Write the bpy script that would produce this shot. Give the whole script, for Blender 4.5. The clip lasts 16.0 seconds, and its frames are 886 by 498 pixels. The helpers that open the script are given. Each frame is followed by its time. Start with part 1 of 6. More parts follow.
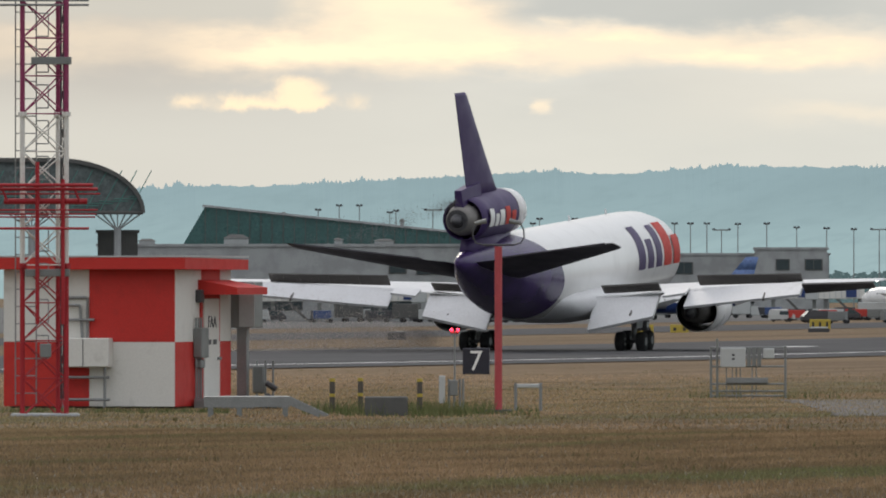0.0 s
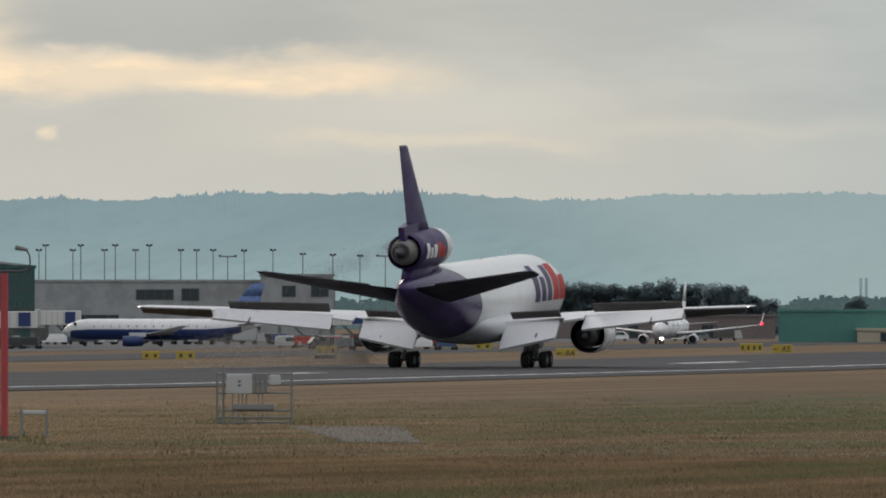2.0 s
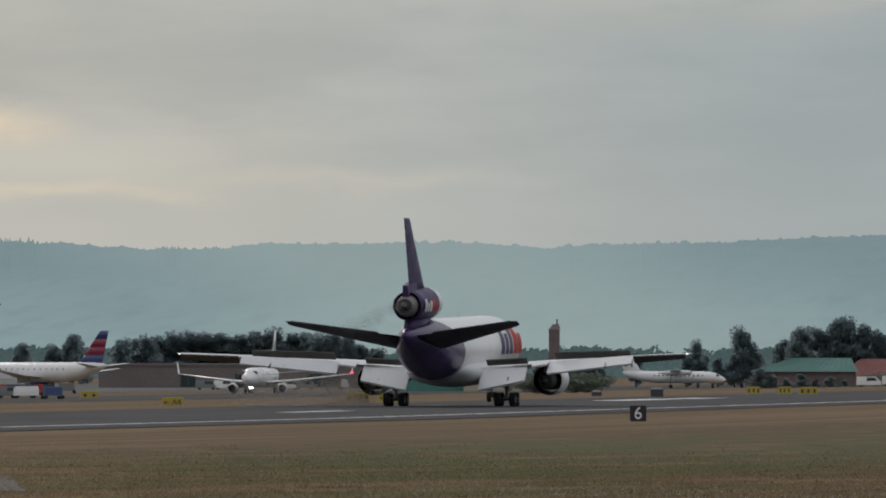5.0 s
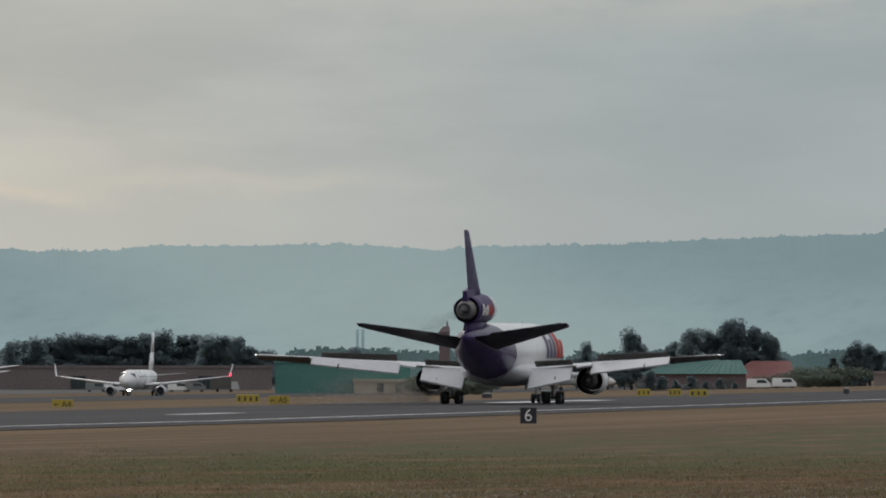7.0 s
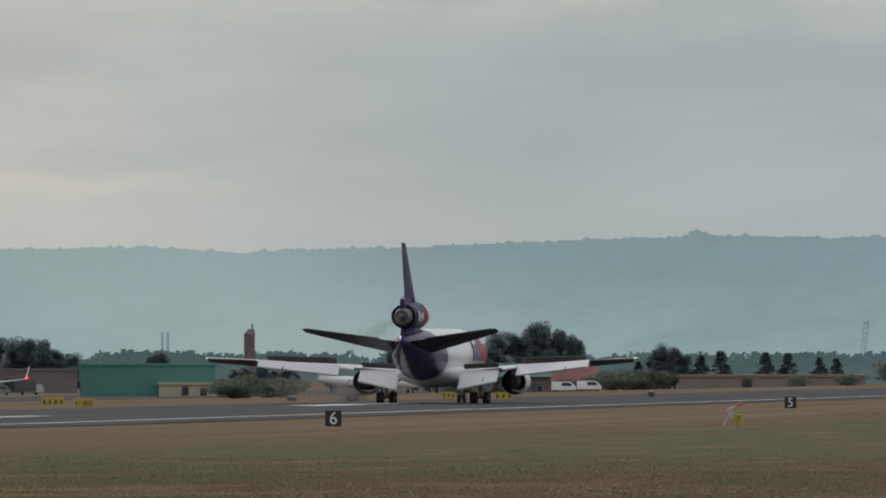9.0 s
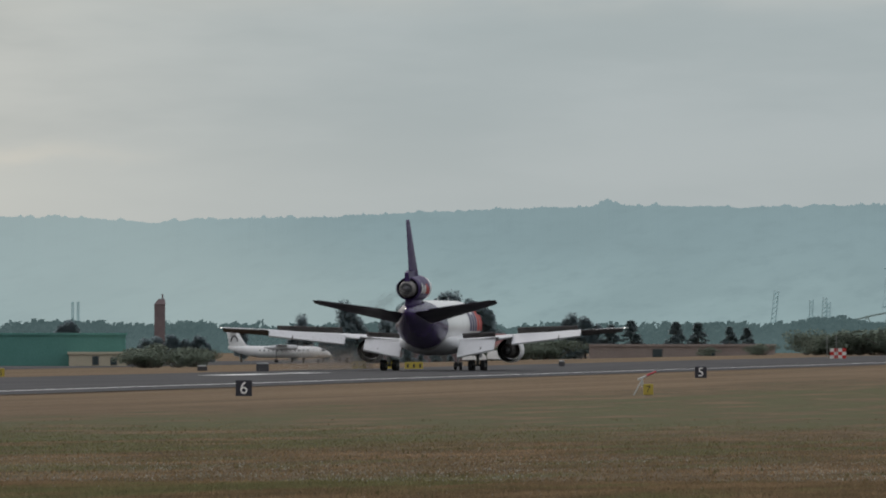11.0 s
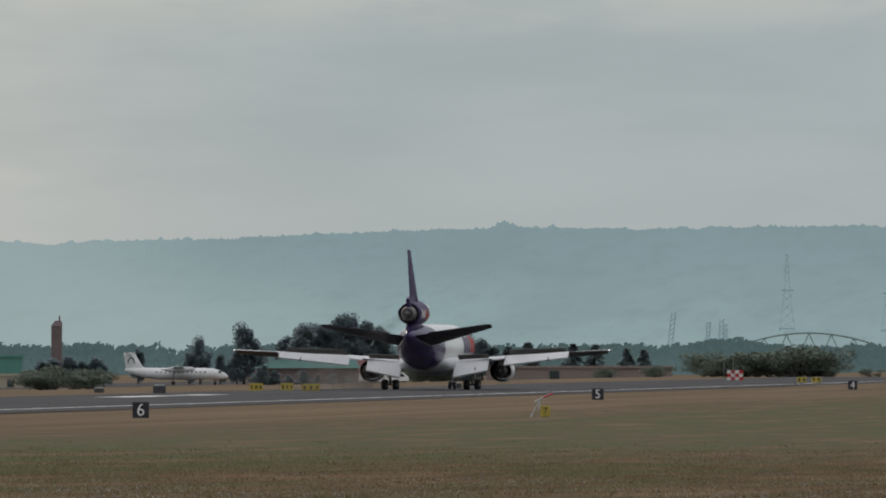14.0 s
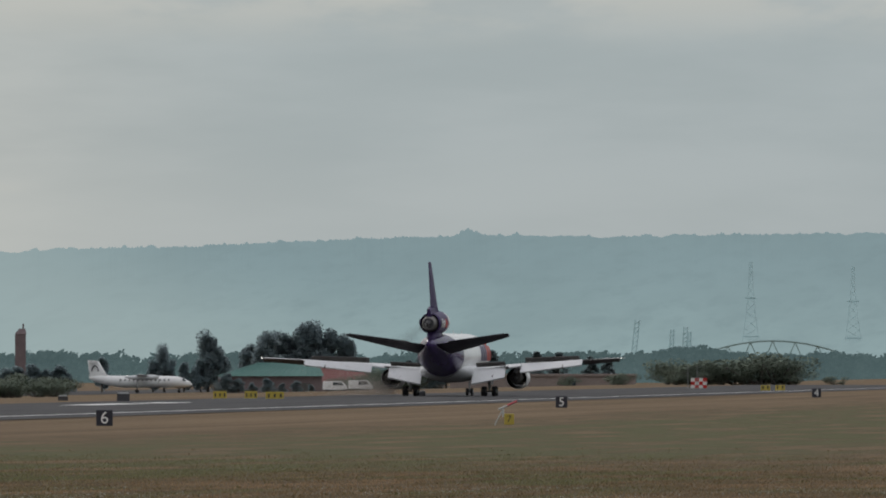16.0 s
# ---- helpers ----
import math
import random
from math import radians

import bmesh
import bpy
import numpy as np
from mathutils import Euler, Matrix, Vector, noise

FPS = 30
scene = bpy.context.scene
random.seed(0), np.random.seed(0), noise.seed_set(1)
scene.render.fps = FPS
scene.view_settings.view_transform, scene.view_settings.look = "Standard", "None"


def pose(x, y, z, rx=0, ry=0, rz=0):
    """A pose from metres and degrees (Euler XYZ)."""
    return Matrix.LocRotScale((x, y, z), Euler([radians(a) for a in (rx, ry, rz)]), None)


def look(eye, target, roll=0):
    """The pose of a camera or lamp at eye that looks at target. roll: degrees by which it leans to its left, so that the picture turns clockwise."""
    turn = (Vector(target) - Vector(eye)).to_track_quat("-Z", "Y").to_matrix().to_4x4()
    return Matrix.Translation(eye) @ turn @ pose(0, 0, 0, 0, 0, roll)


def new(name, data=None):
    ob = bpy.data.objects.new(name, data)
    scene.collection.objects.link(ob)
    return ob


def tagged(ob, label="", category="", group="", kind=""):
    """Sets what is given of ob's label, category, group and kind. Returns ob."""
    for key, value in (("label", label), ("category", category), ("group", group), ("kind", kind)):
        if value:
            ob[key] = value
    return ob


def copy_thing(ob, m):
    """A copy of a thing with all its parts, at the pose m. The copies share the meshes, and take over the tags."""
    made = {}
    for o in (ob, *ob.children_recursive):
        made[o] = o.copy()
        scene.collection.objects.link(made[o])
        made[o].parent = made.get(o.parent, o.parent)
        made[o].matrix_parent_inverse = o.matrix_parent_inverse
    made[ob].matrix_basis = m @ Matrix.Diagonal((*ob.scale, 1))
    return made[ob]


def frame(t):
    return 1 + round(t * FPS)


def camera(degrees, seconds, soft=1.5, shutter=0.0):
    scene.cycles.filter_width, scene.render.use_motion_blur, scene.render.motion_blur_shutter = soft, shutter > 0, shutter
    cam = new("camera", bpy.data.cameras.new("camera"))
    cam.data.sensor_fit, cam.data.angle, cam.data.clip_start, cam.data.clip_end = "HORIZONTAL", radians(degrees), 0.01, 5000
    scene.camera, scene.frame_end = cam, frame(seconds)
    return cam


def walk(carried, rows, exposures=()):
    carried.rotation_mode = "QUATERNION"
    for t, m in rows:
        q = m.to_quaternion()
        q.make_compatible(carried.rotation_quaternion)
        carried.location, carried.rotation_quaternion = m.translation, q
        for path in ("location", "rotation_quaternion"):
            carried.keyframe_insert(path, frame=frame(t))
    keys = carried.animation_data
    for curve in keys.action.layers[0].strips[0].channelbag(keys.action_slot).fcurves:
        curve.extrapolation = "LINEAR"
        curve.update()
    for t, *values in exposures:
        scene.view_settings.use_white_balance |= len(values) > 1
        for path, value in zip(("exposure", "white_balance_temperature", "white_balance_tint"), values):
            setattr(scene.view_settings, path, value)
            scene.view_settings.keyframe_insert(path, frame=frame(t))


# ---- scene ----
EYE = (0, 0, 4.78)
cam = camera(4.855, 16.0, soft=1.9)
PATH = [
    (0.0, pose(*EYE, 90.1744, 0, 14.7266)),
    (0.5, pose(*EYE, 90.2332, 0, 13.9028)),
    (1.0, pose(*EYE, 90.2580, 0, 13.2741)),
    (1.5, pose(*EYE, 90.2859, 0, 12.6175)),
    (2.0, pose(*EYE, 90.3199, 0, 12.0198)),
    (2.5, pose(*EYE, 90.4051, 0, 11.5274)),
    (3.0, pose(*EYE, 90.2199, 0, 11.0411)),
    (3.5, pose(*EYE, 90.3283, 0, 10.6586)),
    (4.0, pose(*EYE, 90.4011, 0, 10.4078)),
    (4.5, pose(*EYE, 90.6070, 0, 10.1615)),
    (5.0, pose(*EYE, 90.5884, 0, 9.8627)),
    (5.2, pose(*EYE, 90.3809, 0, 9.7667)),
    (7.3, pose(*EYE, 90.6132, 0, 9.0621)),
    (7.5, pose(*EYE, 90.5792, 0, 8.8979)),
    (8.0, pose(*EYE, 90.5513, 0, 8.6161)),
    (8.5, pose(*EYE, 90.5792, 0, 8.3931)),
    (9.0, pose(*EYE, 90.6163, 0, 8.1918)),
    (9.2, pose(*EYE, 90.5915, 0, 8.1206)),
    (11.3, pose(*EYE, 90.4491, 0, 7.6529)),
    (11.5, pose(*EYE, 90.5342, 0, 7.6142)),
    (12.0, pose(*EYE, 90.6241, 0, 7.4299)),
    (12.5, pose(*EYE, 90.6101, 0, 7.3556)),
    (13.0, pose(*EYE, 90.5528, 0, 7.2131)),
    (13.5, pose(*EYE, 90.5699, 0, 7.1589)),
    (14.0, pose(*EYE, 90.5699, 0, 7.1357)),
    (14.5, pose(*EYE, 90.5621, 0, 7.0087)),
    (15.0, pose(*EYE, 90.5528, 0, 6.9623)),
    (15.5, pose(*EYE, 90.5853, 0, 6.9437)),
    (16.0, pose(*EYE, 90.6132, 0, 6.9375)),
]
EXPOSURES = ((0, 0.42), (0.5, 0.26), (1.0, 0.18), (1.5, 0.12), (2.0, 0.08), (2.5, 0.0), (3.0, 0.0), (4.0, 0.06), (4.5, -0.03), (5.0, -0.14), (7.5, -0.08), (8.5, -0.03), (11.5, 0.07), (12.5, 0.0), (16.0, 0.0))
walk(cam, PATH, EXPOSURES)

# ---- world, sun ----
SUN_AZ, SUN_EL = 32.0, 24.0


class Nodes:
    """Short hand for shader nodes."""

    def __init__(self, tree):
        self.tree = tree

    def add(self, kind):
        return self.tree.nodes.new(kind)

    def link(self, a, b):
        self.tree.links.new(a, b)

    def put(self, socket, value):
        if isinstance(value, bpy.types.NodeSocket):
            self.link(value, socket)
        else:
            socket.default_value = value

    def math(self, op, *args):
        node = self.add("ShaderNodeMath")
        node.operation = op
        for i, a in enumerate(args):
            self.put(node.inputs[i], a)
        return node.outputs[0]

    def step(self, value, a, b, lo=0.0, hi=1.0):
        node = self.add("ShaderNodeMapRange")
        node.interpolation_type = "SMOOTHSTEP"
        for i, v in enumerate((value, a, b, lo, hi)):
            self.put(node.inputs[i], v)
        return node.outputs[0]

    def mix(self, fac, a, b):
        node = self.add("ShaderNodeMix")
        node.data_type = "RGBA"
        self.put(node.inputs[0], fac)
        self.put(node.inputs[6], a if isinstance(a, bpy.types.NodeSocket) else (*a, 1))
        self.put(node.inputs[7], b if isinstance(b, bpy.types.NodeSocket) else (*b, 1))
        return node.outputs[2]

    def noise(self, vector, scale, detail=4, rough=0.55):
        node = self.add("ShaderNodeTexNoise")
        node.inputs["Scale"].default_value, node.inputs["Detail"].default_value = scale, detail
        node.inputs["Roughness"].default_value = rough
        if vector:
            self.link(vector, node.inputs["Vector"])
        return node.outputs["Fac"]

    def combine(self, x, y, z=0.0):
        node = self.add("ShaderNodeCombineXYZ")
        for i, v in enumerate((x, y, z)):
            self.put(node.inputs[i], v)
        return node.outputs[0]


def make_world():
    world = bpy.data.worlds.new("sky")
    scene.world = world
    world.use_nodes = True
    tree = world.node_tree
    tree.nodes.clear()
    n = Nodes(tree)
    sky = n.add("ShaderNodeTexSky")
    sky.sky_type, sky.sun_disc = "NISHITA", False
    sky.sun_elevation, sky.sun_rotation = radians(SUN_EL), radians(-SUN_AZ)
    split = n.add("ShaderNodeSeparateXYZ")
    n.link(n.add("ShaderNodeTexCoord").outputs["Generated"], split.inputs[0])
    x, y, z = split.outputs
    # bearing from the runway's heading and height above the horizon, in degrees
    az = n.math("MULTIPLY", n.math("ARCTAN2", n.math("MULTIPLY", x, -1.0), y), 57.2958)
    el = n.math("MULTIPLY", n.math("ARCSINE", z), 57.2958)
    wide = n.combine(n.math("MULTIPLY", az, 0.35), n.math("MULTIPLY", el, 1.5))
    fine = n.combine(n.math("MULTIPLY", az, 1.0), n.math("MULTIPLY", el, 2.6))
    soft_noise, puff = n.noise(wide, 1.0, 5, 0.55), n.noise(fine, 1.3, 6, 0.55)
    el_w = n.math("ADD", el, n.math("MULTIPLY", n.math("SUBTRACT", puff, 0.5), 0.34))
    az_w = n.math("ADD", az, n.math("MULTIPLY", n.math("SUBTRACT", puff, 0.5), 1.0))

    def bank(a0, a1, e0, e1, edge_a=0.5, edge_e=0.07):
        v = n.math("MULTIPLY", n.step(az_w, a0 - edge_a, a0 + edge_a), n.step(az_w, a1 - edge_a, a1 + edge_a, 1.0, 0.0))
        v = n.math("MULTIPLY", v, n.step(el_w, e0 - edge_e, e0 + edge_e))
        return n.math("MULTIPLY", v, n.step(el_w, e1 - edge_e, e1 + edge_e, 1.0, 0.0))

    # overcast: greyer and bluer away from the sunset
    west = n.step(az, 7.4, 12.3)
    grey = n.mix(west, (3.5, 4.12, 4.42), (5.15, 5.25, 5.0))
    shade = n.mix(west, (3.05, 3.7, 4.0), (4.1, 4.28, 4.2))
    cloud = n.mix(n.step(soft_noise, 0.34, 0.66), shade, grey)
    cloud = n.mix(n.step(az, 13.8, 16.6, 0.0, 0.8), cloud, n.mix(soft_noise, (2.7, 2.65, 2.65), (3.7, 3.6, 3.45)))
    # pale belt along the hills
    belt = n.math("MULTIPLY", n.step(el, 1.3, 0.75), n.step(az, 4.0, 13.0, 0.25, 0.7))
    cloud = n.mix(belt, cloud, n.mix(west, (3.8, 4.32, 4.5), (5.05, 5.2, 4.9)))
    pale = n.math("MULTIPLY", n.step(el, 1.65, 2.05), n.step(puff, 0.35, 0.6, 0.2, 0.8))
    cloud = n.mix(pale, cloud, (4.65, 4.85, 4.7))
    # the grey bank over the gap and the lit gap itself
    spots = n.step(n.noise(n.combine(n.math("MULTIPLY", az, 0.9), n.math("MULTIPLY", el, 3.2), 4.0), 1.6, 5, 0.6), 0.36, 0.62)
    cloud = n.mix(n.math("MULTIPLY", bank(10.9, 13.6, 0.86, 1.22, 0.8, 0.14), 0.4), cloud, (6.1, 5.85, 5.2))
    gap = n.mix(spots, (8.3, 6.8, 5.0), (9.0, 7.2, 5.1))
    cloud = n.mix(n.math("MULTIPLY", bank(14.5, 18.0, 1.40, 3.0, 0.5), 0.55), cloud, (4.6, 4.6, 4.2))
    cloud = n.mix(n.math("MULTIPLY", n.math("MULTIPLY", bank(12.35, 17.4, 1.18, 1.38, 0.5, 0.08), n.step(az, 15.6, 16.4, 1.0, 0.35)), n.step(spots, 0.0, 1.0, 0.75, 1.0)), cloud, gap)
    cloud = n.mix(n.math("MULTIPLY", bank(14.4, 15.4, 1.30, 2.3, 0.3, 0.10), 0.85), cloud, gap)
    cloud = n.mix(n.math("MULTIPLY", bank(12.5, 14.35, 1.42, 3.0, 0.35, 0.04), 0.9), cloud, n.mix(soft_noise, (3.2, 3.5, 3.55), (4.2, 4.4, 4.35)))
    cloud = n.mix(n.math("MULTIPLY", bank(11.4, 12.8, 0.885, 0.935, 0.4, 0.05), 0.6), cloud, (7.2, 6.3, 5.0))
    cloud = n.mix(n.math("MULTIPLY", bank(9.6, 11.2, 0.93, 1.0, 0.5, 0.06), 0.35), cloud, (6.2, 5.8, 5.0))
    # small lit puffs under the gap, each with a lumpy top
    lump = n.noise(n.combine(n.math("MULTIPLY", az, 4.0), n.math("MULTIPLY", el, 4.0), 9.0), 1.6, 5, 0.6)
    lumps = n.math("MULTIPLY", n.math("SUBTRACT", lump, 0.5), 0.22)
    az_p, el_p = n.math("ADD", az, lumps), n.math("ADD", el, n.math("MULTIPLY", lumps, 0.6))
    for a0, a1, top, share in ((15.31, 15.98, 1.0, 0.95), (15.40, 15.62, 1.09, 0.95), (16.02, 16.20, 1.0, 0.7), (15.14, 15.25, 1.0, 0.45)):
        v = n.math("MULTIPLY", n.step(az_p, a0 - 0.05, a0 + 0.07), n.step(az_p, a1 - 0.07, a1 + 0.05, 1.0, 0.0))
        v = n.math("MULTIPLY", v, n.math("MULTIPLY", n.step(el_p, 0.92, 0.97), n.step(el_p, top - 0.03, top + 0.05, 1.0, 0.0)))
        cloud = n.mix(n.math("MULTIPLY", v, share), cloud, (8.3, 6.7, 4.7))
    cloud = n.mix(n.math("MULTIPLY", bank(14.14, 14.28, 0.94, 0.99, 0.05, 0.03), 0.8), cloud, (7.8, 6.6, 5.0))
    # brighter overhead
    high = n.step(el, 3.0, 50.0)
    cloud = n.mix(high, cloud, (7.7, 7.7, 8.2))
    back = n.add("ShaderNodeBackground")
    back.inputs["Strength"].default_value = 0.1
    n.link(n.mix(0.96, sky.outputs["Color"], cloud), back.inputs["Color"])
    n.link(back.outputs[0], n.add("ShaderNodeOutputWorld").inputs[0])


make_world()
sun = new("sun", bpy.data.lights.new("sun", "SUN"))
sun.data.energy, sun.data.angle, sun.data.color = 0.7, radians(14), (1.0, 0.93, 0.82)
sun.matrix_world = look((0, 0, 500), (500 * math.sin(radians(SUN_AZ)) * 0.9, -500 * math.cos(radians(SUN_AZ)) * 0.9, 500 - 500 * math.tan(radians(SUN_EL))))

# ---- materials ----


def mat(name, color, rough=0.6, metal=0.0, vary=0.12, scale=3.0, bump=0.0, fine=40.0, second=None, spread=(0.42, 0.62), glow=0.0, alpha=None):
    """A surface with two scales of variation; second: the colour of stains and wear."""
    m = bpy.data.materials.new(name)
    m.use_nodes = True
    n = Nodes(m.node_tree)
    shader = m.node_tree.nodes["Principled BSDF"]
    coord = n.add("ShaderNodeTexCoord").outputs["Object"]
    big, small = n.noise(coord, scale, 5), n.noise(coord, fine, 3)
    dark = tuple(c * (1 - vary) for c in color)
    light = tuple(min(1, c * (1 + vary)) for c in color)
    c = n.mix(n.step(small, 0.3, 0.7), dark, light)
    if second:
        c = n.mix(n.step(big, *spread), c, second)
    else:
        c = n.mix(n.math("MULTIPLY", n.step(big, 0.35, 0.7), 0.4), c, tuple(v * (1 - 1.6 * vary) for v in color))
    n.link(c, shader.inputs["Base Color"])
    n.link(n.step(big, 0.2, 0.8, max(0.02, rough - 0.08), min(1, rough + 0.08)), shader.inputs["Roughness"])
    shader.inputs["Metallic"].default_value = metal
    if bump:
        b = n.add("ShaderNodeBump")
        b.inputs["Strength"].default_value, b.inputs["Distance"].default_value = bump, 0.02
        n.link(small, b.inputs["Height"])
        n.link(b.outputs[0], shader.inputs["Normal"])
    if glow:
        shader.inputs["Emission Color"].default_value = (*color, 1)
        shader.inputs["Emission Strength"].default_value = glow
    return m


RED = mat("red_paint", (0.50, 0.020, 0.014), 0.62, vary=0.10, second=(0.42, 0.024, 0.018), spread=(0.5, 0.75))
WHITE = mat("white_paint", (0.66, 0.65, 0.61), 0.55, vary=0.05, second=(0.52, 0.51, 0.47), spread=(0.55, 0.85))
MAST_RED = mat("mast_red_paint", (0.36, 0.010, 0.018), 0.6)
# the mast's red with shade and a violet fringe put into the colour
SHADED_RED = mat("tower_red_paint", (0.26, 0.03, 0.10), 0.5)
STEEL = mat("galvanised_steel", (0.27, 0.28, 0.28), 0.5, 0.6, 0.15)
GREY = mat("grey_enamel", (0.19, 0.20, 0.195), 0.5, vary=0.08)
LIGHT_GREY = mat("light_grey_enamel", (0.46, 0.48, 0.475), 0.5, vary=0.06)
DARK = mat("dark_metal", (0.05, 0.05, 0.055), 0.5)
BLACK = mat("black_panel", (0.018, 0.018, 0.03), 0.45, vary=0.2)
LETTER = mat("white_letter", (0.8, 0.8, 0.78), 0.5, vary=0.04)
YELLOW = mat("yellow_sign", (0.44, 0.34, 0.05), 0.5)
POLE_RED = mat("faded_red_paint", (0.42, 0.06, 0.07), 0.55)
CONCRETE = mat("concrete", (0.34, 0.355, 0.355), 0.85, vary=0.1, scale=0.25, fine=6, second=(0.28, 0.29, 0.29))
CONCRETE_DARK = mat("dark_concrete", (0.10, 0.10, 0.095), 0.85, scale=0.3, fine=5)
GLASS = mat("window_glass", (0.03, 0.045, 0.05), 0.12, vary=0.2)
GREEN_GLASS = mat("green_glazing", (0.035, 0.10, 0.095), 0.3, vary=0.25, scale=0.2, fine=2)
GREEN_METAL = mat("green_sheet_metal", (0.085, 0.235, 0.205), 0.75, vary=0.1, scale=0.2, fine=3)
RUST = mat("red_brown_brick", (0.18, 0.137, 0.14), 0.85, vary=0.2, scale=0.3, fine=5)
TAN_WALL = mat("tan_block_wall", (0.25, 0.205, 0.185), 0.85, vary=0.15, scale=0.2, fine=4)
RUBBER = mat("tyre_rubber", (0.028, 0.028, 0.03), 0.85, vary=0.3)
PAINT_WHITE = mat("aircraft_white", (0.80, 0.80, 0.79), 0.28, vary=0.025, scale=0.5, fine=8, second=(0.70, 0.70, 0.69), spread=(0.55, 0.8))
PAINT_GREY = mat("aircraft_grey", (0.62, 0.63, 0.64), 0.4, vary=0.05, scale=0.6, fine=8, second=(0.46, 0.46, 0.45), spread=(0.55, 0.8))
PURPLE = mat("aircraft_purple", (0.046, 0.024, 0.105), 0.5, vary=0.10, scale=0.6, fine=6)
STAB = mat("dark_stabiliser", (0.034, 0.029, 0.042), 0.45, vary=0.15, scale=0.7, fine=8)
ORANGE = mat("aircraft_orange", (0.52, 0.028, 0.016), 0.55)
SPOILER = mat("spoiler_back", (0.085, 0.078, 0.072), 0.6, vary=0.15)
NOZZLE = mat("nozzle_metal", (0.21, 0.20, 0.19), 0.5, 0.4, 0.15)
LIP = mat("polished_lip", (0.6, 0.6, 0.6), 0.25, 0.9, 0.05)
NAVY = mat("aircraft_navy", (0.02, 0.045, 0.16), 0.35)
TAIL_BLUE = mat("tail_blue", (0.10, 0.17, 0.36), 0.45, vary=0.25, scale=0.5, fine=2)
TAIL_RED = mat("tail_red", (0.22, 0.012, 0.045), 0.4)
BARK = mat("bark", (0.10, 0.09, 0.08), 0.9, vary=0.3)
# leaf and leaf_dark are lifted and blued to carry the haze of distance
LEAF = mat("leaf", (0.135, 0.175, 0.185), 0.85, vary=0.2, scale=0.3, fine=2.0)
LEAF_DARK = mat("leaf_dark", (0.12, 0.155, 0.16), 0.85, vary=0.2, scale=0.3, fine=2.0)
LEAF_BUSH = mat("leaf_bush", (0.105, 0.125, 0.098), 0.8, vary=0.3, scale=0.3, fine=2.0)


def let_light_through(m, share, colour):
    """Thin leaves: part of the light passes to the far side."""
    n = Nodes(m.node_tree)
    shader, out = m.node_tree.nodes["Principled BSDF"], m.node_tree.nodes["Material Output"]
    thin, blend = n.add("ShaderNodeBsdfTranslucent"), n.add("ShaderNodeMixShader")
    thin.inputs["Color"].default_value = (*colour, 1)
    shader.inputs["Specular IOR Level"].default_value = 0.0
    blend.inputs[0].default_value = share
    n.link(shader.outputs[0], blend.inputs[1])
    n.link(thin.outputs[0], blend.inputs[2])
    n.link(blend.outputs[0], out.inputs["Surface"])


# the trees' through colours are lifted likewise, in place of haze
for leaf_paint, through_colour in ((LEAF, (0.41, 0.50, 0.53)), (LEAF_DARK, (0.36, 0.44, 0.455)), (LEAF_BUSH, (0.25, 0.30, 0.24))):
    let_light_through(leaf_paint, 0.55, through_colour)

RED_LIGHT = mat("red_light", (1.0, 0.02, 0.05), 0.3, glow=5)
TIP_LIGHT = mat("tip_light", (1.0, 0.97, 0.9), 0.3, glow=3)
WHITE_LIGHT = mat("white_light", (1.0, 0.97, 0.9), 0.3, glow=9)
ROAD_PAINT = mat("runway_paint", (0.72, 0.72, 0.70), 0.7, vary=0.12, scale=0.4, fine=5, second=(0.5, 0.5, 0.48), spread=(0.5, 0.8))

# ---- mesh helpers ----


def box(bm, x0, x1, y0, y1, z0, z1, bevel=0.0):
    made = bmesh.ops.create_cube(bm, size=1.0, matrix=Matrix.Translation(((x0 + x1) / 2, (y0 + y1) / 2, (z0 + z1) / 2)) @ Matrix.Diagonal((abs(x1 - x0), abs(y1 - y0), abs(z1 - z0), 1)))
    if bevel:
        edges = {e for v in made["verts"] for e in v.link_edges}
        bmesh.ops.bevel(bm, geom=list(edges), offset=bevel, segments=1, affect="EDGES")
    return bm


def tube(bm, p, q, r, r2=None, n=8):
    p, q = Vector(p), Vector(q)
    way = q - p
    m = Matrix.Translation((p + q) / 2) @ way.to_track_quat("Z", "Y").to_matrix().to_4x4()
    bmesh.ops.create_cone(bm, cap_ends=True, segments=n, radius1=r, radius2=r if r2 is None else r2, depth=way.length, matrix=m)
    return bm


def loft(bm, rings, caps=True, smooth=True):
    """rings: lists of points, all of one length."""
    rows = [[bm.verts.new(p) for p in ring] for ring in rings]
    k = len(rows[0])
    for a, b in zip(rows, rows[1:]):
        for i in range(k):
            face = bm.faces.new((a[i], a[(i + 1) % k], b[(i + 1) % k], b[i]))
            face.smooth = smooth
    if caps:
        bm.faces.new(rows[0][::-1])
        bm.faces.new(rows[-1])
    bmesh.ops.recalc_face_normals(bm, faces=bm.faces)
    return bm


def oval(y, zc, rx, rz, n=36, xc=0.0):
    return [(xc + rx * math.cos(2 * math.pi * i / n), y, zc + rz * math.sin(2 * math.pi * i / n)) for i in range(n)]


def foil(x, lead, trail, z, thick, n=10):
    """A wing section at span x: a rounded nose and a sharp trailing edge."""
    up, low = [], []
    for i in range(n + 1):
        u = (1 - math.cos(math.pi * i / n)) / 2
        h = thick * 2.6 * (0.2969 * math.sqrt(u) - 0.126 * u - 0.3516 * u * u + 0.2843 * u ** 3 - 0.1015 * u ** 4) / 0.26
        yy = lead + (trail - lead) * u
        up.append((x, yy, z + h * 0.25))
        low.append((x, yy, z - h * 0.25))
    return up + low[-2:0:-1]


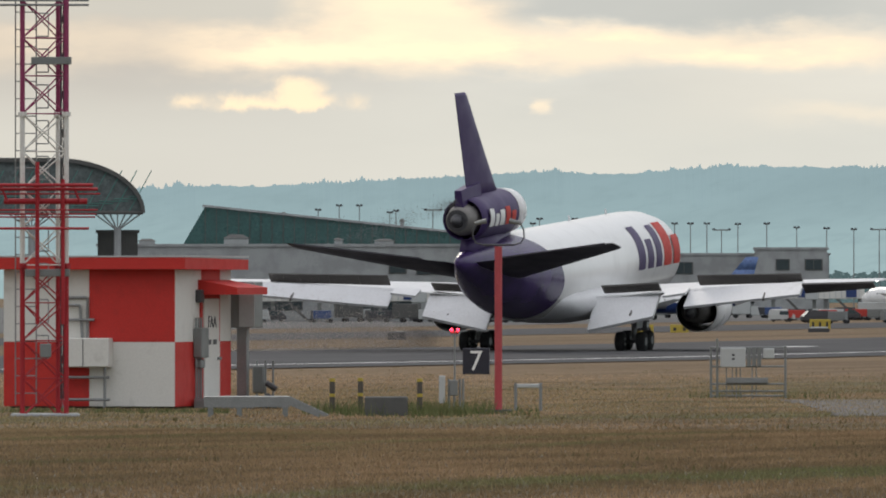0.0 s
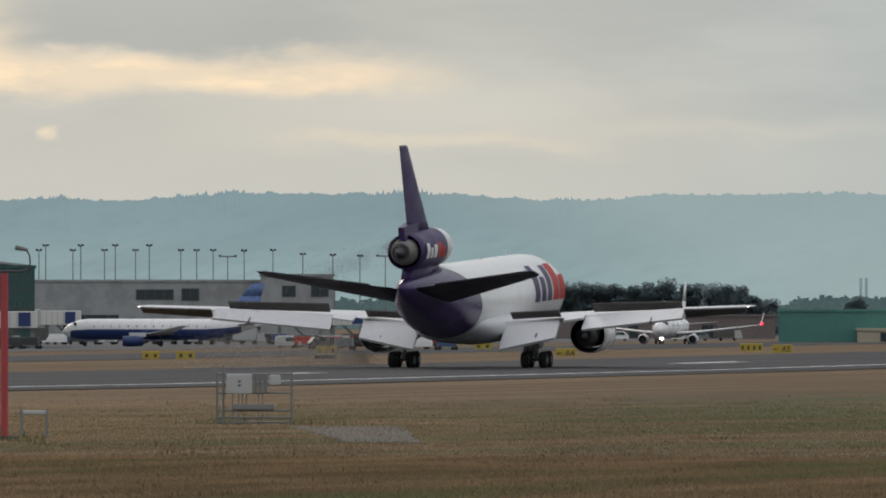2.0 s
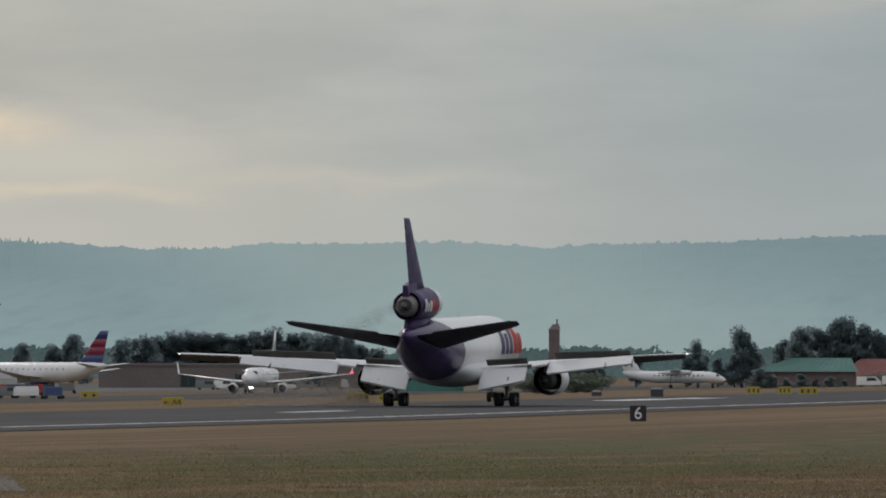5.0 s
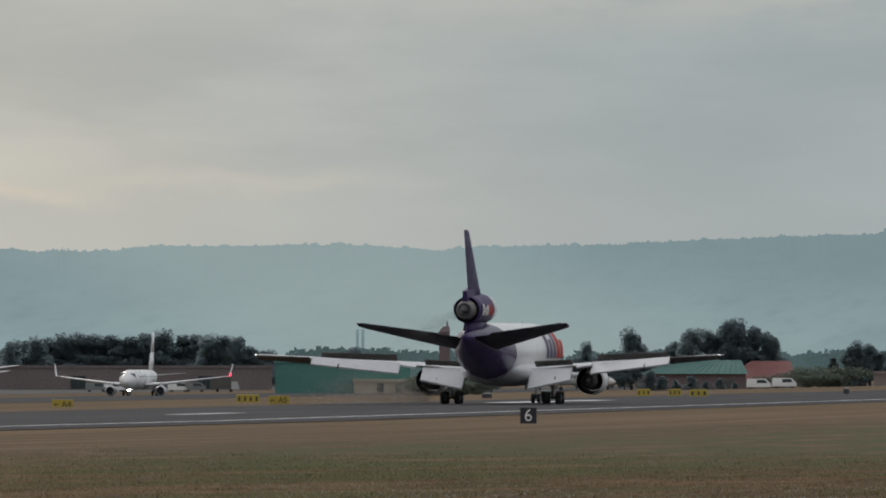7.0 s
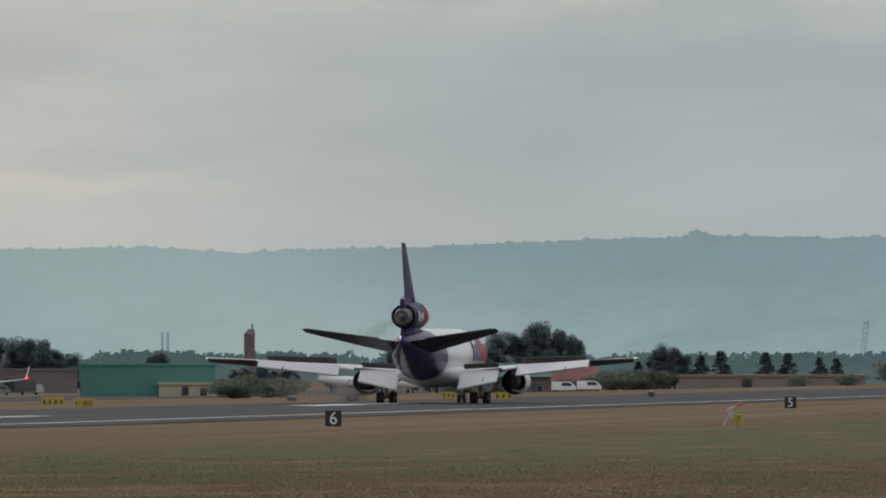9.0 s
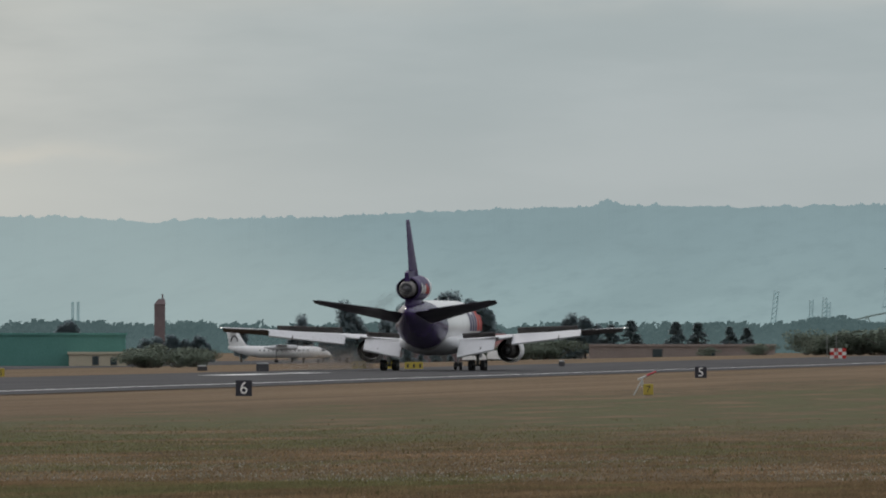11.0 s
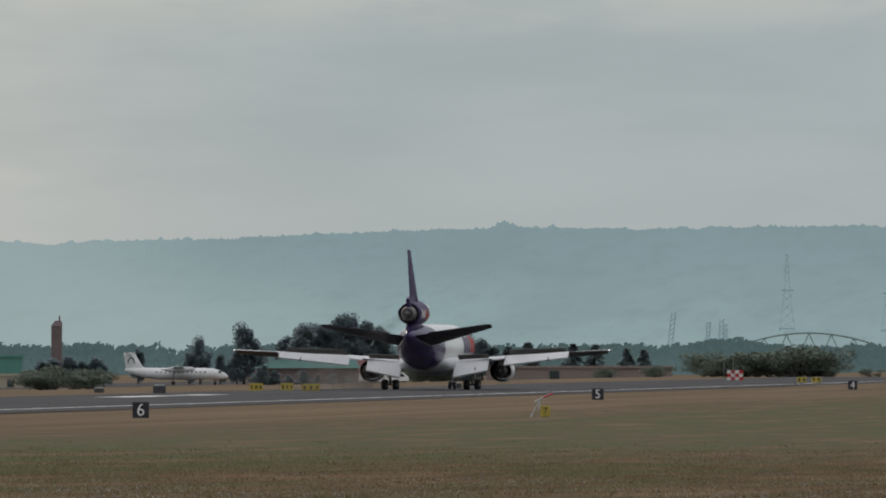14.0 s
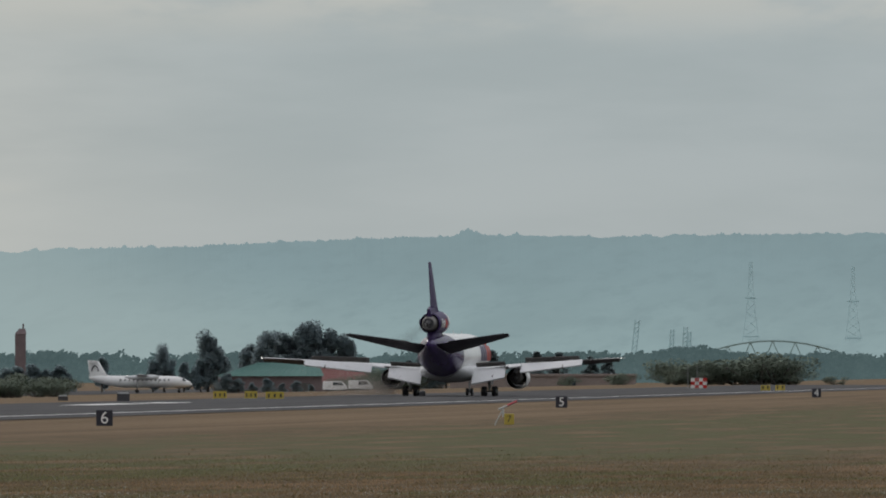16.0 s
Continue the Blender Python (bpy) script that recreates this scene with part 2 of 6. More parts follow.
def slab(bm, corners, thick):
    """A plate: four corners or more in order, thickened along its normal."""
    pts = [Vector(c) for c in corners]
    nrm = (pts[1] - pts[0]).cross(pts[2] - pts[0]).normalized() * thick / 2
    return loft(bm, [[p - nrm for p in pts], [p + nrm for p in pts]], smooth=False)


def thing(name, m, label, category, group="", kind=""):
    ob = new(name)
    ob.empty_display_size = 0.5
    ob.matrix_world = m
    return tagged(ob, label, category, group, kind)


def part(name, bm, material, parent, label=""):
    me = bpy.data.meshes.new(name)
    bm.to_mesh(me)
    bm.free()
    for m in material if isinstance(material, (list, tuple)) else [material]:
        me.materials.append(m)
    ob = new(name, me)
    ob.parent = parent
    return tagged(ob, label)


def solo(name, bm, material, m, label, category, group="", kind=""):
    ob = part(name, bm, material, None, label)
    ob.matrix_world = m
    return tagged(ob, label, category, group, kind)


def B():
    return bmesh.new()


def polar(bearing, d):
    """A place on the plan by bearing (degrees left of the runway's heading) and distance."""
    return -d * math.sin(radians(bearing)), d * math.cos(radians(bearing))


# ---- ground ----
PROFILE = ((-400, 3.2), (80, 3.12), (205, 2.2), (330, 1.28), (450, 0.62), (600, 0.2), (780, 0.0), (9000, 0.0))


def smooth(a, b, x):
    u = min(1.0, max(0.0, (x - a) / (b - a)))
    return u * u * (3 - 2 * u)


def ground_z(x, y):
    z = float(np.interp(y, [p[0] for p in PROFILE], [p[1] for p in PROFILE]))
    return z - 2.6 * smooth(205, 330, -x)


def grass_colour(n, pos, gain):
    """Dry tan sward with greener and barer swathes; the swathes run across the line of sight."""
    scl = n.add("ShaderNodeMapping")
    scl.inputs["Scale"].default_value = (1.0, 0.16, 0.0)
    n.link(pos, scl.inputs["Vector"])
    far = n.add("ShaderNodeMapping")
    far.inputs["Scale"].default_value = (0.25, 0.05, 0.0)
    n.link(pos, far.inputs["Vector"])
    big, mid, streak = n.noise(far.outputs[0], 0.42, 4), n.noise(scl.outputs[0], 0.55, 5), n.noise(scl.outputs[0], 3.0, 4, 0.7)
    k = lambda c: (c[0] * gain * 0.98, c[1] * gain * 0.95, c[2] * gain * 0.96)
    split = n.add("ShaderNodeSeparateXYZ")
    n.link(pos, split.inputs[0])
    across = n.math("ADD", split.outputs[0], n.math("MULTIPLY", n.math("SUBTRACT", big, 0.5), 34.0))
    across = n.math("ADD", across, n.math("MULTIPLY", n.math("SUBTRACT", mid, 0.5), 14.0))
    c = n.mix(n.step(mid, 0.34, 0.66), k((0.165, 0.121, 0.070)), k((0.108, 0.082, 0.047)))
    # paler mown strip along the runway, with mowing lines
    lines = n.noise(n.combine(n.math("MULTIPLY", split.outputs[0], 0.28), n.math("MULTIPLY", split.outputs[1], 0.004)), 1.0, 3)
    mown = n.mix(n.step(lines, 0.38, 0.62), k((0.150, 0.105, 0.063)), k((0.225, 0.161, 0.096)))
    c = n.mix(n.step(across, -104.0, -90.0, 0.9, 0.0), c, mown)
    c = n.mix(n.step(streak, 0.45, 0.7, 0.0, 0.45), c, k((0.088, 0.066, 0.040)))
    # bleached straw on the drier ground round the equipment
    slant = n.math("ADD", n.math("ADD", split.outputs[0], n.math("MULTIPLY", split.outputs[1], 0.226)), n.math("MULTIPLY", n.math("SUBTRACT", big, 0.5), 60.0))
    dry = n.math("MULTIPLY", n.step(slant, 14.0, -10.0), n.step(split.outputs[1], 80.0, 240.0))
    dry = n.math("MULTIPLY", dry, n.step(split.outputs[1], 560.0, 400.0))
    c = n.mix(n.math("MULTIPLY", dry, n.step(mid, 0.3, 0.62, 0.9, 0.35)), c, k((0.265, 0.19, 0.108)))
    # patches of fresher grass and of bleached straw, drawn out by the mower along the runway
    drawn = n.add("ShaderNodeMapping")
    drawn.inputs["Scale"].default_value = (0.20, 0.024, 0.0)
    n.link(pos, drawn.inputs["Vector"])
    blot = n.noise(drawn.outputs[0], 1.0, 6, 0.65)
    inside = n.step(across, -98.0, -88.0)
    c = n.mix(n.math("MULTIPLY", inside, n.step(blot, 0.47, 0.36, 0.0, 0.7)), c, k((0.215, 0.152, 0.090)))
    swathe = n.math("MULTIPLY", n.step(across, -92.0, -80.0), n.step(across, -48.0, -36.0, 1.0, 0.0))
    green = n.math("MAXIMUM", n.math("MULTIPLY", swathe, n.step(blot, 0.42, 0.54, 0.1, 0.95)), n.math("MULTIPLY", inside, n.step(blot, 0.49, 0.60, 0.0, 0.8)))
    green = n.math("MULTIPLY", green, n.math("SUBTRACT", 1.0, n.math("MULTIPLY", dry, 0.8)))
    return n.mix(n.math("MULTIPLY", green, n.step(streak, 0.3, 0.6, 1.0, 0.55)), c, k((0.088, 0.112, 0.047)))


def grass_material():
    m = bpy.data.materials.new("dry_grass_ground")
    m.use_nodes = True
    n = Nodes(m.node_tree)
    shader = m.node_tree.nodes["Principled BSDF"]
    pos = n.add("ShaderNodeNewGeometry").outputs["Position"]
    small = n.noise(pos, 9.0, 4, 0.7)
    c = n.mix(n.step(small, 0.3, 0.75, 0.0, 0.4), grass_colour(n, pos, 1.0), (0.055, 0.046, 0.026))
    n.link(c, shader.inputs["Base Color"])
    shader.inputs["Roughness"].default_value = 0.95
    shader.inputs["Specular IOR Level"].default_value = 0.1
    b = n.add("ShaderNodeBump")
    b.inputs["Strength"].default_value, b.inputs["Distance"].default_value = 0.6, 0.08
    n.link(small, b.inputs["Height"])
    n.link(b.outputs[0], shader.inputs["Normal"])
    return m


def asphalt_material(name, dark, light):
    m = bpy.data.materials.new(name)
    m.use_nodes = True
    n = Nodes(m.node_tree)
    shader = m.node_tree.nodes["Principled BSDF"]
    pos = n.add("ShaderNodeNewGeometry").outputs["Position"]
    scl = n.add("ShaderNodeMapping")
    scl.inputs["Scale"].default_value = (1.0, 0.03, 1.0)
    n.link(pos, scl.inputs["Vector"])
    c = n.mix(n.step(n.noise(scl.outputs[0], 0.5, 4), 0.35, 0.65), dark, light)
    c = n.mix(n.step(n.noise(pos, 3.0, 4), 0.3, 0.8, 0.0, 0.4), c, tuple(v * 0.7 for v in dark))
    n.link(c, shader.inputs["Base Color"])
    shader.inputs["Roughness"].default_value = 0.9
    shader.inputs["Specular IOR Level"].default_value = 0.06
    return m


GRASS = grass_material()
ASPHALT = asphalt_material("asphalt", (0.058, 0.058, 0.062), (0.085, 0.085, 0.088))
APRON = asphalt_material("apron_concrete", (0.115, 0.115, 0.115), (0.155, 0.155, 0.15))


def sheet(name, xs, ys, lift, material, label, category=""):
    bm = B()
    grid = [[bm.verts.new((x, y, ground_z(x, y) + lift)) for x in xs] for y in ys]
    for r0, r1 in zip(grid, grid[1:]):
        for i in range(len(xs) - 1):
            bm.faces.new((r0[i], r0[i + 1], r1[i + 1], r1[i])).smooth = True
    return tagged(solo(name, bm, material, Matrix(), label, category, kind="structure"))


GX = [-3500, -2000, -1200, -800, -500] + list(range(-360, -180, 10)) + [-170, -120, -60, 0, 60, 200, 500, 1200, 3000]
GY = [-3000, -1000, -400, -100, 0, 40, 80, 120, 160, 205, 250, 290, 330, 370, 410, 450, 500, 550, 600, 690, 780, 900, 1200, 1700, 2500, 3500, 4700, 6000]
sheet("ground", GX, GY, 0.0, GRASS, "dry mown airfield grass with green patches", "grass")
RY = [-200, 0, 80, 205, 330, 450, 525, 600, 690, 780, 1000, 1300, 1700, 2050]
sheet("road", [-187, -169, -136], RY, 0.05, ASPHALT, "worn grey asphalt runway", "runway")
sheet("taxiway", [-395, -372, -350], [600, 900, 1500, 2400, 3000], 0.05, ASPHALT, "grey asphalt parallel taxiway", "taxiway")
sheet("apron", [-900, -650, -430], [900, 1500, 2200, 2700], 0.06, APRON, "pale concrete terminal apron", "apron")
sheet("edge_line", [-144.45, -143.55], RY, 0.075, ROAD_PAINT, "white painted runway edge line", "marking")
for y0, y1 in ((700, 724), (862, 891)):
    sheet("touchdown_bar", [-164.3, -162.4], [y0, (y0 + y1) / 2, y1], 0.075, ROAD_PAINT, "white runway strip, among worn touchdown bars and painted mirage streaks", "marking")
# farther strips: the bright mirage on the asphalt, laid down as white paint
for y0, y1 in ((1098, 1140), (1150, 1172)):
    sheet("touchdown_bar", [-175.0, -171.0], [y0, (y0 + y1) / 2, y1], 0.075, ROAD_PAINT, "white runway strip, among worn touchdown bars and painted mirage streaks", "marking")

# ---- the landing freighter ----


def mirror_sides():
    return (1, -1)


def fuselage_material():
    """White with a purple tail, parted by a slanting curve, and a grey belly."""
    m = bpy.data.materials.new("freighter_body_paint")
    m.use_nodes = True
    n = Nodes(m.node_tree)
    shader = m.node_tree.nodes["Principled BSDF"]
    coord = n.add("ShaderNodeTexCoord").outputs["Object"]
    split = n.add("ShaderNodeSeparateXYZ")
    n.link(coord, split.inputs[0])
    x, y, z = split.outputs
    rise = n.math("SUBTRACT", z, 4.6)
    edge = n.math("ADD", y, n.math("MULTIPLY", n.math("MULTIPLY", rise, rise), 0.34))
    tail = n.step(edge, -8.62, -8.55, 1.0, 0.0)
    dirt = n.noise(coord, 0.6, 5)
    seam = n.math("ABSOLUTE", n.math("SUBTRACT", n.math("FRACT", n.math("MULTIPLY", y, 0.4)), 0.5))
    white = n.mix(n.step(dirt, 0.45, 0.8, 0.0, 0.5), (0.80, 0.80, 0.79), (0.66, 0.66, 0.65))
    white = n.mix(n.step(seam, 0.49, 0.5, 0.0, 0.25), white, (0.4, 0.4, 0.4))
    belly = n.step(z, 3.9, 3.7)
    white = n.mix(belly, white, (0.46, 0.46, 0.46))
    purple = n.mix(n.step(dirt, 0.35, 0.7), (0.055, 0.031, 0.12), (0.04, 0.025, 0.09))
    n.link(n.mix(tail, white, purple), shader.inputs["Base Color"])
    shader.inputs["Roughness"].default_value = 0.26
    return m


BODY = fuselage_material()
BODY_RINGS = ((28.0, 4.55, 0.05, 0.05), (27.7, 4.6, 0.5, 0.5), (27.0, 4.7, 1.0, 1.0), (26.0, 4.85, 1.6, 1.6), (24.5, 5.05, 2.2, 2.25), (22.5, 5.25, 2.7, 2.75),
              (20.0, 5.37, 2.96, 2.96), (17.5, 5.4, 3.01, 3.01), (12, 5.4, 3.01, 3.01), (6, 5.4, 3.01, 3.01), (0, 5.4, 3.01, 3.01), (-4, 5.4, 3.01, 3.01), (-7, 5.42, 3.0, 2.99),
              (-10, 5.5, 2.97, 2.9), (-13, 5.68, 2.8, 2.68), (-16, 5.98, 2.35, 2.3), (-19, 6.35, 1.65, 1.7), (-21.5, 6.7, 0.95, 1.05), (-23.3, 6.95, 0.4, 0.5), (-24.0, 7.0, 0.1, 0.12))


def body_patch(bm, y0, y1, a0, a1, side, slant=0.0, lift=0.03, radius=3.01, zc=5.4):
    """A painted shape that lies on the round body between two angles above the horizontal."""
    cols = 8
    lines = []
    for i in range(cols + 1):
        a = radians(a0 + (a1 - a0) * i / cols)
        shift = slant * i / cols
        px, pz = side * (radius + lift) * math.cos(a), zc + (radius + lift) * math.sin(a)
        lines.append((bm.verts.new((px, y0 + shift, pz)), bm.verts.new((px, y1 + shift, pz))))
    for a, b in zip(lines, lines[1:]):
        bm.faces.new((a[0], a[1], b[1], b[0])).smooth = True
    bmesh.ops.recalc_face_normals(bm, faces=bm.faces)


def spindle(rows, xc, n=32):
    """A round body along y: rows of (y, z, radius)."""
    bm = B()
    return loft(bm, [oval(y, z, r, r, n, xc) for y, z, r in rows])


def shell(rows_out, rows_in, xc, n=32):
    """An open round shell: the outer rows, then back along the inner rows."""
    bm = B()
    return loft(bm, [oval(y, z, r, r, n, xc) for y, z, r in list(rows_out) + list(rows_in)[::-1]], caps=False)


def wheel_mesh(bm, x, y, r, w):
    prof = ((-0.5, 0.55), (-0.5, 0.86), (-0.36, 1.0), (0.36, 1.0), (0.5, 0.86), (0.5, 0.55))
    rings = []
    for u, v in prof:
        rings.append([(x + u * w, y + r * v * math.cos(2 * math.pi * i / 24), r + r * v * math.sin(2 * math.pi * i / 24)) for i in range(24)])
    loft(bm, rings)


def wheel(parent, x, y, r, w):
    bm = B()
    wheel_mesh(bm, x, y, r, w)
    tyre = part("wheel", bm, RUBBER, parent)
    bm = B()
    tube(bm, (x - w * 0.53, y, r), (x + w * 0.53, y, r), r * 0.42, n=16)
    part("rim", bm, STEEL, tyre, "dull metal wheel rim")


def freighter():
    plane = thing("freight_airliner", Matrix(), "three-engined white freight airliner with a purple tail, flaps and spoilers out", "airplane")
    bm = B()
    loft(bm, [oval(y, z, rx, rz, 56) for y, z, rx, rz in BODY_RINGS])
    body = part("fuselage", bm, BODY, plane, "white fuselage with a purple tail")
    # cockpit panes
    for s in (1, -1):
        for k in range(3):
            bm = B()
            body_patch(bm, 25.0 - k * 0.75, 25.6 - k * 0.75, 28, 40, s, radius=2.05 + k * 0.22, zc=5.05)
            part("pane", bm, GLASS, body)
    # wing root fairing
    bm = B()
    loft(bm, [oval(y, z, rx, rz, 32) for y, z, rx, rz in ((12, 3.6, 1.0, 0.6), (9.5, 3.3, 3.0, 1.2), (5, 3.2, 3.7, 1.4), (0, 3.2, 3.75, 1.4), (-4.5, 3.3, 3.5, 1.25), (-7.5, 3.6, 2.6, 0.95), (-10.5, 4.0, 0.8, 0.5))])
    part("wing_root_fairing", bm, PAINT_GREY, plane, "grey wing root fairing")
    for s in mirror_sides():
        # wing with its moving surfaces
        side, s = s, s * 1.035
        bm = B()
        loft(bm, [foil(s * x, l, t, z, th) for x, l, t, z, th in ((2.2, 11.2, -2.6, 3.35, 1.9), (5.5, 8.2, -2.8, 3.75, 1.5), (9.0, 5.0, -3.4, 4.1, 1.1), (14.0, 0.8, -5.6, 4.48, 0.75), (19.0, -3.5, -7.9, 4.84, 0.5), (23.2, -7.0, -9.8, 5.1, 0.32), (23.65, -7.9, -9.9, 5.13, 0.14))])
        wing = part("wing", bm, PAINT_GREY, plane, "grey swept wing")
        bm = B()
        slab(bm, [(s * 3.25, -2.4, 3.62), (s * 7.6, -2.76, 3.83), (s * 7.6, -4.73, 2.46), (s * 3.35, -5.0, 1.55)], 0.22)
        part("inboard_flap", bm, PAINT_GREY, wing, "lowered white flap")
        bm = B()
        slab(bm, [(s * 9.75, -3.4, 4.22), (s * 18.1, -7.3, 4.86), (s * 18.1, -8.6, 4.12), (s * 9.75, -5.3, 3.12)], 0.18)
        part("outboard_flap", bm, PAINT_GREY, wing, "lowered white flap")
        bm = B()
        slab(bm, [(s * 8.15, -2.9, 4.14), (s * 9.7, -3.3, 4.28), (s * 9.7, -4.7, 4.0), (s * 8.15, -4.4, 3.78)], 0.16)
        part("inner_aileron", bm, PAINT_GREY, wing)
        # dark material here paints the shade under the outer wing
        bm = B()
        slab(bm, [(s * 18.2, -8.5, 4.84), (s * 23.2, -10.3, 5.06), (s * 23.2, -9.5, 4.68), (s * 18.2, -7.4, 4.22)], 0.12)
        part("outer_aileron", bm, SPOILER, wing, "outer aileron, coloured dark for the shaded wing underside")
        for a, b in ((10.2, 12.02), (12.03, 13.87), (13.88, 15.72), (15.73, 17.5)):
            f = lambda x: (x - 9.0) / 14.2
            bm = B()
            slab(bm, [(s * a, -2.4 - 4.6 * f(a), 4.42 + 0.66 * f(a)), (s * b, -2.4 - 4.6 * f(b), 4.42 + 0.66 * f(b)), (s * b, -3.1 - 4.5 * f(b), 5.12 + 0.45 * f(b)), (s * a, -3.1 - 4.5 * f(a), 5.12 + 0.45 * f(a))], 0.07)
            part("spoiler", bm, SPOILER, wing, "raised dark grey spoiler")
        bm = B()
        slab(bm, [(s * 3.7, -1.8, 3.9), (s * 7.5, -2.0, 4.1), (s * 7.5, -2.9, 4.62), (s * 3.7, -2.7, 4.42)], 0.08)
        part("spoiler", bm, SPOILER, wing, "raised dark grey spoiler")
        for x, y0, z0 in ((6.0, -2.6, 3.05), (12.2, -4.4, 3.85), (15.5, -6.0, 4.25)):
            part("flap_track_fairing", loft(B(), [oval(y0 + dy, z0 + dz, r, r * 1.3, 12, s * x) for dy, dz, r in ((2.2, 0.25, 0.05), (1.2, 0.15, 0.2), (-0.6, -0.1, 0.22), (-1.5, -0.4, 0.12), (-1.85, -0.5, 0.04))]), SPOILER, wing)
        bm = B()
        box(bm, s * 23.4 - 0.06, s * 23.4 + 0.06, -10.05, -9.9, 5.08, 5.14)
        part("tip_light", bm, TIP_LIGHT, wing, "white wing tip light")
        # wing engine
        s = side
        ex = s * 8.5
        pod = part("engine_nacelle", shell(((8.7, 2.45, 1.25), (8.45, 2.45, 1.4), (7.5, 2.45, 1.5), (6.1, 2.42, 1.5), (4.3, 2.4, 1.40)), ((8.7, 2.45, 1.2), (8.1, 2.45, 1.12), (6.1, 2.42, 1.3), (4.3, 2.4, 1.37)), ex), PAINT_WHITE, plane, "white engine nacelle")
        part("exhaust_duct", shell(((7.7, 2.45, 1.1), (6.1, 2.42, 1.28), (4.32, 2.4, 1.365)), ((7.7, 2.45, 1.04), (6.1, 2.42, 1.23), (4.32, 2.4, 1.33)), ex), DARK, pod, "dark exhaust duct")
        part("core_cowl", spindle(((7.5, 2.5, 0.4), (7.3, 2.5, 1.07), (5.3, 2.46, 0.98), (3.9, 2.42, 0.86), (2.6, 2.4, 0.62), (2.62, 2.4, 0.55)), ex), SPOILER, pod, "dark metal core cowl")
        part("exhaust_cone", spindle(((2.8, 2.4, 0.5), (2.1, 2.4, 0.3), (1.5, 2.4, 0.06)), ex, 20), DARK, pod)
        bm = B()
        loft(bm, [[(ex - 0.22, 7.3, 3.7), (ex + 0.22, 7.3, 3.7), (ex + 0.22, 5.2, 3.9), (ex - 0.22, 5.2, 3.9)], [(ex - 0.26, 7.5, 3.4), (ex + 0.26, 7.5, 3.4), (ex + 0.26, 3.0, 3.2), (ex - 0.26, 3.0, 3.2)]], smooth=False)
        part("pylon", bm, PAINT_GREY, pod)
        bm = B()
        loft(bm, [oval(y, 2.45, r, r, 32, ex) for y, r in ((8.78, 1.22), (8.8, 1.29), (8.52, 1.41), (8.3, 1.45))], caps=False)
        part("lip", bm, LIP, pod, "polished intake lip")
        # stabiliser
        bm = B()
        loft(bm, [[(px, py, pz + 0.19 * ((l + t) / 2 - py)) for px, py, pz in foil(s * x, l, t, z, th)] for x, l, t, z, th in ((0.9, -14.6, -22.8, 6.2, 1.3), (2.2, -16.0, -23.2, 6.45, 1.15), (6.5, -19.8, -24.6, 7.3, 0.8), (10.5, -23.3, -25.8, 8.1, 0.36), (10.85, -24.0, -25.9, 8.17, 0.12))])
        stab = part("stabiliser", bm, STAB, plane, "dark horizontal stabiliser")
        bm = B()
        slab(bm, [(s * 2.6, -22.6, 7.1), (s * 10.3, -25.3, 8.2), (s * 10.3, -26.1, 8.34), (s * 2.6, -23.8, 7.3)], 0.09)
        part("elevator", bm, STAB, stab)
        # main gear: strut, braces, bogie, four wheels
        gx = s * 5.33
        bm = B()
        tube(bm, (gx, 0, 0.65), (gx, 0, 3.3), 0.19, n=12)
        tube(bm, (gx, 0, 1.7), (s * 3.2, 0, 3.0), 0.1)
        tube(bm, (gx, 0, 1.5), (gx, 1.8, 3.1), 0.09)
        gear = part("main_gear", bm, STEEL, plane, "steel main landing gear")
        bm = B()
        tube(bm, (gx, -0.95, 0.64), (gx, 0.95, 0.64), 0.13)
        for y in (-0.81, 0.81):
            tube(bm, (gx - 0.7, y, 0.64), (gx + 0.7, y, 0.64), 0.09)
        part("bogie", bm, DARK, gear)
        bm = B()
        slab(bm, [(gx + s * 0.35, -0.7, 1.5), (gx + s * 0.35, 0.7, 1.5), (gx + s * 0.5, 0.8, 3.3), (gx + s * 0.5, -0.8, 3.3)], 0.05)
        part("gear_door", bm, PAINT_GREY, gear)
        for y in (-0.81, 0.81):
            for dx in (-0.72, 0.72):
                wheel(gear, gx + dx, y, 0.65, 0.58)
        # lettering on the forward body and on the tail engine, as plain coloured shapes
        for y0, y1, a0, a1, paint in ((10.4, 12.2, -12, 48, PURPLE), (12.8, 14.4, -12, 26, PURPLE), (15.0, 16.6, -12, 46, PURPLE), (17.1, 19.2, -12, 48, ORANGE), (19.7, 21.4, -12, 26, ORANGE)):
            bm = B()
            body_patch(bm, y0, y1, a0, a1, s, lift=0.025)
            part("logo_shape", bm, paint, body, "flat coloured marking")
    # tail engine, its mount, the fin
    tail = part("tail_engine_nacelle", shell(((-12.0, 9.85, 1.25), (-12.3, 9.85, 1.42), (-14.5, 9.85, 1.52), (-18, 9.8, 1.5), (-21.0, 9.75, 1.42), (-22.6, 9.7, 1.33)), ((-12.0, 9.85, 1.2), (-14, 9.85, 1.15), (-21.0, 9.75, 1.3), (-22.6, 9.7, 1.28)), 0.0), PURPLE, plane, "purple tail engine nacelle")
    part("intake_ring", shell(((-11.95, 9.85, 1.24), (-12.25, 9.85, 1.44), (-14.4, 9.85, 1.545)), ((-12.0, 9.85, 1.23), (-12.25, 9.85, 1.42), (-14.4, 9.85, 1.53)), 0.0), PAINT_WHITE, tail, "white intake ring")
    part("core_cowl", spindle(((-14, 9.85, 1.14), (-21.0, 9.75, 1.05), (-22.6, 9.7, 1.04), (-23.9, 9.68, 0.78), (-23.88, 9.68, 0.6)), 0.0), NOZZLE, tail, "brown-grey metal core cowl")
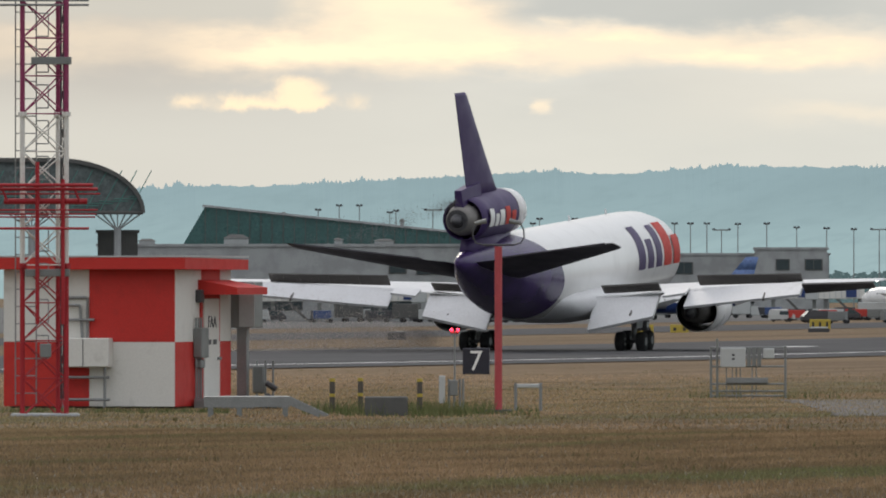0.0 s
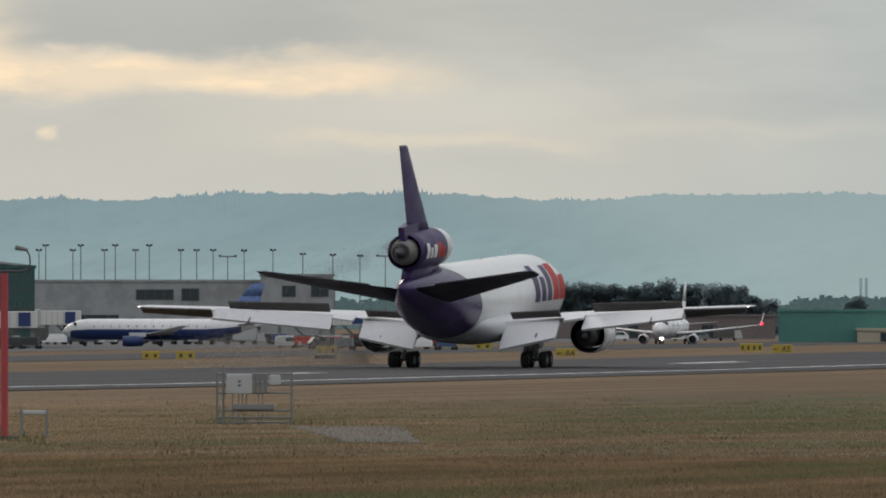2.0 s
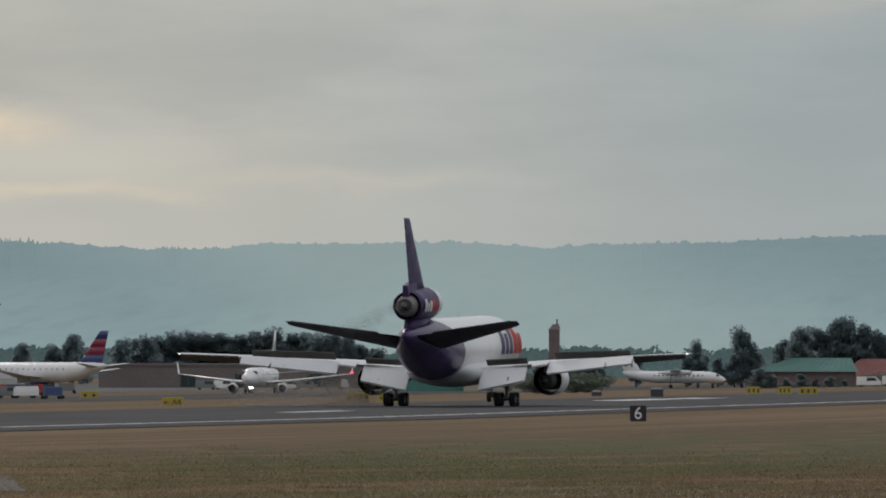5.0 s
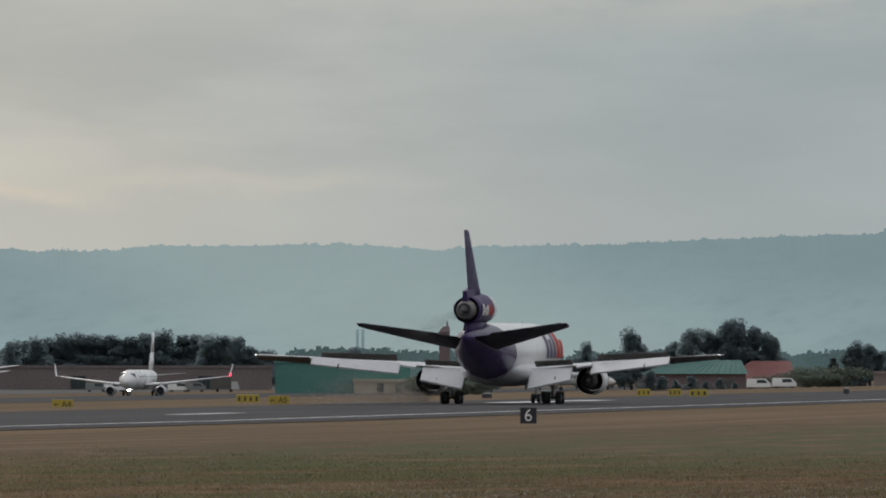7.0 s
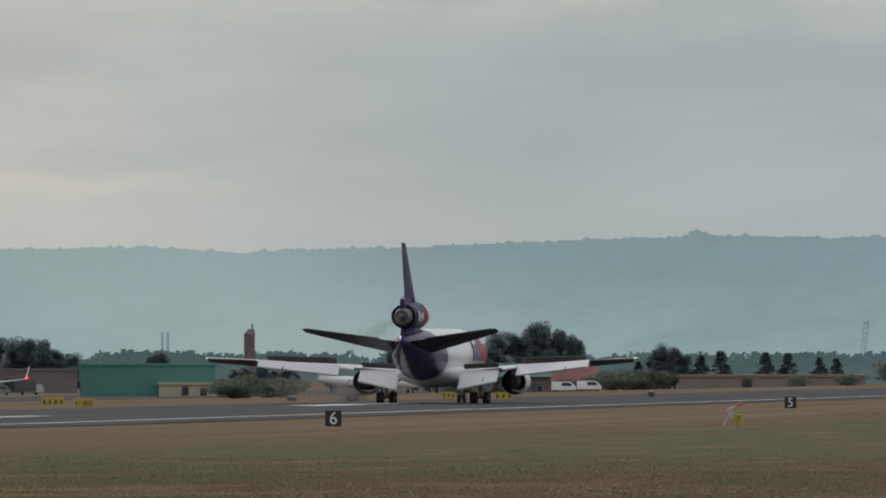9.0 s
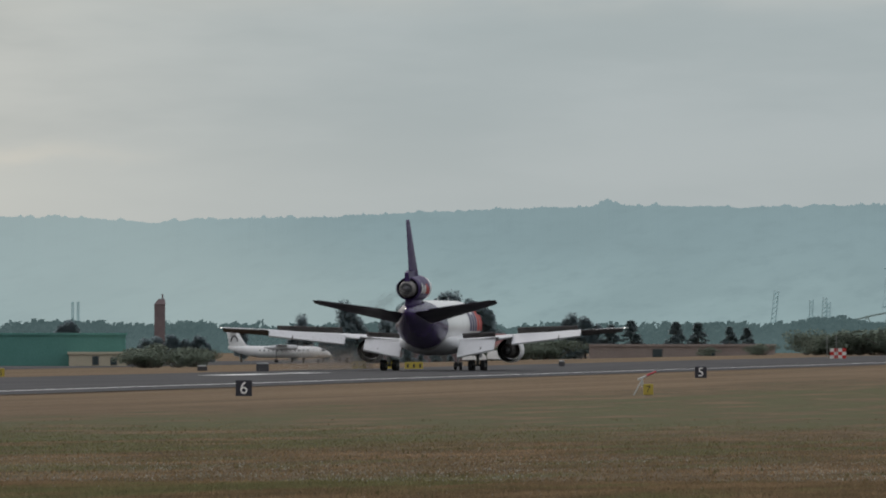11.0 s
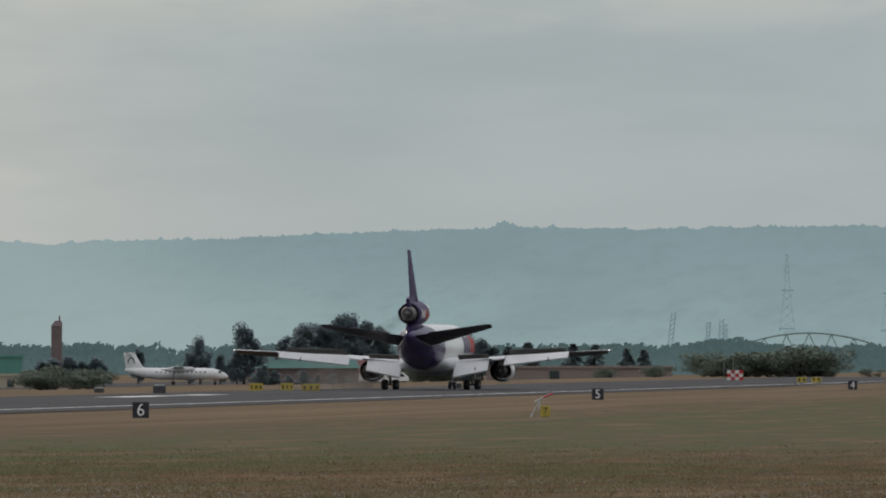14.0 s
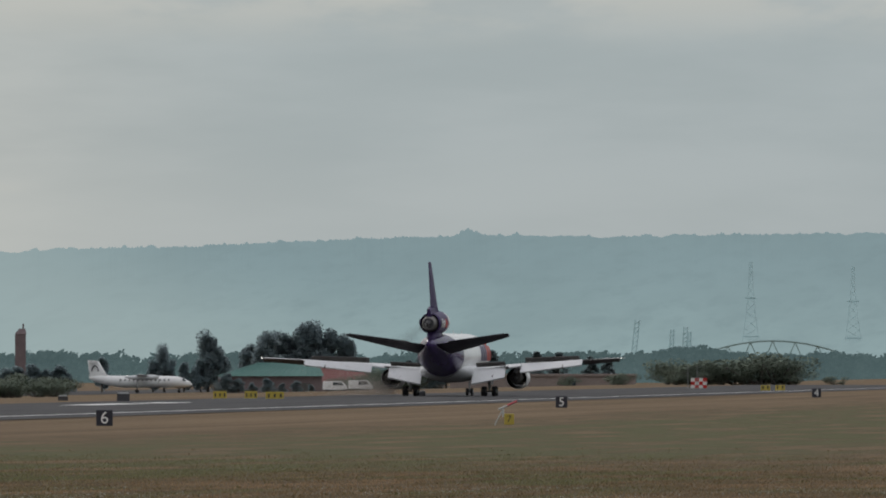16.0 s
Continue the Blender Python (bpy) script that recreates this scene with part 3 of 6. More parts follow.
    part("exhaust_ring", spindle(((-23.86, 9.68, 0.70), (-23.93, 9.68, 0.70)), 0.0, 24), DARK, tail, "dark exhaust opening")
    part("exhaust_cone", spindle(((-23.7, 9.68, 0.52), (-24.3, 9.68, 0.34), (-24.9, 9.68, 0.06)), 0.0, 20), DARK, tail)
    for s in (1, -1):
        for y0, y1, a0, a1, paint in ((-21.4, -20.4, -24, 20, LETTER), (-20.1, -19.3, -24, 6, LETTER), (-19.0, -17.9, -24, 14, LETTER), (-17.6, -16.5, -24, 20, ORANGE), (-16.2, -15.2, -24, 8, ORANGE)):
            bm = B()
            body_patch(bm, y0, y1, a0, a1, s, lift=0.05, radius=1.5, zc=9.8)
            part("logo_shape", bm, paint, tail, "flat coloured marking")
    bm = B()
    loft(bm, [[(-0.45, -13.2, 8.7), (0.45, -13.2, 8.7), (0.7, -17.5, 8.7), (0.45, -21.4, 8.6), (-0.45, -21.4, 8.6), (-0.7, -17.5, 8.7)], [(-0.6, -12.0, 7.6), (0.6, -12.0, 7.6), (0.95, -17.5, 7.4), (0.5, -21.9, 7.2), (-0.5, -21.9, 7.2), (-0.95, -17.5, 7.4)]])
    part("engine_mount", bm, PURPLE, plane)
    bm = B()
    fin_rows = ((11.0, -14.4, -21.6, 1.0), (12.0, -15.5, -21.9, 0.85), (15.0, -18.7, -23.1, 0.6), (17.65, -21.4, -24.1, 0.38), (17.85, -21.8, -24.2, 0.2))
    loft(bm, [[(pz - z, y, z) for (_, y, pz) in foil(0, l, t, z, th * 1.6)] for z, l, t, th in fin_rows])
    fin = part("fin", bm, PURPLE, plane, "tall purple tail fin")
    bm = B()
    loft(bm, [[(-0.5, -19.6, 10.5), (0.5, -19.6, 10.5), (0.3, -23.4, 10.3), (-0.3, -23.4, 10.3)], [(-0.42, -19.8, 11.95), (0.42, -19.8, 11.95), (0.22, -23.7, 11.6), (-0.22, -23.7, 11.6)]], smooth=False)
    part("rudder", bm, PURPLE, fin, "purple lower rudder")
    # nose gear
    bm = B()
    tube(bm, (0, 22.07, 0.5), (0, 22.07, 3.2), 0.13, n=12)
    tube(bm, (0, 22.07, 1.4), (0, 24.0, 2.9), 0.07)
    tube(bm, (-0.4, 22.07, 0.5), (0.4, 22.07, 0.5), 0.08)
    gear = part("nose_gear", bm, STEEL, plane, "steel nose landing gear")
    for dx in (-0.32, 0.32):
        wheel(gear, dx, 22.07, 0.5, 0.36)
    bm = B()
    tube(bm, (0.35, 22.2, 1.55), (0.35, 22.44, 1.55), 0.06, 0.15, 12)
    lamp = part("taxi_light", bm, DARK, gear, "dark taxi light housing")
    bm = B()
    tube(bm, (0.35, 22.445, 1.55), (0.35, 22.47, 1.55), 0.13, n=12)
    part("lens", bm, WHITE_LIGHT, lamp, "lit lens")
    for y in (3.5, 13.0):
        bm = B()
        slab(bm, [(0, y, 8.38), (0, y + 0.5, 8.38), (0, y + 0.15, 8.8), (0, y - 0.05, 8.8)], 0.04)
        part("aerial", bm, PAINT_GREY, plane)
    return plane


FREIGHTER = freighter()

# ---- runway distance markers ----


def text_mesh(body, size, extrude=0.004):
    curve = bpy.data.curves.new("text", "FONT")
    curve.body, curve.size, curve.extrude, curve.align_x, curve.align_y = body, size, extrude, "CENTER", "CENTER"
    holder = bpy.data.objects.new("text", curve)
    scene.collection.objects.link(holder)
    me = bpy.data.meshes.new_from_object(holder.evaluated_get(bpy.context.evaluated_depsgraph_get()))
    bpy.data.objects.remove(holder)
    return me


def lettered(name, body, size, m, material, parent, width=1.0):
    me = text_mesh(body, size)
    me.materials.append(material)
    ob = new(name, me)
    ob.parent = parent
    ob.matrix_local = m @ Matrix.Diagonal((width, 1, 1, 1))
    return ob


def distance_marker(digit, x, y, lift):
    z = ground_z(x, y)
    sign = thing("distance_marker", pose(x, y, z - 0.1, 0, 0, 8), "black runway distance sign with the white figure " + digit, "sign", "runway distance signs")
    bm = B()
    box(bm, -0.6, 0.6, -0.11, 0.11, lift, lift + 1.24, 0.03)
    panel = part("panel", bm, BLACK, sign)
    lettered("figure", digit, 1.28, pose(0, -0.125, lift + 0.63, 90), LETTER, panel, 0.95)
    for dx in (-0.42, 0.42):
        bm = B()
        tube(bm, (dx, 0, -0.1), (dx, 0, lift + 0.05), 0.035)
        part("leg", bm, STEEL, sign)
    bm = B()
    box(bm, -0.75, 0.75, -0.35, 0.35, -0.05, 0.05, 0.02)
    part("base", bm, CONCRETE, sign)


for k, digit in enumerate("7654"):
    distance_marker(digit, -116.75, 450 + 304.8 * k, 0.03)



# bearing, height of top, double head
MASTS = ((14.234, 18.0, False), (14.197, 19.1, False), (14.048, 18.0, False), (14.005, 19.1, False), (13.875, 18.0, False), (13.816, 19.1, False), (13.705, 18.0, False), (13.63, 19.1, False), (13.457, 18.0, False), (13.37, 18.0, False), (13.28, 18.0, False), (12.952, 18.0, False), (13.2, 16.6, True), (13.11, 17.9, False), (12.788, 17.1, False), (12.624, 16.9, False), (12.475, 16.7, False), (12.336, 16.7, True), (14.782, 21.2, True), (14.984, 21.0, False), (14.668, 20.1, False), (14.59, 20.1, False), (15.411, 21.2, False), (15.296, 22.2, False), (15.185, 22.2, False), (15.018, 20.6, False))
# bearing, distance, height of top, spread
GROVE_BEHIND_APRON = ((11.623, 2650, 8.8, 1.2), (11.53, 2650, 9.5, 1.2), (11.438, 2650, 10.1, 1.2), (11.345, 2650, 11.8, 1.2), (11.252, 2650, 11.3, 1.2), (11.159, 2650, 11.6, 1.2), (11.066, 2650, 11.3, 1.2), (10.973, 2650, 11.0, 1.2), (10.88, 2650, 12.3, 1.2), (10.787, 2650, 11.8, 1.2), (10.694, 2650, 11.6, 1.2), (10.601, 2650, 11.4, 1.2), (10.508, 2650, 11.1, 1.2), (10.416, 2650, 10.1, 1.2), (10.323, 2650, 8.4, 1.2), (10.23, 2650, 7.4, 1.2))
SCATTERED_TREES = ((12.167, 2550, 8.5, 1.0), (12.003, 2550, 8.2, 1.0), (11.894, 2550, 10.6, 1.0), (11.6, 2550, 9.6, 1.0), (11.492, 2550, 10.4, 1.0), (12.167, 2500, 8.6, 0.9), (11.997, 2500, 7.9, 0.9), (11.904, 2500, 10.3, 0.9), (11.625, 2500, 9.0, 0.9), (11.547, 2650, 9.2, 1.2), (11.439, 2650, 9.5, 1.2), (8.807, 2450, 6.0, 0.85), (8.466, 2450, 8.6, 0.85), (8.528, 2450, 5.6, 0.85), (8.358, 2450, 4.9, 0.85), (8.227, 2450, 11.8, 0.85), (8.172, 2450, 8.9, 0.85), (8.265, 2450, 5.6, 0.85))
GROVE_BY_HALL = ((8.001, 2500, 9.5, 0.9), (7.924, 2500, 11.0, 0.9), (7.862, 2500, 11.9, 0.9), (7.785, 2500, 12.3, 0.9), (7.692, 2500, 14.4, 0.9), (7.63, 2500, 14.1, 0.9), (7.552, 2500, 12.8, 0.9), (7.49, 2500, 11.7, 0.9), (7.444, 2500, 10.3, 0.9), (7.894, 2450, 12.1, 0.9), (6.981, 2450, 9.7, 0.9), (7.027, 2450, 8.1, 0.9), (6.919, 2450, 8.5, 0.9), (6.857, 2450, 6.8, 0.9), (10.558, 2500, 10.9, 1.0), (10.481, 2500, 11.3, 1.0), (10.388, 2500, 10.2, 1.0), (10.31, 2500, 7.8, 1.0))
LOW_TREES = ((10.217, 2500, 7.2, 1.0), (9.737, 2500, 7.8, 1.0), (9.799, 2500, 6.8, 1.0), (9.335, 2350, 3.3, 1.1), (9.273, 2350, 3.9, 1.1), (9.195, 2350, 4.5, 1.1), (9.118, 2350, 3.3, 1.1), (9.04, 2350, 3.9, 1.1), (8.994, 2350, 2.6, 1.1), (9.273, 2350, 2.7, 1.1), (9.18, 2350, 4.0, 1.1), (9.056, 2350, 3.4, 1.1))
FIRS = ((6.78, 2450, 6.8), (6.671, 2450, 7.7), (6.423, 2450, 6.8), (6.3, 2450, 7.2), (6.129, 2450, 5.8), (7.12, 2450, 4.8), (7.027, 2450, 6.4), (6.036, 2450, 5.8))
BUSHES = ((5.705, 2080, 3.7, 1.6), (5.643, 2080, 5.3, 1.6), (5.581, 2080, 4.8, 1.6), (5.488, 2080, 5.5, 1.6), (5.411, 2080, 4.8, 1.6), (5.333, 2080, 5.0, 1.6), (5.256, 2080, 5.5, 1.6), (5.194, 2080, 6.2, 1.6), (5.116, 2080, 5.7, 1.6), (5.045, 2080, 4.8, 1.6), (5.943, 2080, 3.1, 1.6), (6.253, 2080, 1.7, 1.6), (4.791, 2080, 2.3, 1.6), (7.275, 2080, 3.0, 1.6), (7.182, 2080, 3.6, 1.6), (7.089, 2080, 3.6, 1.6), (6.284, 2080, 0.6, 1.6), (5.974, 2080, 1.9, 1.6), (7.475, 2080, 2.0, 1.6), (9.35, 2080, 2.1, 1.6), (9.257, 2080, 2.5, 1.6), (9.164, 2080, 1.9, 1.6), (9.071, 2080, 2.1, 1.6))

# ---- the field in front of the runway ----


def on_ground(x, y, turn=0.0, lift=0.0):
    return pose(x, y, ground_z(x, y) + lift, 0, 0, turn)


def at(bearing, d, turn=None, lift=0.0):
    x, y = polar(bearing, d)
    return on_ground(x, y, bearing if turn is None else turn, lift)


def shelter():
    hut = thing("equipment_shelter", on_ground(-57.73, 198.79, lift=-0.1), "small red and white chequered equipment shelter on dry grass", "building")
    W, D, T = 3.55, 3.95, 2.86
    bm = B()
    box(bm, -W + 0.02, -0.02, 0.02, D - 0.02, 0.16, T)
    part("core", bm, LIGHT_GREY, hut)
    bm = B()
    box(bm, -W + 0.1, -0.1, 0.1, D - 0.1, -0.1, 0.16)
    part("footing", bm, CONCRETE_DARK, hut)
    half, mid = W / 2, 1.42
    for i in range(2):
        for k in range(2):
            bm = B()
            box(bm, -W + i * half + 0.002, -W + (i + 1) * half - 0.002, -0.02, 0.03, (0.14, mid)[k] + 0.002, (mid, T)[k] - 0.002, 0.004)
            part("wall_panel", bm, RED if (i + k) % 2 == 0 else WHITE, hut)
    for i, (a, b) in enumerate(((-0.02, 1.78), (1.78, 3.15), (3.15, D))):
        for k in range(2):
            bm = B()
            box(bm, -0.03, 0.02, a + 0.002, b - 0.002, (0.14, mid)[k] + 0.002, (mid, T)[k] - 0.002, 0.004)
            part("wall_panel", bm, RED if (i + k) % 2 == 0 else WHITE, hut)
    bm = B()
    loft(bm, [[(-W - 0.35, -0.35, T), (0.30, -0.35, T), (0.30, D + 0.3, T), (-W - 0.35, D + 0.3, T)], [(-W - 0.35, -0.35, T + 0.24), (0.30, -0.35, T + 0.24), (0.30, D + 0.3, T + 0.2), (-W - 0.35, D + 0.3, T + 0.2)]], smooth=False)
    part("roof", bm, RED, hut, "red roof fascia")
    bm = B()
    box(bm, -W - 0.36, 0.31, -0.36, D + 0.31, T + 0.242, T + 0.275)
    part("roof_sheet", bm, LIGHT_GREY, hut)
    # door and its canopy
    bm = B()
    box(bm, 0.02, 0.05, 1.66, 3.0, 0.15, 2.4)
    part("door_frame", bm, RED, hut)
    bm = B()
    box(bm, 0.045, 0.085, 1.8, 2.88, 0.17, 2.28, 0.01)
    door = part("door", bm, WHITE, hut, "white steel door")
    lettered("lettering", "FAA", 0.34, pose(0.09, 2.34, 1.8, 90, 0, 90), BLACK, door)
    for dy in (-0.2, 0.2):
        bm = B()
        box(bm, 0.085, 0.092, 2.34 + dy - 0.13, 2.34 + dy + 0.13, 1.36, 1.46)
        part("small_print", bm, DARK, door)
    bm = B()
    tube(bm, (0.085, 2.74, 1.08), (0.17, 2.74, 1.08), 0.03)
    tube(bm, (0.16, 2.74, 1.08), (0.16, 2.6, 1.08), 0.018)
    part("door_handle", bm, STEEL, door)
    bm = B()
    loft(bm, [[(0.0, 1.55, 2.36), (0.0, 3.75, 2.36), (0.0, 3.75, 2.66), (0.0, 1.55, 2.66)], [(0.84, 1.55, 2.36), (0.84, 3.75, 2.36), (0.84, 3.75, 2.5), (0.84, 1.55, 2.5)]], smooth=False)
    part("canopy", bm, RED, hut, "red door canopy")
    bm = B()
    box(bm, 0.02, 0.14, 1.35, 1.62, 2.2, 2.46, 0.02)
    part("wall_lamp", bm, DARK, hut)
    # switch boxes and conduits by the door
    bm = B()
    box(bm, 0.02, 0.2, 1.2, 1.72, 1.1, 1.7, 0.02)
    part("switch_box", bm, GREY, hut)
    bm = B()
    box(bm, 0.02, 0.16, 1.3, 1.6, 0.9, 1.06, 0.02)
    part("switch_box", bm, GREY, hut)
    for y in (1.25, 1.42, 1.6):
        bm = B()
        tube(bm, (0.07, y, 0), (0.07, y, 1.9), 0.022)
        part("conduit", bm, STEEL, hut)
    # white cabinet and pipe frame on the front wall
    bm = B()
    box(bm, -2.3, -1.28, -0.34, -0.02, 0.92, 1.5, 0.02)
    cab = part("wall_cabinet", bm, WHITE, hut, "white double wall cabinet")
    bm = B()
    box(bm, -1.815, -1.80, -0.348, -0.338, 0.94, 1.48)
    part("door_gap", bm, DARK, cab)
    for a, b in (((-2.35, -0.2, 0.72), (-1.3, -0.2, 0.72)), ((-2.35, -0.2, 0.28), (-1.3, -0.2, 0.28)), ((-1.4, -0.2, 0.0), (-1.4, -0.2, 0.92)), ((-2.25, -0.2, 0.0), (-2.25, -0.2, 0.92)),
                 ((-2.3, -0.08, 2.15), (-1.95, -0.08, 2.15)), ((-1.95, -0.08, 2.15), (-1.9, -0.08, 1.5)), ((-2.2, -0.08, 1.86), (-1.65, -0.08, 1.86)), ((-2.3, -0.06, 2.3), (-1.8, -0.06, 2.3)), ((-1.8, -0.06, 2.3), (-1.8, -0.06, 1.5))):
        bm = B()
        tube(bm, a, b, 0.028)
        part("pipe", bm, STEEL, hut)
    # landing at the door
    bm = B()
    box(bm, 0.1, 1.3, 1.0, 3.3, 0.24, 0.29)
    part("landing", bm, STEEL, hut, "steel grating landing")
    for y in (1.0, 3.2):
        bm = B()
        box(bm, 0.1, 1.3, y, y + 0.1, -0.1, 0.238)
        part("landing_beam", bm, GREY, hut)


shelter()


def loading_ramp():
    r = thing("loading_ramp", at(15.70, 182), "low galvanised steel platform with a slatted ramp", "ramp")
    bm = B()
    box(bm, -1.07, 0.42, -0.7, 0.7, 0.30, 0.35)
    part("deck", bm, STEEL, r)
    for y in (-0.7, 0.6):
        bm = B()
        box(bm, -1.07, 0.42, y, y + 0.1, 0.17, 0.298)
        part("beam", bm, STEEL, r)
        for x in (-1.0, -0.5, 0.3):
            bm = B()
            box(bm, x, x + 0.09, y, y + 0.1, -0.1, 0.168)
            part("leg", bm, GREY, r)
        bm = B()
        slab(bm, [(0.42, y + 0.05, 0.35), (1.10, y + 0.05, 0.03), (1.10, y + 0.05, -0.08), (0.42, y + 0.05, 0.2)], 0.07)
        part("ramp_rail", bm, STEEL, r)
    for k in range(6):
        bm = B()
        box(bm, 0.47 + k * 0.11, 0.54 + k * 0.11, -0.58, 0.58, 0.27 - k * 0.05, 0.29 - k * 0.05)
        part("slat", bm, STEEL, r)


loading_ramp()


def transformer():
    m = on_ground(-57.56, 203.1)
    t = thing("transformer_cabinet", m, "grey steel transformer cabinet on a post beside the shelter", "cabinet")
    bm = B()
    box(bm, -0.25, 0.32, -0.35, 0.35, 1.62, 2.55, 0.02)
    body = part("body", bm, GREY, t)
    bm = B()
    box(bm, 0.02, 0.34, -0.36, -0.345, 1.64, 2.53)
    part("side_panel", bm, LIGHT_GREY, body)
    bm = B()
    box(bm, -0.1, 0.1, -0.1, 0.1, -0.1, 1.62)
    part("post", bm, STEEL, t)
    m = on_ground(-57.2, 203.5)
    g = thing("meter_stand", m, "grey meters and valves on a pipe stand", "meter")
    for x in (-0.18, 0.0, 0.16):
        bm = B()
        tube(bm, (x, 0, -0.1), (x, 0, 0.95), 0.022)
        part("pipe", bm, STEEL, g)
    bm = B()
    box(bm, -0.25, 0.0, -0.12, 0.1, 0.3, 0.85, 0.03)
    part("meter_box", bm, GREY, g)
    for z in (0.25, 0.5):
        bm = B()
        tube(bm, (0.05, -0.12, z), (0.26, -0.12, z - 0.12), 0.06)
        part("valve", bm, DARK, g)


transformer()


def lattice_tower():
    x0, y0 = polar(16.905, 181)
    tower = thing("lattice_mast", on_ground(x0, y0, 16.9), "tall red and white lattice mast with side antennas", "mast")
    legs = ((-0.40, 0.0), (0.36, -0.06), (0.22, 0.42))
    paints = (MAST_RED, WHITE, SHADED_RED, WHITE, SHADED_RED)
    H = 2.62
    for k, paint in enumerate(paints):
        z0, z1 = k * H - (0.15 if k == 0 else 0), (k + 1) * H
        for lx, ly in legs:
            bm = B()
            tube(bm, (lx, ly, z0), (lx, ly, z1), 0.045, n=10)
            tube(bm, (lx, ly, z1 - 0.05), (lx, ly, z1 + 0.03), 0.08, n=10)
            part("leg", bm, paint, tower)
        steps = 4
        for i in range(steps):
            a, b = k * H + H * i / steps, k * H + H * (i + 1) / steps
            for (p, q) in ((0, 1), (1, 2), (2, 0)):
                bm = B()
                (px, py), (qx, qy) = legs[p], legs[q]
                tube(bm, (px, py, a), (qx, qy, b), 0.013, n=6)
                part("brace", bm, paint, tower)
                bm = B()
                tube(bm, (qx, qy, a), (px, py, b), 0.013, n=6)
                part("brace", bm, paint, tower)
                bm = B()
                tube(bm, (px, py, a), (qx, qy, a), 0.011, n=6)
                part("brace", bm, paint, tower)
    # ladder with its rungs and guard hoops
    for dx in (-0.52, -0.16):
        bm = B()
        tube(bm, (dx, 0.12, 0.2), (dx, 0.12, 13.0), 0.014, n=6)
        part("ladder_rail", bm, STEEL, tower)
    for i in range(42):
        bm = B()
        tube(bm, (-0.52, 0.12, 0.4 + i * 0.3), (-0.16, 0.12, 0.4 + i * 0.3), 0.01, n=6)
        part("rung", bm, STEEL, tower)
    for i in range(14):
        z = 1.0 + i * 0.62
        bm = B()
        for a, b in (((-0.16, 0.1, z), (0.05, 0.1, z)), ((0.05, 0.1, z), (0.05, 0.1, z + 0.4)), ((0.05, 0.1, z + 0.4), (-0.16, 0.1, z + 0.4))):
            tube(bm, a, b, 0.012, n=6)
        part("step_loop", bm, STEEL, tower)
    for z, a, b in ((6.15, -0.25, 0.45), (2.48, -0.35, 0.42)):
        bm = B()
        box(bm, a, b, -0.12, 0.0, z - 0.06, z + 0.07, 0.01)
        part("cross_plate", bm, GREY, tower)
    for z in (7.12, 7.2):
        bm = B()
        tube(bm, (-0.8, -0.05, z), (0.75, -0.05, z), 0.02, n=6)
        part("cross_arm", bm, STEEL, tower)
    # side antennas
    for i, (z, a, b, r) in enumerate(((4.0, -0.95, 0.82, 0.03), (3.93, -0.8, 0.9, 0.03), (3.72, -0.72, 0.72, 0.05), (3.57, -1.0, 0.9, 0.014), (3.5, -0.95, 0.88, 0.014), (3.45, -0.98, 0.86, 0.014), (3.25, -1.0, 0.75, 0.022), (3.85, -1.0, 0.95, 0.014))):
        bm = B()
        tube(bm, (a, -0.3 + 0.1 * (i % 3), z), (b, -0.3 + 0.1 * (i % 3), z), r, n=8)
        part("antenna_element", bm, MAST_RED, tower)
    for x, z0, z1 in ((-0.14, 1.6, 4.4), (0.3, 1.6, 4.1)):
        bm = B()
        tube(bm, (x, -0.18, z0), (x, -0.18, z1), 0.035, n=8)
        part("antenna_stem", bm, MAST_RED, tower)
    for x, z in ((-0.65, 3.7), (0.6, 3.7), (-0.1, 3.75)):
        bm = B()
        tube(bm, (x, -0.2, z), (x - 0.12, -0.2, z + 0.28), 0.02, n=6)
        part("antenna_strut", bm, MAST_RED, tower)
    for dx in (0.27, 0.31):
        bm = B()
        tube(bm, (dx, 0.1, 0.3), (dx, 0.15, 13), 0.018, n=6)
        part("cable", bm, DARK, tower)
    bm = B()
    box(bm, -0.1, 0.1, -0.22, -0.08, 1.02, 1.26, 0.015)
    part("junction_box", bm, GREY, tower)
    bm = B()
    box(bm, -0.6, 0.6, -0.35, 0.7, -0.2, 0.05, 0.03)
    part("foundation", bm, CONCRETE, tower)


lattice_tower()


def red_pole():
    pole = thing("light_pole", at(14.423, 195), "faded red pole with two curved lamp arms", "lamp post")
    bm = B()
    tube(bm, (0, 0, -0.1), (0, 0, 3.1), 0.072, n=14)
    part("post", bm, POLE_RED, pole)
    bm = B()
    tube(bm, (0, 0, -0.1), (0, 0, 0.06), 0.26, n=14)
    part("base_plate", bm, CONCRETE_DARK, pole)
    bm = B()
    tube(bm, (-0.3, 0, 3.13), (0.3, 0, 3.13), 0.022)
    part("crossbar", bm, DARK, pole)
    for s in (-1, 1):
        bm = B()
        pts = [(s * 0.28, 3.13), (s * 0.42, 3.17), (s * 0.48, 3.28), (s * 0.47, 3.42), (s * 0.42, 3.52), (s * 0.37, 3.56)]
        for (a, b), (c, d) in zip(pts, pts[1:]):
            tube(bm, (a, 0, b), (c, 0, d), 0.014)
        arm = part("arm", bm, DARK, pole)
        bm = B()
        tube(bm, (s * 0.44, 0, 3.53), (s * 0.2 if s > 0 else s * 0.22, 0, 3.58), 0.03, 0.05, 12)
        part("lamp_head", bm, GREY, arm, "grey lamp head")


red_pole()

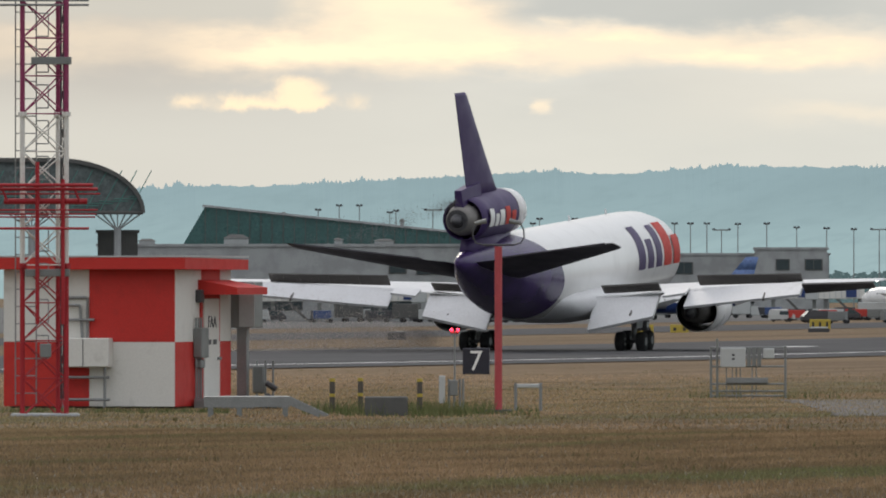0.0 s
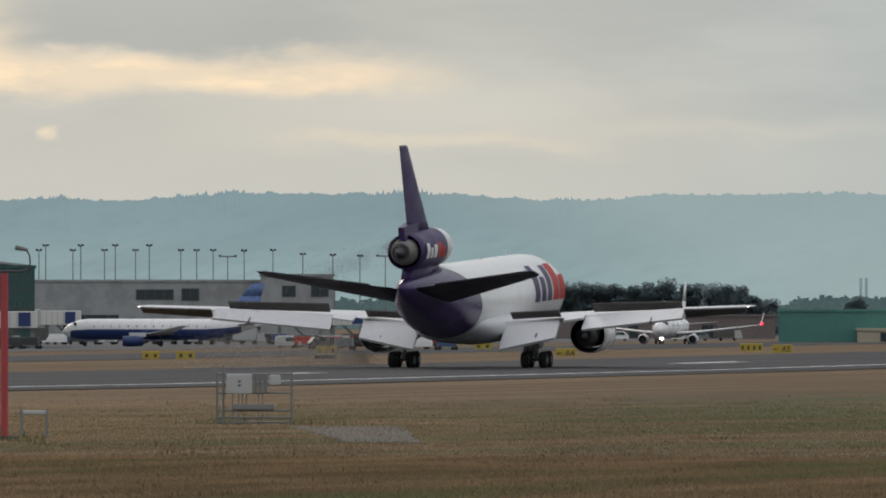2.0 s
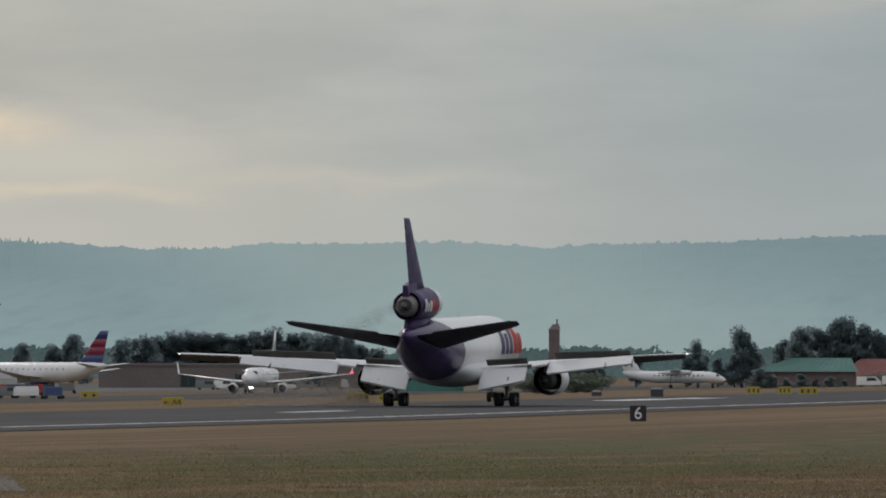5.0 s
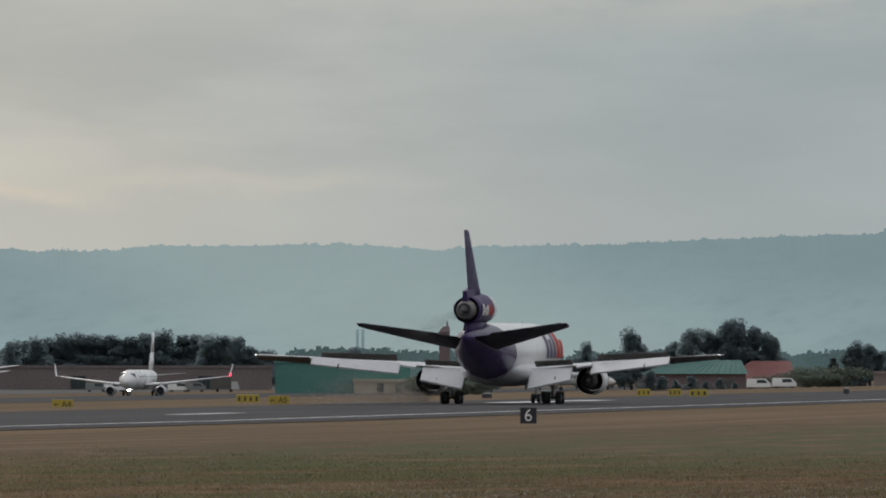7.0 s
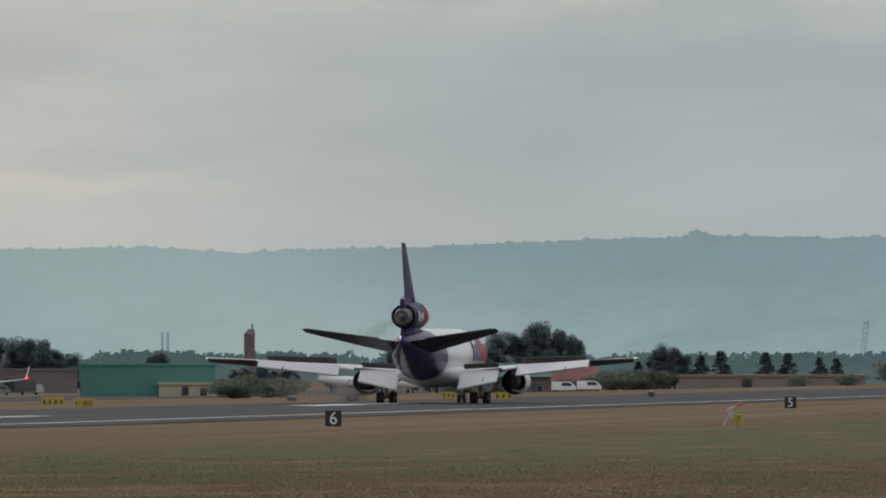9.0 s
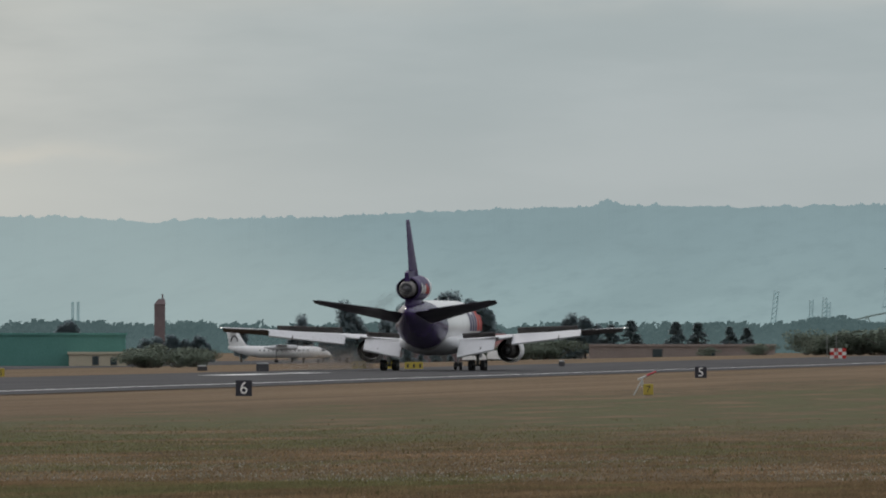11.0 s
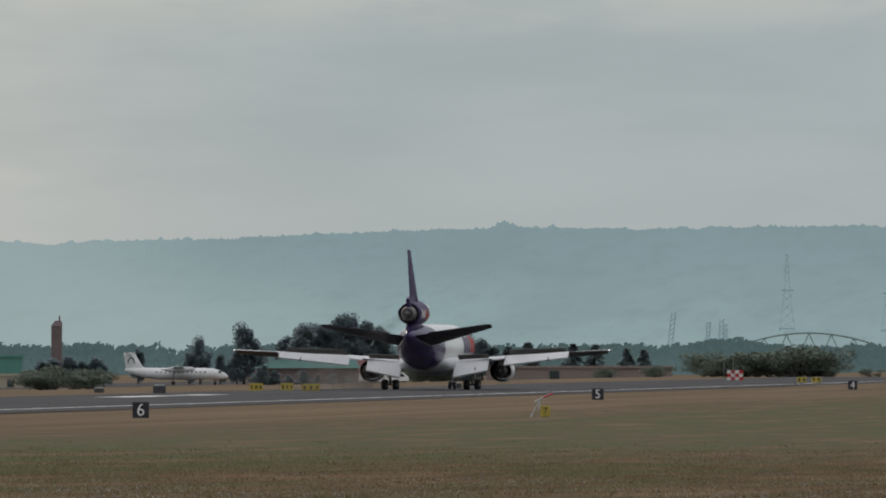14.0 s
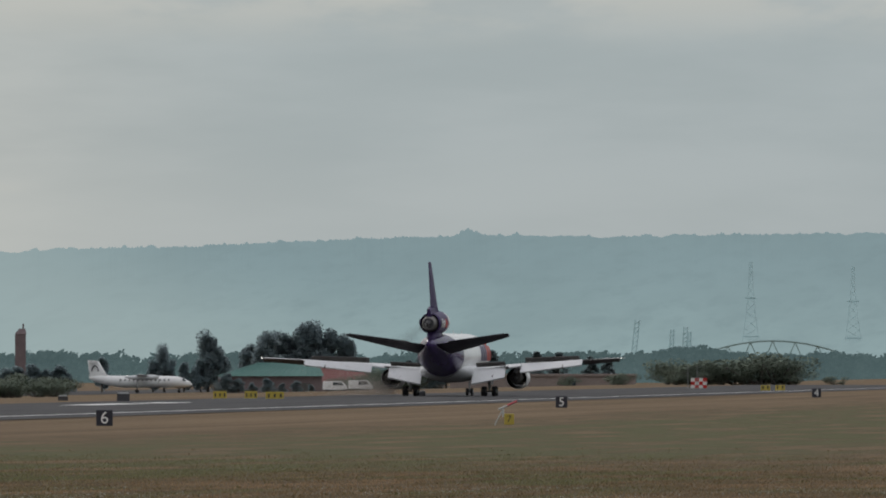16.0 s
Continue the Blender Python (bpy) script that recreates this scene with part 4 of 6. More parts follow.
BOLLARD = thing("bollard", at(15.334, 193), "grey steel bollard with yellow bands in tall weeds", "bollard", "bollards")
bm = B()
tube(bm, (0, 0, -0.1), (0, 0, 0.63), 0.05, n=12)
part("post", bm, mat("weathered_post", (0.085, 0.075, 0.062), 0.8, vary=0.2), BOLLARD)
for z in (0.3, 0.58):
    bm = B()
    tube(bm, (0, 0, z), (0, 0, z + 0.06), 0.053, n=12)
    part("band", bm, YELLOW, BOLLARD, "yellow band")
for b, d in ((15.179, 196), (14.854, 193)):
    copy_thing(BOLLARD, at(b, d))

bm = B()
box(bm, -0.38, 0.38, -0.3, 0.3, -0.1, 0.34, 0.02)
solo("handhole_box", bm, CONCRETE_DARK, at(15.038, 184), "low dark concrete handhole box in weeds", "box")


def electric_stand():
    s = thing("electric_stand", at(14.68, 199), "grey electric boxes and conduits on short posts", "electrical box")
    for x in (-0.05, 0.05, 0.16, 0.22):
        bm = B()
        tube(bm, (x, 0, -0.1), (x, 0, 0.62), 0.022)
        part("conduit", bm, STEEL, s)
    bm = B()
    box(bm, -0.24, -0.12, -0.1, 0.08, 0.15, 0.68, 0.015)
    part("panel", bm, LIGHT_GREY, s, "pale grey panel")
    bm = B()
    box(bm, -0.04, 0.12, -0.1, 0.05, 0.3, 0.6, 0.015)
    part("box", bm, GREY, s)
    bm = B()
    tube(bm, (0.06, 0.02, 0.0), (0.06, 0.02, 1.5), 0.018)
    rod = part("lamp_rod", bm, STEEL, s)
    bm = B()
    tube(bm, (-0.02, 0.02, 1.5), (0.14, 0.02, 1.5), 0.02)
    part("lamp_base", bm, RED, rod)
    for dx in (0.0, 0.12):
        bm = B()
        bmesh.ops.create_uvsphere(bm, u_segments=12, v_segments=8, radius=0.032, matrix=Matrix.Translation((dx, 0.02, 1.555)))
        part("red_lamp", bm, RED_LIGHT, rod, "lit red obstruction lamp")


electric_stand()


def small_frame():
    s = thing("pipe_frame", at(14.26, 201), "low white pipe frame in the grass", "frame")
    for x in (-0.24, 0.24):
        bm = B()
        tube(bm, (x, 0, -0.1), (x, 0, 0.54), 0.03)
        part("post", bm, STEEL, s)
    for z, m in ((0.47, LIGHT_GREY), (0.5, LIGHT_GREY)):
        bm = B()
        tube(bm, (-0.24, 0, z), (0.24, 0, z), 0.024)
        part("bar", bm, m, s)


small_frame()


def equipment_rack():
    s = thing("equipment_rack", at(13.054, 264), "galvanised pipe rack with pale grey equipment cabinets", "rack")
    for x, h in ((-0.94, 1.3), (-0.78, 1.5), (0.94, 1.32)):
        for y in (-0.25, 0.25):
            bm = B()
            tube(bm, (x, y, -0.1), (x, y, h - (0.15 if y > 0 else 0)), 0.03)
            part("post", bm, GREY, s)
    for z in (0.06, 0.18, 0.36, 0.8, 1.28):
        for y in (-0.25, 0.25):
            bm = B()
            tube(bm, (-0.94, y, z), (0.94, y, z), 0.022)
            part("rail", bm, GREY, s)
    bm = B()
    box(bm, -0.7, -0.06, -0.42, -0.12, 0.78, 1.28, 0.02)
    cab = part("cabinet", bm, LIGHT_GREY, s, "pale grey cabinet")
    for z in (1.0, 1.1):
        bm = B()
        box(bm, -0.41, -0.34, -0.43, -0.415, z - 0.03, z + 0.02)
        part("label_plate", bm, DARK, cab)
    bm = B()
    box(bm, 0.38, 0.66, -0.4, -0.12, 1.0, 1.26, 0.02)
    part("cabinet", bm, LIGHT_GREY, s)
    for x in (0.02, 0.15, 0.28):
        bm = B()
        box(bm, x - 0.05, x + 0.05, -0.36, -0.16, 0.8, 1.3, 0.01)
        part("switch", bm, GREY, s)
    bm = B()
    box(bm, -0.55, 0.5, -0.38, -0.14, 0.38, 0.52, 0.01)
    part("cable_tray", bm, STEEL, s)
    for x in (-0.55, -0.4, -0.3, -0.2, 0.1, 0.2):
        bm = B()
        tube(bm, (x, -0.2, 0.0), (x, -0.2, 0.8), 0.014)
        part("conduit", bm, STEEL, s)


equipment_rack()
GRAVEL = mat("grey_gravel", (0.10, 0.088, 0.077), 0.95, vary=0.2, scale=1.5, fine=30, bump=0.4)


def gravel_patch():
    bm = B()
    rows = []
    for i in range(41):
        u = i / 40
        d = 186 + 68 * u
        edge = 0.09 * noise.noise(Vector((d * 0.11, 3, 0)))
        side = 0.10 * noise.noise(Vector((d * 0.17, 9, 0)))
        rows.append([bm.verts.new((*polar(b, d), ground_z(*polar(b, d)) + 0.012)) for b in (12.9 - 0.35 * (1 - u) + edge, 12.6, 12.35, 12.14 + 0.12 * u + side)])
    for a, b in zip(rows, rows[1:]):
        for i in range(3):
            bm.faces.new((a[i], a[i + 1], b[i + 1], b[i]))
    solo("pavement", bm, GRAVEL, Matrix(), "grey gravel pad in the grass", "gravel", kind="structure")


gravel_patch()

# ---- signs along the runway ----


def guide_sign(bearing, d, width, text="", bars=0, height=0.95, z=None):
    x, y = polar(bearing, d)
    zz = ground_z(x, y) if z is None else z
    s = thing("guidance_sign", pose(x, y, zz, 0, 0, bearing), "yellow taxiway guidance sign with black marks", "sign", "taxiway signs")
    bm = B()
    box(bm, -width / 2, width / 2, -0.12, 0.12, 0.2, 0.2 + height, 0.03)
    panel = part("panel", bm, YELLOW, s)
    if text:
        lettered("lettering", text, height * 0.85, pose(width * 0.18, -0.13, 0.2 + height / 2, 90), BLACK, panel)
        bm = B()
        box(bm, -width * 0.4, -width * 0.18, -0.135, -0.122, 0.17 + height / 2, 0.24 + height / 2)
        slab(bm, [(-width * 0.43, -0.13, 0.2 + height / 2), (-width * 0.34, -0.13, 0.36 + height / 2), (-width * 0.34, -0.13, 0.04 + height / 2)], 0.012)
        part("arrow", bm, BLACK, panel)
    for k in range(bars):
        bm = B()
        cx = -width / 2 + width * (k + 0.5) / bars
        box(bm, cx - width / bars * 0.16, cx + width / bars * 0.16, -0.135, -0.122, 0.45, 0.9)
        part("black_bar", bm, BLACK, panel)
    for dx in (-width * 0.35, width * 0.35):
        bm = B()
        tube(bm, (dx, 0, -0.6), (dx, 0, 0.22), 0.04)
        part("leg", bm, STEEL, s)


guide_sign(11.345, 1030, 2.1, "A4", z=-0.42)
guide_sign(10.33, 1140, 2.5, bars=4, z=-0.3)
guide_sign(10.16, 1100, 2.2, "A5", z=-0.3)
guide_sign(8.16, 1320, 1.7, bars=3, z=-0.2)
guide_sign(7.99, 1320, 1.6, bars=3, z=-0.2)
guide_sign(7.86, 1310, 2.3, bars=3, z=-0.25)
guide_sign(11.80, 1800, 3.0, bars=2, height=1.2)
guide_sign(13.62, 1450, 2.4, bars=2, height=1.1)
guide_sign(13.43, 1450, 2.6, bars=2, height=1.1)
guide_sign(5.17, 1620, 1.5, bars=2, height=0.8)
guide_sign(5.09, 1620, 1.5, bars=2, height=0.8)
guide_sign(12.66, 1000, 2.0, bars=3, z=-0.05)


def hold_number():
    s = thing("number_sign", at(6.575, 774), "small yellow sign with the black figure 7", "sign")
    bm = B()
    box(bm, -0.37, 0.37, -0.1, 0.1, 0.05, 0.85, 0.03)
    panel = part("panel", bm, YELLOW, s)
    lettered("figure", "7", 0.7, pose(0, -0.112, 0.45, 90), BLACK, panel)
    for dx in (-0.25, 0.25):
        bm = B()
        tube(bm, (dx, 0, -0.1), (dx, 0, 0.1), 0.03)
        part("leg", bm, STEEL, s)
    m = thing("monitor_arm", at(6.60, 776), "slanting grey arm with a red end on a trestle", "arm")
    bm = B()
    tube(bm, (-0.45, 0, 1.15), (0.9, 0, 1.72), 0.07)
    arm = part("arm", bm, LIGHT_GREY, m)
    bm = B()
    tube(bm, (0.2, -0.01, 1.46), (0.92, -0.01, 1.77), 0.085)
    part("red_end", bm, POLE_RED, arm, "red painted end")
    for a, b in (((-0.8, 0, -0.1), (-0.1, 0, 1.2)), ((-0.15, 0, 0.6), (-0.1, 0, 1.3)), ((0.1, 0, -0.1), (-0.1, 0, 1.2))):
        bm = B()
        tube(bm, a, b, 0.045)
        part("leg", bm, LIGHT_GREY, m)


hold_number()


def light_unit(bearing, d, w, h, z=None):
    x, y = polar(bearing, d)
    zz = ground_z(x, y) if z is None else z
    s = thing("approach_light_unit", pose(x, y, zz, 0, 0, bearing), "dark box of a slope indicator light with a pale lid", "light unit", "light units")
    bm = B()
    box(bm, -w / 2, w / 2, -0.4, 0.4, 0.1, 0.1 + h, 0.03)
    part("housing", bm, DARK, s)
    bm = B()
    box(bm, -w * 0.42, w * 0.42, -0.35, 0.35, 0.105 + h, 0.25 + h, 0.03)
    part("lid", bm, LIGHT_GREY, s)
    for dx in (-w * 0.3, w * 0.3):
        bm = B()
        tube(bm, (dx, 0, -0.6), (dx, 0, 0.12), 0.05)
        part("leg", bm, STEEL, s)


light_unit(8.69, 1230, 1.5, 0.9, -0.1)
light_unit(12.667, 985, 2.0, 0.55, -0.35)
light_unit(14.98, 1290, 2.2, 0.9)
light_unit(7.05, 1400, 0.8, 0.7, -0.1)
light_unit(9.02, 1260, 1.2, 0.5, -0.1)

# ---- the far side: terminal, aircraft, trees, hills ----


def airliner(name, label, length, span, radius, height, body_paint, belly_paint, fin_paints, engine_paint, m, sweep=0.5, winglets=False, engine_x=5.0, legs=0.0, thick=1.0):
    """A twin-jet: nose to +y, origin on the ground under the main gear."""
    p = thing(name, m, label, "airplane")
    zc = radius * 1.62 + legs
    nose, tail = length * 0.47, -length * 0.53
    rings = [(nose, 0.86, 0.04), (nose - 0.5, 0.88, 0.36), (nose - 1.5, 0.92, 0.66), (nose - 3.2, 0.98, 0.92), (nose - 5.0, 1.0, 1.0), (0, 1.0, 1.0), (tail * 0.45, 1.0, 1.0), (tail * 0.62, 1.06, 0.88), (tail * 0.8, 1.18, 0.6), (tail * 0.93, 1.27, 0.32), (tail, 1.3, 0.08)]
    bm = B()
    loft(bm, [oval(y, zc * c, radius * r, radius * r, 32) for y, c, r in rings])
    body = part("fuselage", bm, body_paint, p)
    if belly_paint:
        bm = B()
        n = 20
        lines = []
        for y, c, r in rings[2:-2]:
            lines.append([bm.verts.new((radius * r * 1.008 * math.cos(a), y, zc * c + radius * r * 1.008 * math.sin(a))) for a in [math.pi + math.pi * i / n for i in range(n + 1)]])
        for a, b in zip(lines, lines[1:]):
            for i in range(n):
                bm.faces.new((a[i], a[i + 1], b[i + 1], b[i])).smooth = True
        part("belly", bm, belly_paint, body, "coloured belly")
    for s in (1, -1):
        bm = B()
        slab(bm, [(s * radius * 0.3, nose - 1.75, zc + radius * 0.42), (s * radius * 0.78, nose - 2.5, zc + radius * 0.3), (s * radius * 0.72, nose - 2.7, zc + radius * 0.62), (s * radius * 0.28, nose - 2.2, zc + radius * 0.66)], 0.05)
        part("pane", bm, GLASS, body)
        for k in range(14):
            y = nose - 6 - k * (length * 0.6) / 14
            bm = B()
            box(bm, s * radius * 0.955 - 0.05, s * radius * 0.955 + 0.05, y, y + 0.2, zc + 0.45, zc + 0.7)
            part("cabin_window", bm, GLASS, body)
        half = span / 2
        bm = B()
        loft(bm, [foil(s * x, l, t, z, th) for x, l, t, z, th in ((radius * 0.7, length * 0.11, -length * 0.08, zc - radius * 0.55, 0.9 * thick), (half * 0.35, length * 0.11 - half * 0.35 * sweep, -length * 0.08, zc - radius * 0.35, 0.6 * thick), (half, length * 0.11 - half * sweep, length * 0.07 - half * sweep, zc + radius * 0.35, 0.2 * thick))])
        wing = part("wing", bm, PAINT_WHITE if thick > 1 else PAINT_GREY, p)
        if winglets:
            bm = B()
            slab(bm, [(s * half, length * 0.11 - half * sweep, zc + radius * 0.35), (s * half, length * 0.07 - half * sweep, zc + radius * 0.35), (s * (half + 0.5), length * 0.05 - half * sweep, zc + radius * 0.35 + 2.4), (s * (half + 0.5), length * 0.07 - half * sweep, zc + radius * 0.35 + 2.4)], 0.12)
            part("winglet", bm, PAINT_WHITE, wing)
        ez = zc - radius * 1.12
        ey = length * 0.11
        ex = s * engine_x
        pod = part("engine", shell(((ey + 2.2, ez, 0.85), (ey + 2.0, ez, 0.98), (ey + 0.6, ez, 1.04), (ey - 1.6, ez, 0.86)), ((ey + 2.2, ez, 0.8), (ey + 1.0, ez, 0.78), (ey - 1.6, ez, 0.8)), ex, 24), engine_paint, p)
        part("fan", spindle(((ey + 1.3, ez, 0.15), (ey + 1.0, ez, 0.78), (ey - 1.0, ez, 0.7), (ey - 2.6, ez, 0.3)), ex, 20), DARK, pod, "dark fan")
        bm = B()
        box(bm, ex - 0.12, ex + 0.12, ey - 2.2, ey + 1.0, ez + 0.8, zc - radius * 0.3)
        part("pylon", bm, PAINT_GREY, pod)
        bm = B()
        loft(bm, [foil(s * x, l, t, z, th) for x, l, t, z, th in ((radius * 0.3, tail * 0.74, tail * 0.92, zc * 1.25, 0.4), (span * 0.19, tail * 0.9, tail * 0.98, zc * 1.4, 0.14))])
        part("stabiliser", bm, PAINT_GREY, p)
        for dx in (-0.4, 0.4):
            bm = B()
            wheel_mesh(bm, s * 2.9 + dx, -length * 0.02, 0.55, 0.36)
            part("wheel", bm, RUBBER, p)
        bm = B()
        tube(bm, (s * 2.9, -length * 0.02, 0.5), (s * 2.7, -length * 0.02, zc - radius * 0.5), 0.12)
        part("strut", bm, STEEL, p)
        bm = B()
        wheel_mesh(bm, s * 0.25, nose - 4.2, 0.38, 0.25)
        part("wheel", bm, RUBBER, p)
    bm = B()
    tube(bm, (0, nose - 4.2, 0.4), (0, nose - 4.2, zc - radius * 0.7), 0.1)
    part("nose_strut", bm, STEEL, p)
    # fin in bands of paint
    z0, z1 = zc * 1.2 + radius * 0.4, height
    k = len(fin_paints)
    for i, paint in enumerate(fin_paints):
        bm = B()
        def row(u):
            z = z0 + (z1 - z0) * u
            lead = tail * 0.60 + (tail * 0.90 - tail * 0.60) * u
            trail = tail * 0.93 + (tail * 1.02 - tail * 0.93) * u
            return [(q[2] - z, q[1], z) for q in foil(0, lead, trail, z, 0.55 * (1 - 0.6 * u) * 1.3, 8)]
        loft(bm, [row(i / k), row((i + 1) / k)])
        part("fin", bm, paint, p)
    return p


def beside(bearing, d, turn):
    x, y = polar(bearing, d)
    return pose(x, y, ground_z(x, y) + 0.06, 0, 0, turn)


# heading: 0 points up the runway, 90 points away from the runway to the terminal side
airliner("parked_airliner", "white parked airliner with a blue belly and blue tail", 37.5, 34.1, 1.98, 11.8, PAINT_WHITE, NAVY, (TAIL_BLUE, TAIL_BLUE, TAIL_BLUE), NAVY, beside(13.59, 1960, 103.5))
airliner("parked_airliner", "white parked airliner with a navy and red tail", 36, 34, 1.9, 12.2, PAINT_WHITE, None, (NAVY, TAIL_RED, TAIL_RED, NAVY), NAVY, beside(12.09, 2010, 57), legs=1.2)
TAXIING = airliner("taxiing_airliner", "white twin-jet with winglets taxiing with its nose light on", 39.5, 34.6, 1.95, 12.5, PAINT_WHITE, None, (PAINT_WHITE, PAINT_WHITE), PAINT_GREY, beside(10.72, 2096, 184), winglets=True, thick=1.7)
bm = B()
bmesh.ops.create_uvsphere(bm, u_segments=10, v_segments=8, radius=0.42, matrix=Matrix.Translation((0, 39.5 * 0.47 - 4.0, 1.3)))
part("nose_light", bm, WHITE_LIGHT, TAXIING, "bright nose gear light")
bm = B()
bmesh.ops.create_uvsphere(bm, u_segments=10, v_segments=8, radius=0.22, matrix=Matrix.Translation((-17.6, -4.2, 4.1)))
part("wing_light", bm, RED_LIGHT, TAXIING, "red wing tip light")


def turboprop():
    p = thing("turboprop_airliner", beside(8.6, 2390, -81), "white high-wing turboprop airliner parked with a dark tail emblem", "airplane")
    bm = B()
    loft(bm, [oval(y, z, r, r, 28) for y, z, r in ((12.0, 1.9, 0.1), (11.4, 2.0, 0.6), (10.2, 2.25, 1.0), (8.5, 2.5, 1.3), (6, 2.55, 1.35), (-4, 2.55, 1.35), (-7, 2.8, 1.15), (-10, 3.2, 0.75), (-11.6, 3.45, 0.35))])
    body = part("fuselage", bm, PAINT_WHITE, p)
    for s in (1, -1):
        bm = B()
        loft(bm, [foil(s * x, l, t, z, th) for x, l, t, z, th in ((0.2, 2.0, -0.8, 4.0, 0.5), (5, 1.9, -0.7, 4.05, 0.42), (13, 1.2, -0.3, 4.2, 0.2))])
        part("wing", bm, PAINT_GREY, p)
        pod = part("engine", spindle(((4.2, 3.6, 0.3), (3.8, 3.6, 0.5), (2, 3.55, 0.62), (-1.5, 3.5, 0.5), (-3.5, 3.6, 0.1)), s * 4.4, 20), PAINT_GREY, p)
        for k in range(4):
            a = math.pi / 4 + k * math.pi / 2
            bm = B()
            slab(bm, [(s * 4.4 + 0.1 * math.sin(a), 4.3, 3.6 - 0.1 * math.cos(a)), (s * 4.4 + 1.9 * math.cos(a) + 0.14 * math.sin(a), 4.3, 3.6 + 1.9 * math.sin(a) - 0.14 * math.cos(a)), (s * 4.4 + 1.9 * math.cos(a) - 0.14 * math.sin(a), 4.3, 3.6 + 1.9 * math.sin(a) + 0.14 * math.cos(a)), (s * 4.4 - 0.1 * math.sin(a), 4.3, 3.6 + 0.1 * math.cos(a))], 0.06)
            part("propeller_blade", bm, DARK, pod)
        bm = B()
        wheel_mesh(bm, s * 4.2, -0.6, 0.45, 0.35)
        part("wheel", bm, RUBBER, p)
        bm = B()
        tube(bm, (s * 4.2, -0.6, 0.4), (s * 4.3, -0.6, 3.2), 0.1)
        part("strut", bm, STEEL, p)
        bm = B()
        slab(bm, [(s * 0.2, -9.5, 7.3), (s * 0.2, -11.8, 7.3), (s * 4.0, -11.9, 7.35), (s * 4.0, -10.6, 7.35)], 0.16)
        part("stabiliser", bm, PAINT_WHITE, p)
        bm = B()
        slab(bm, [(s * 0.9, 10.6, 2.75), (s * 1.12, 9.8, 2.75), (s * 0.95, 9.7, 3.2), (s * 0.7, 10.2, 3.2)], 0.04)
        part("pane", bm, GLASS, body)
        for k in range(12):
            bm = B()
            box(bm, s * 1.3, s * 1.36, 6.5 - k, 6.8 - k, 2.75, 3.1)
            part("cabin_window", bm, GLASS, body)
    bm = B()
    loft(bm, [[(q[2] - z, q[1], z) for q in foil(0, l, t, z, 0.4, 8)] for z, l, t in ((3.2, -4.5, -11.2), (4.2, -7.6, -11.5), (7.3, -9.4, -11.9))])
    fin = part("fin", bm, PAINT_WHITE, p)
    bm = B()
    for i in range(8):
        a, b = math.pi * i / 8, math.pi * (i + 1) / 8
        tube(bm, (0.17, -10.2 + 0.75 * math.cos(a), 4.9 + 1.3 * math.sin(a)), (0.17, -10.2 + 0.75 * math.cos(b), 4.9 + 1.3 * math.sin(b)), 0.12, n=6)
    part("emblem", bm, DARK, fin, "dark arch emblem")
    bm = B()
    wheel_mesh(bm, 0, 9.0, 0.35, 0.3)
    tube(bm, (0, 9, 0.3), (0, 9, 1.5), 0.08)
    part("nose_wheel", bm, RUBBER, p)


turboprop()

# ---- buildings ----


def facade(name, label, b0, b1, d, z1, depth, wall, windows=(), roof=None, category="building"):
    """A long building between two bearings, square to the line of sight. windows: (bearing from, to, z from, to)."""
    bm_ = (b0 + b1) / 2
    x, y = polar(bm_, d)
    g = ground_z(x, y)
    h = thing(name, pose(x, y, g, 0, 0, bm_), label, category)
    k = d * radians(1.0)
    w = abs(b0 - b1) * k
    bm = B()
    box(bm, -w / 2, w / 2, 0, depth, -1.0, z1 - g)
    wall_part = part("wall", bm, wall, h)
    bm = B()
    box(bm, -w / 2 - 0.3, w / 2 + 0.3, -0.3, depth + 0.3, z1 - g + 0.004, z1 - g + 0.5)
    part("parapet", bm, roof or wall, h)
    for a0, a1, za, zb in windows:
        x0, x1 = (bm_ - a0) * k, (bm_ - a1) * k
        n = max(1, int(round((x1 - x0) / 2.2)))
        win = None
        bm = B()
        box(bm, x0 - 0.15, x1 + 0.15, -0.12, 0.05, za - g - 0.15, zb - g + 0.15)
        win = part("window", bm, CONCRETE_DARK, h)
        for i in range(n):
            bm = B()
            box(bm, x0 + (x1 - x0) * i / n + 0.06, x0 + (x1 - x0) * (i + 1) / n - 0.06, -0.16, -0.1, za - g, zb - g)
            part("pane", bm, GLASS, win)
    return h


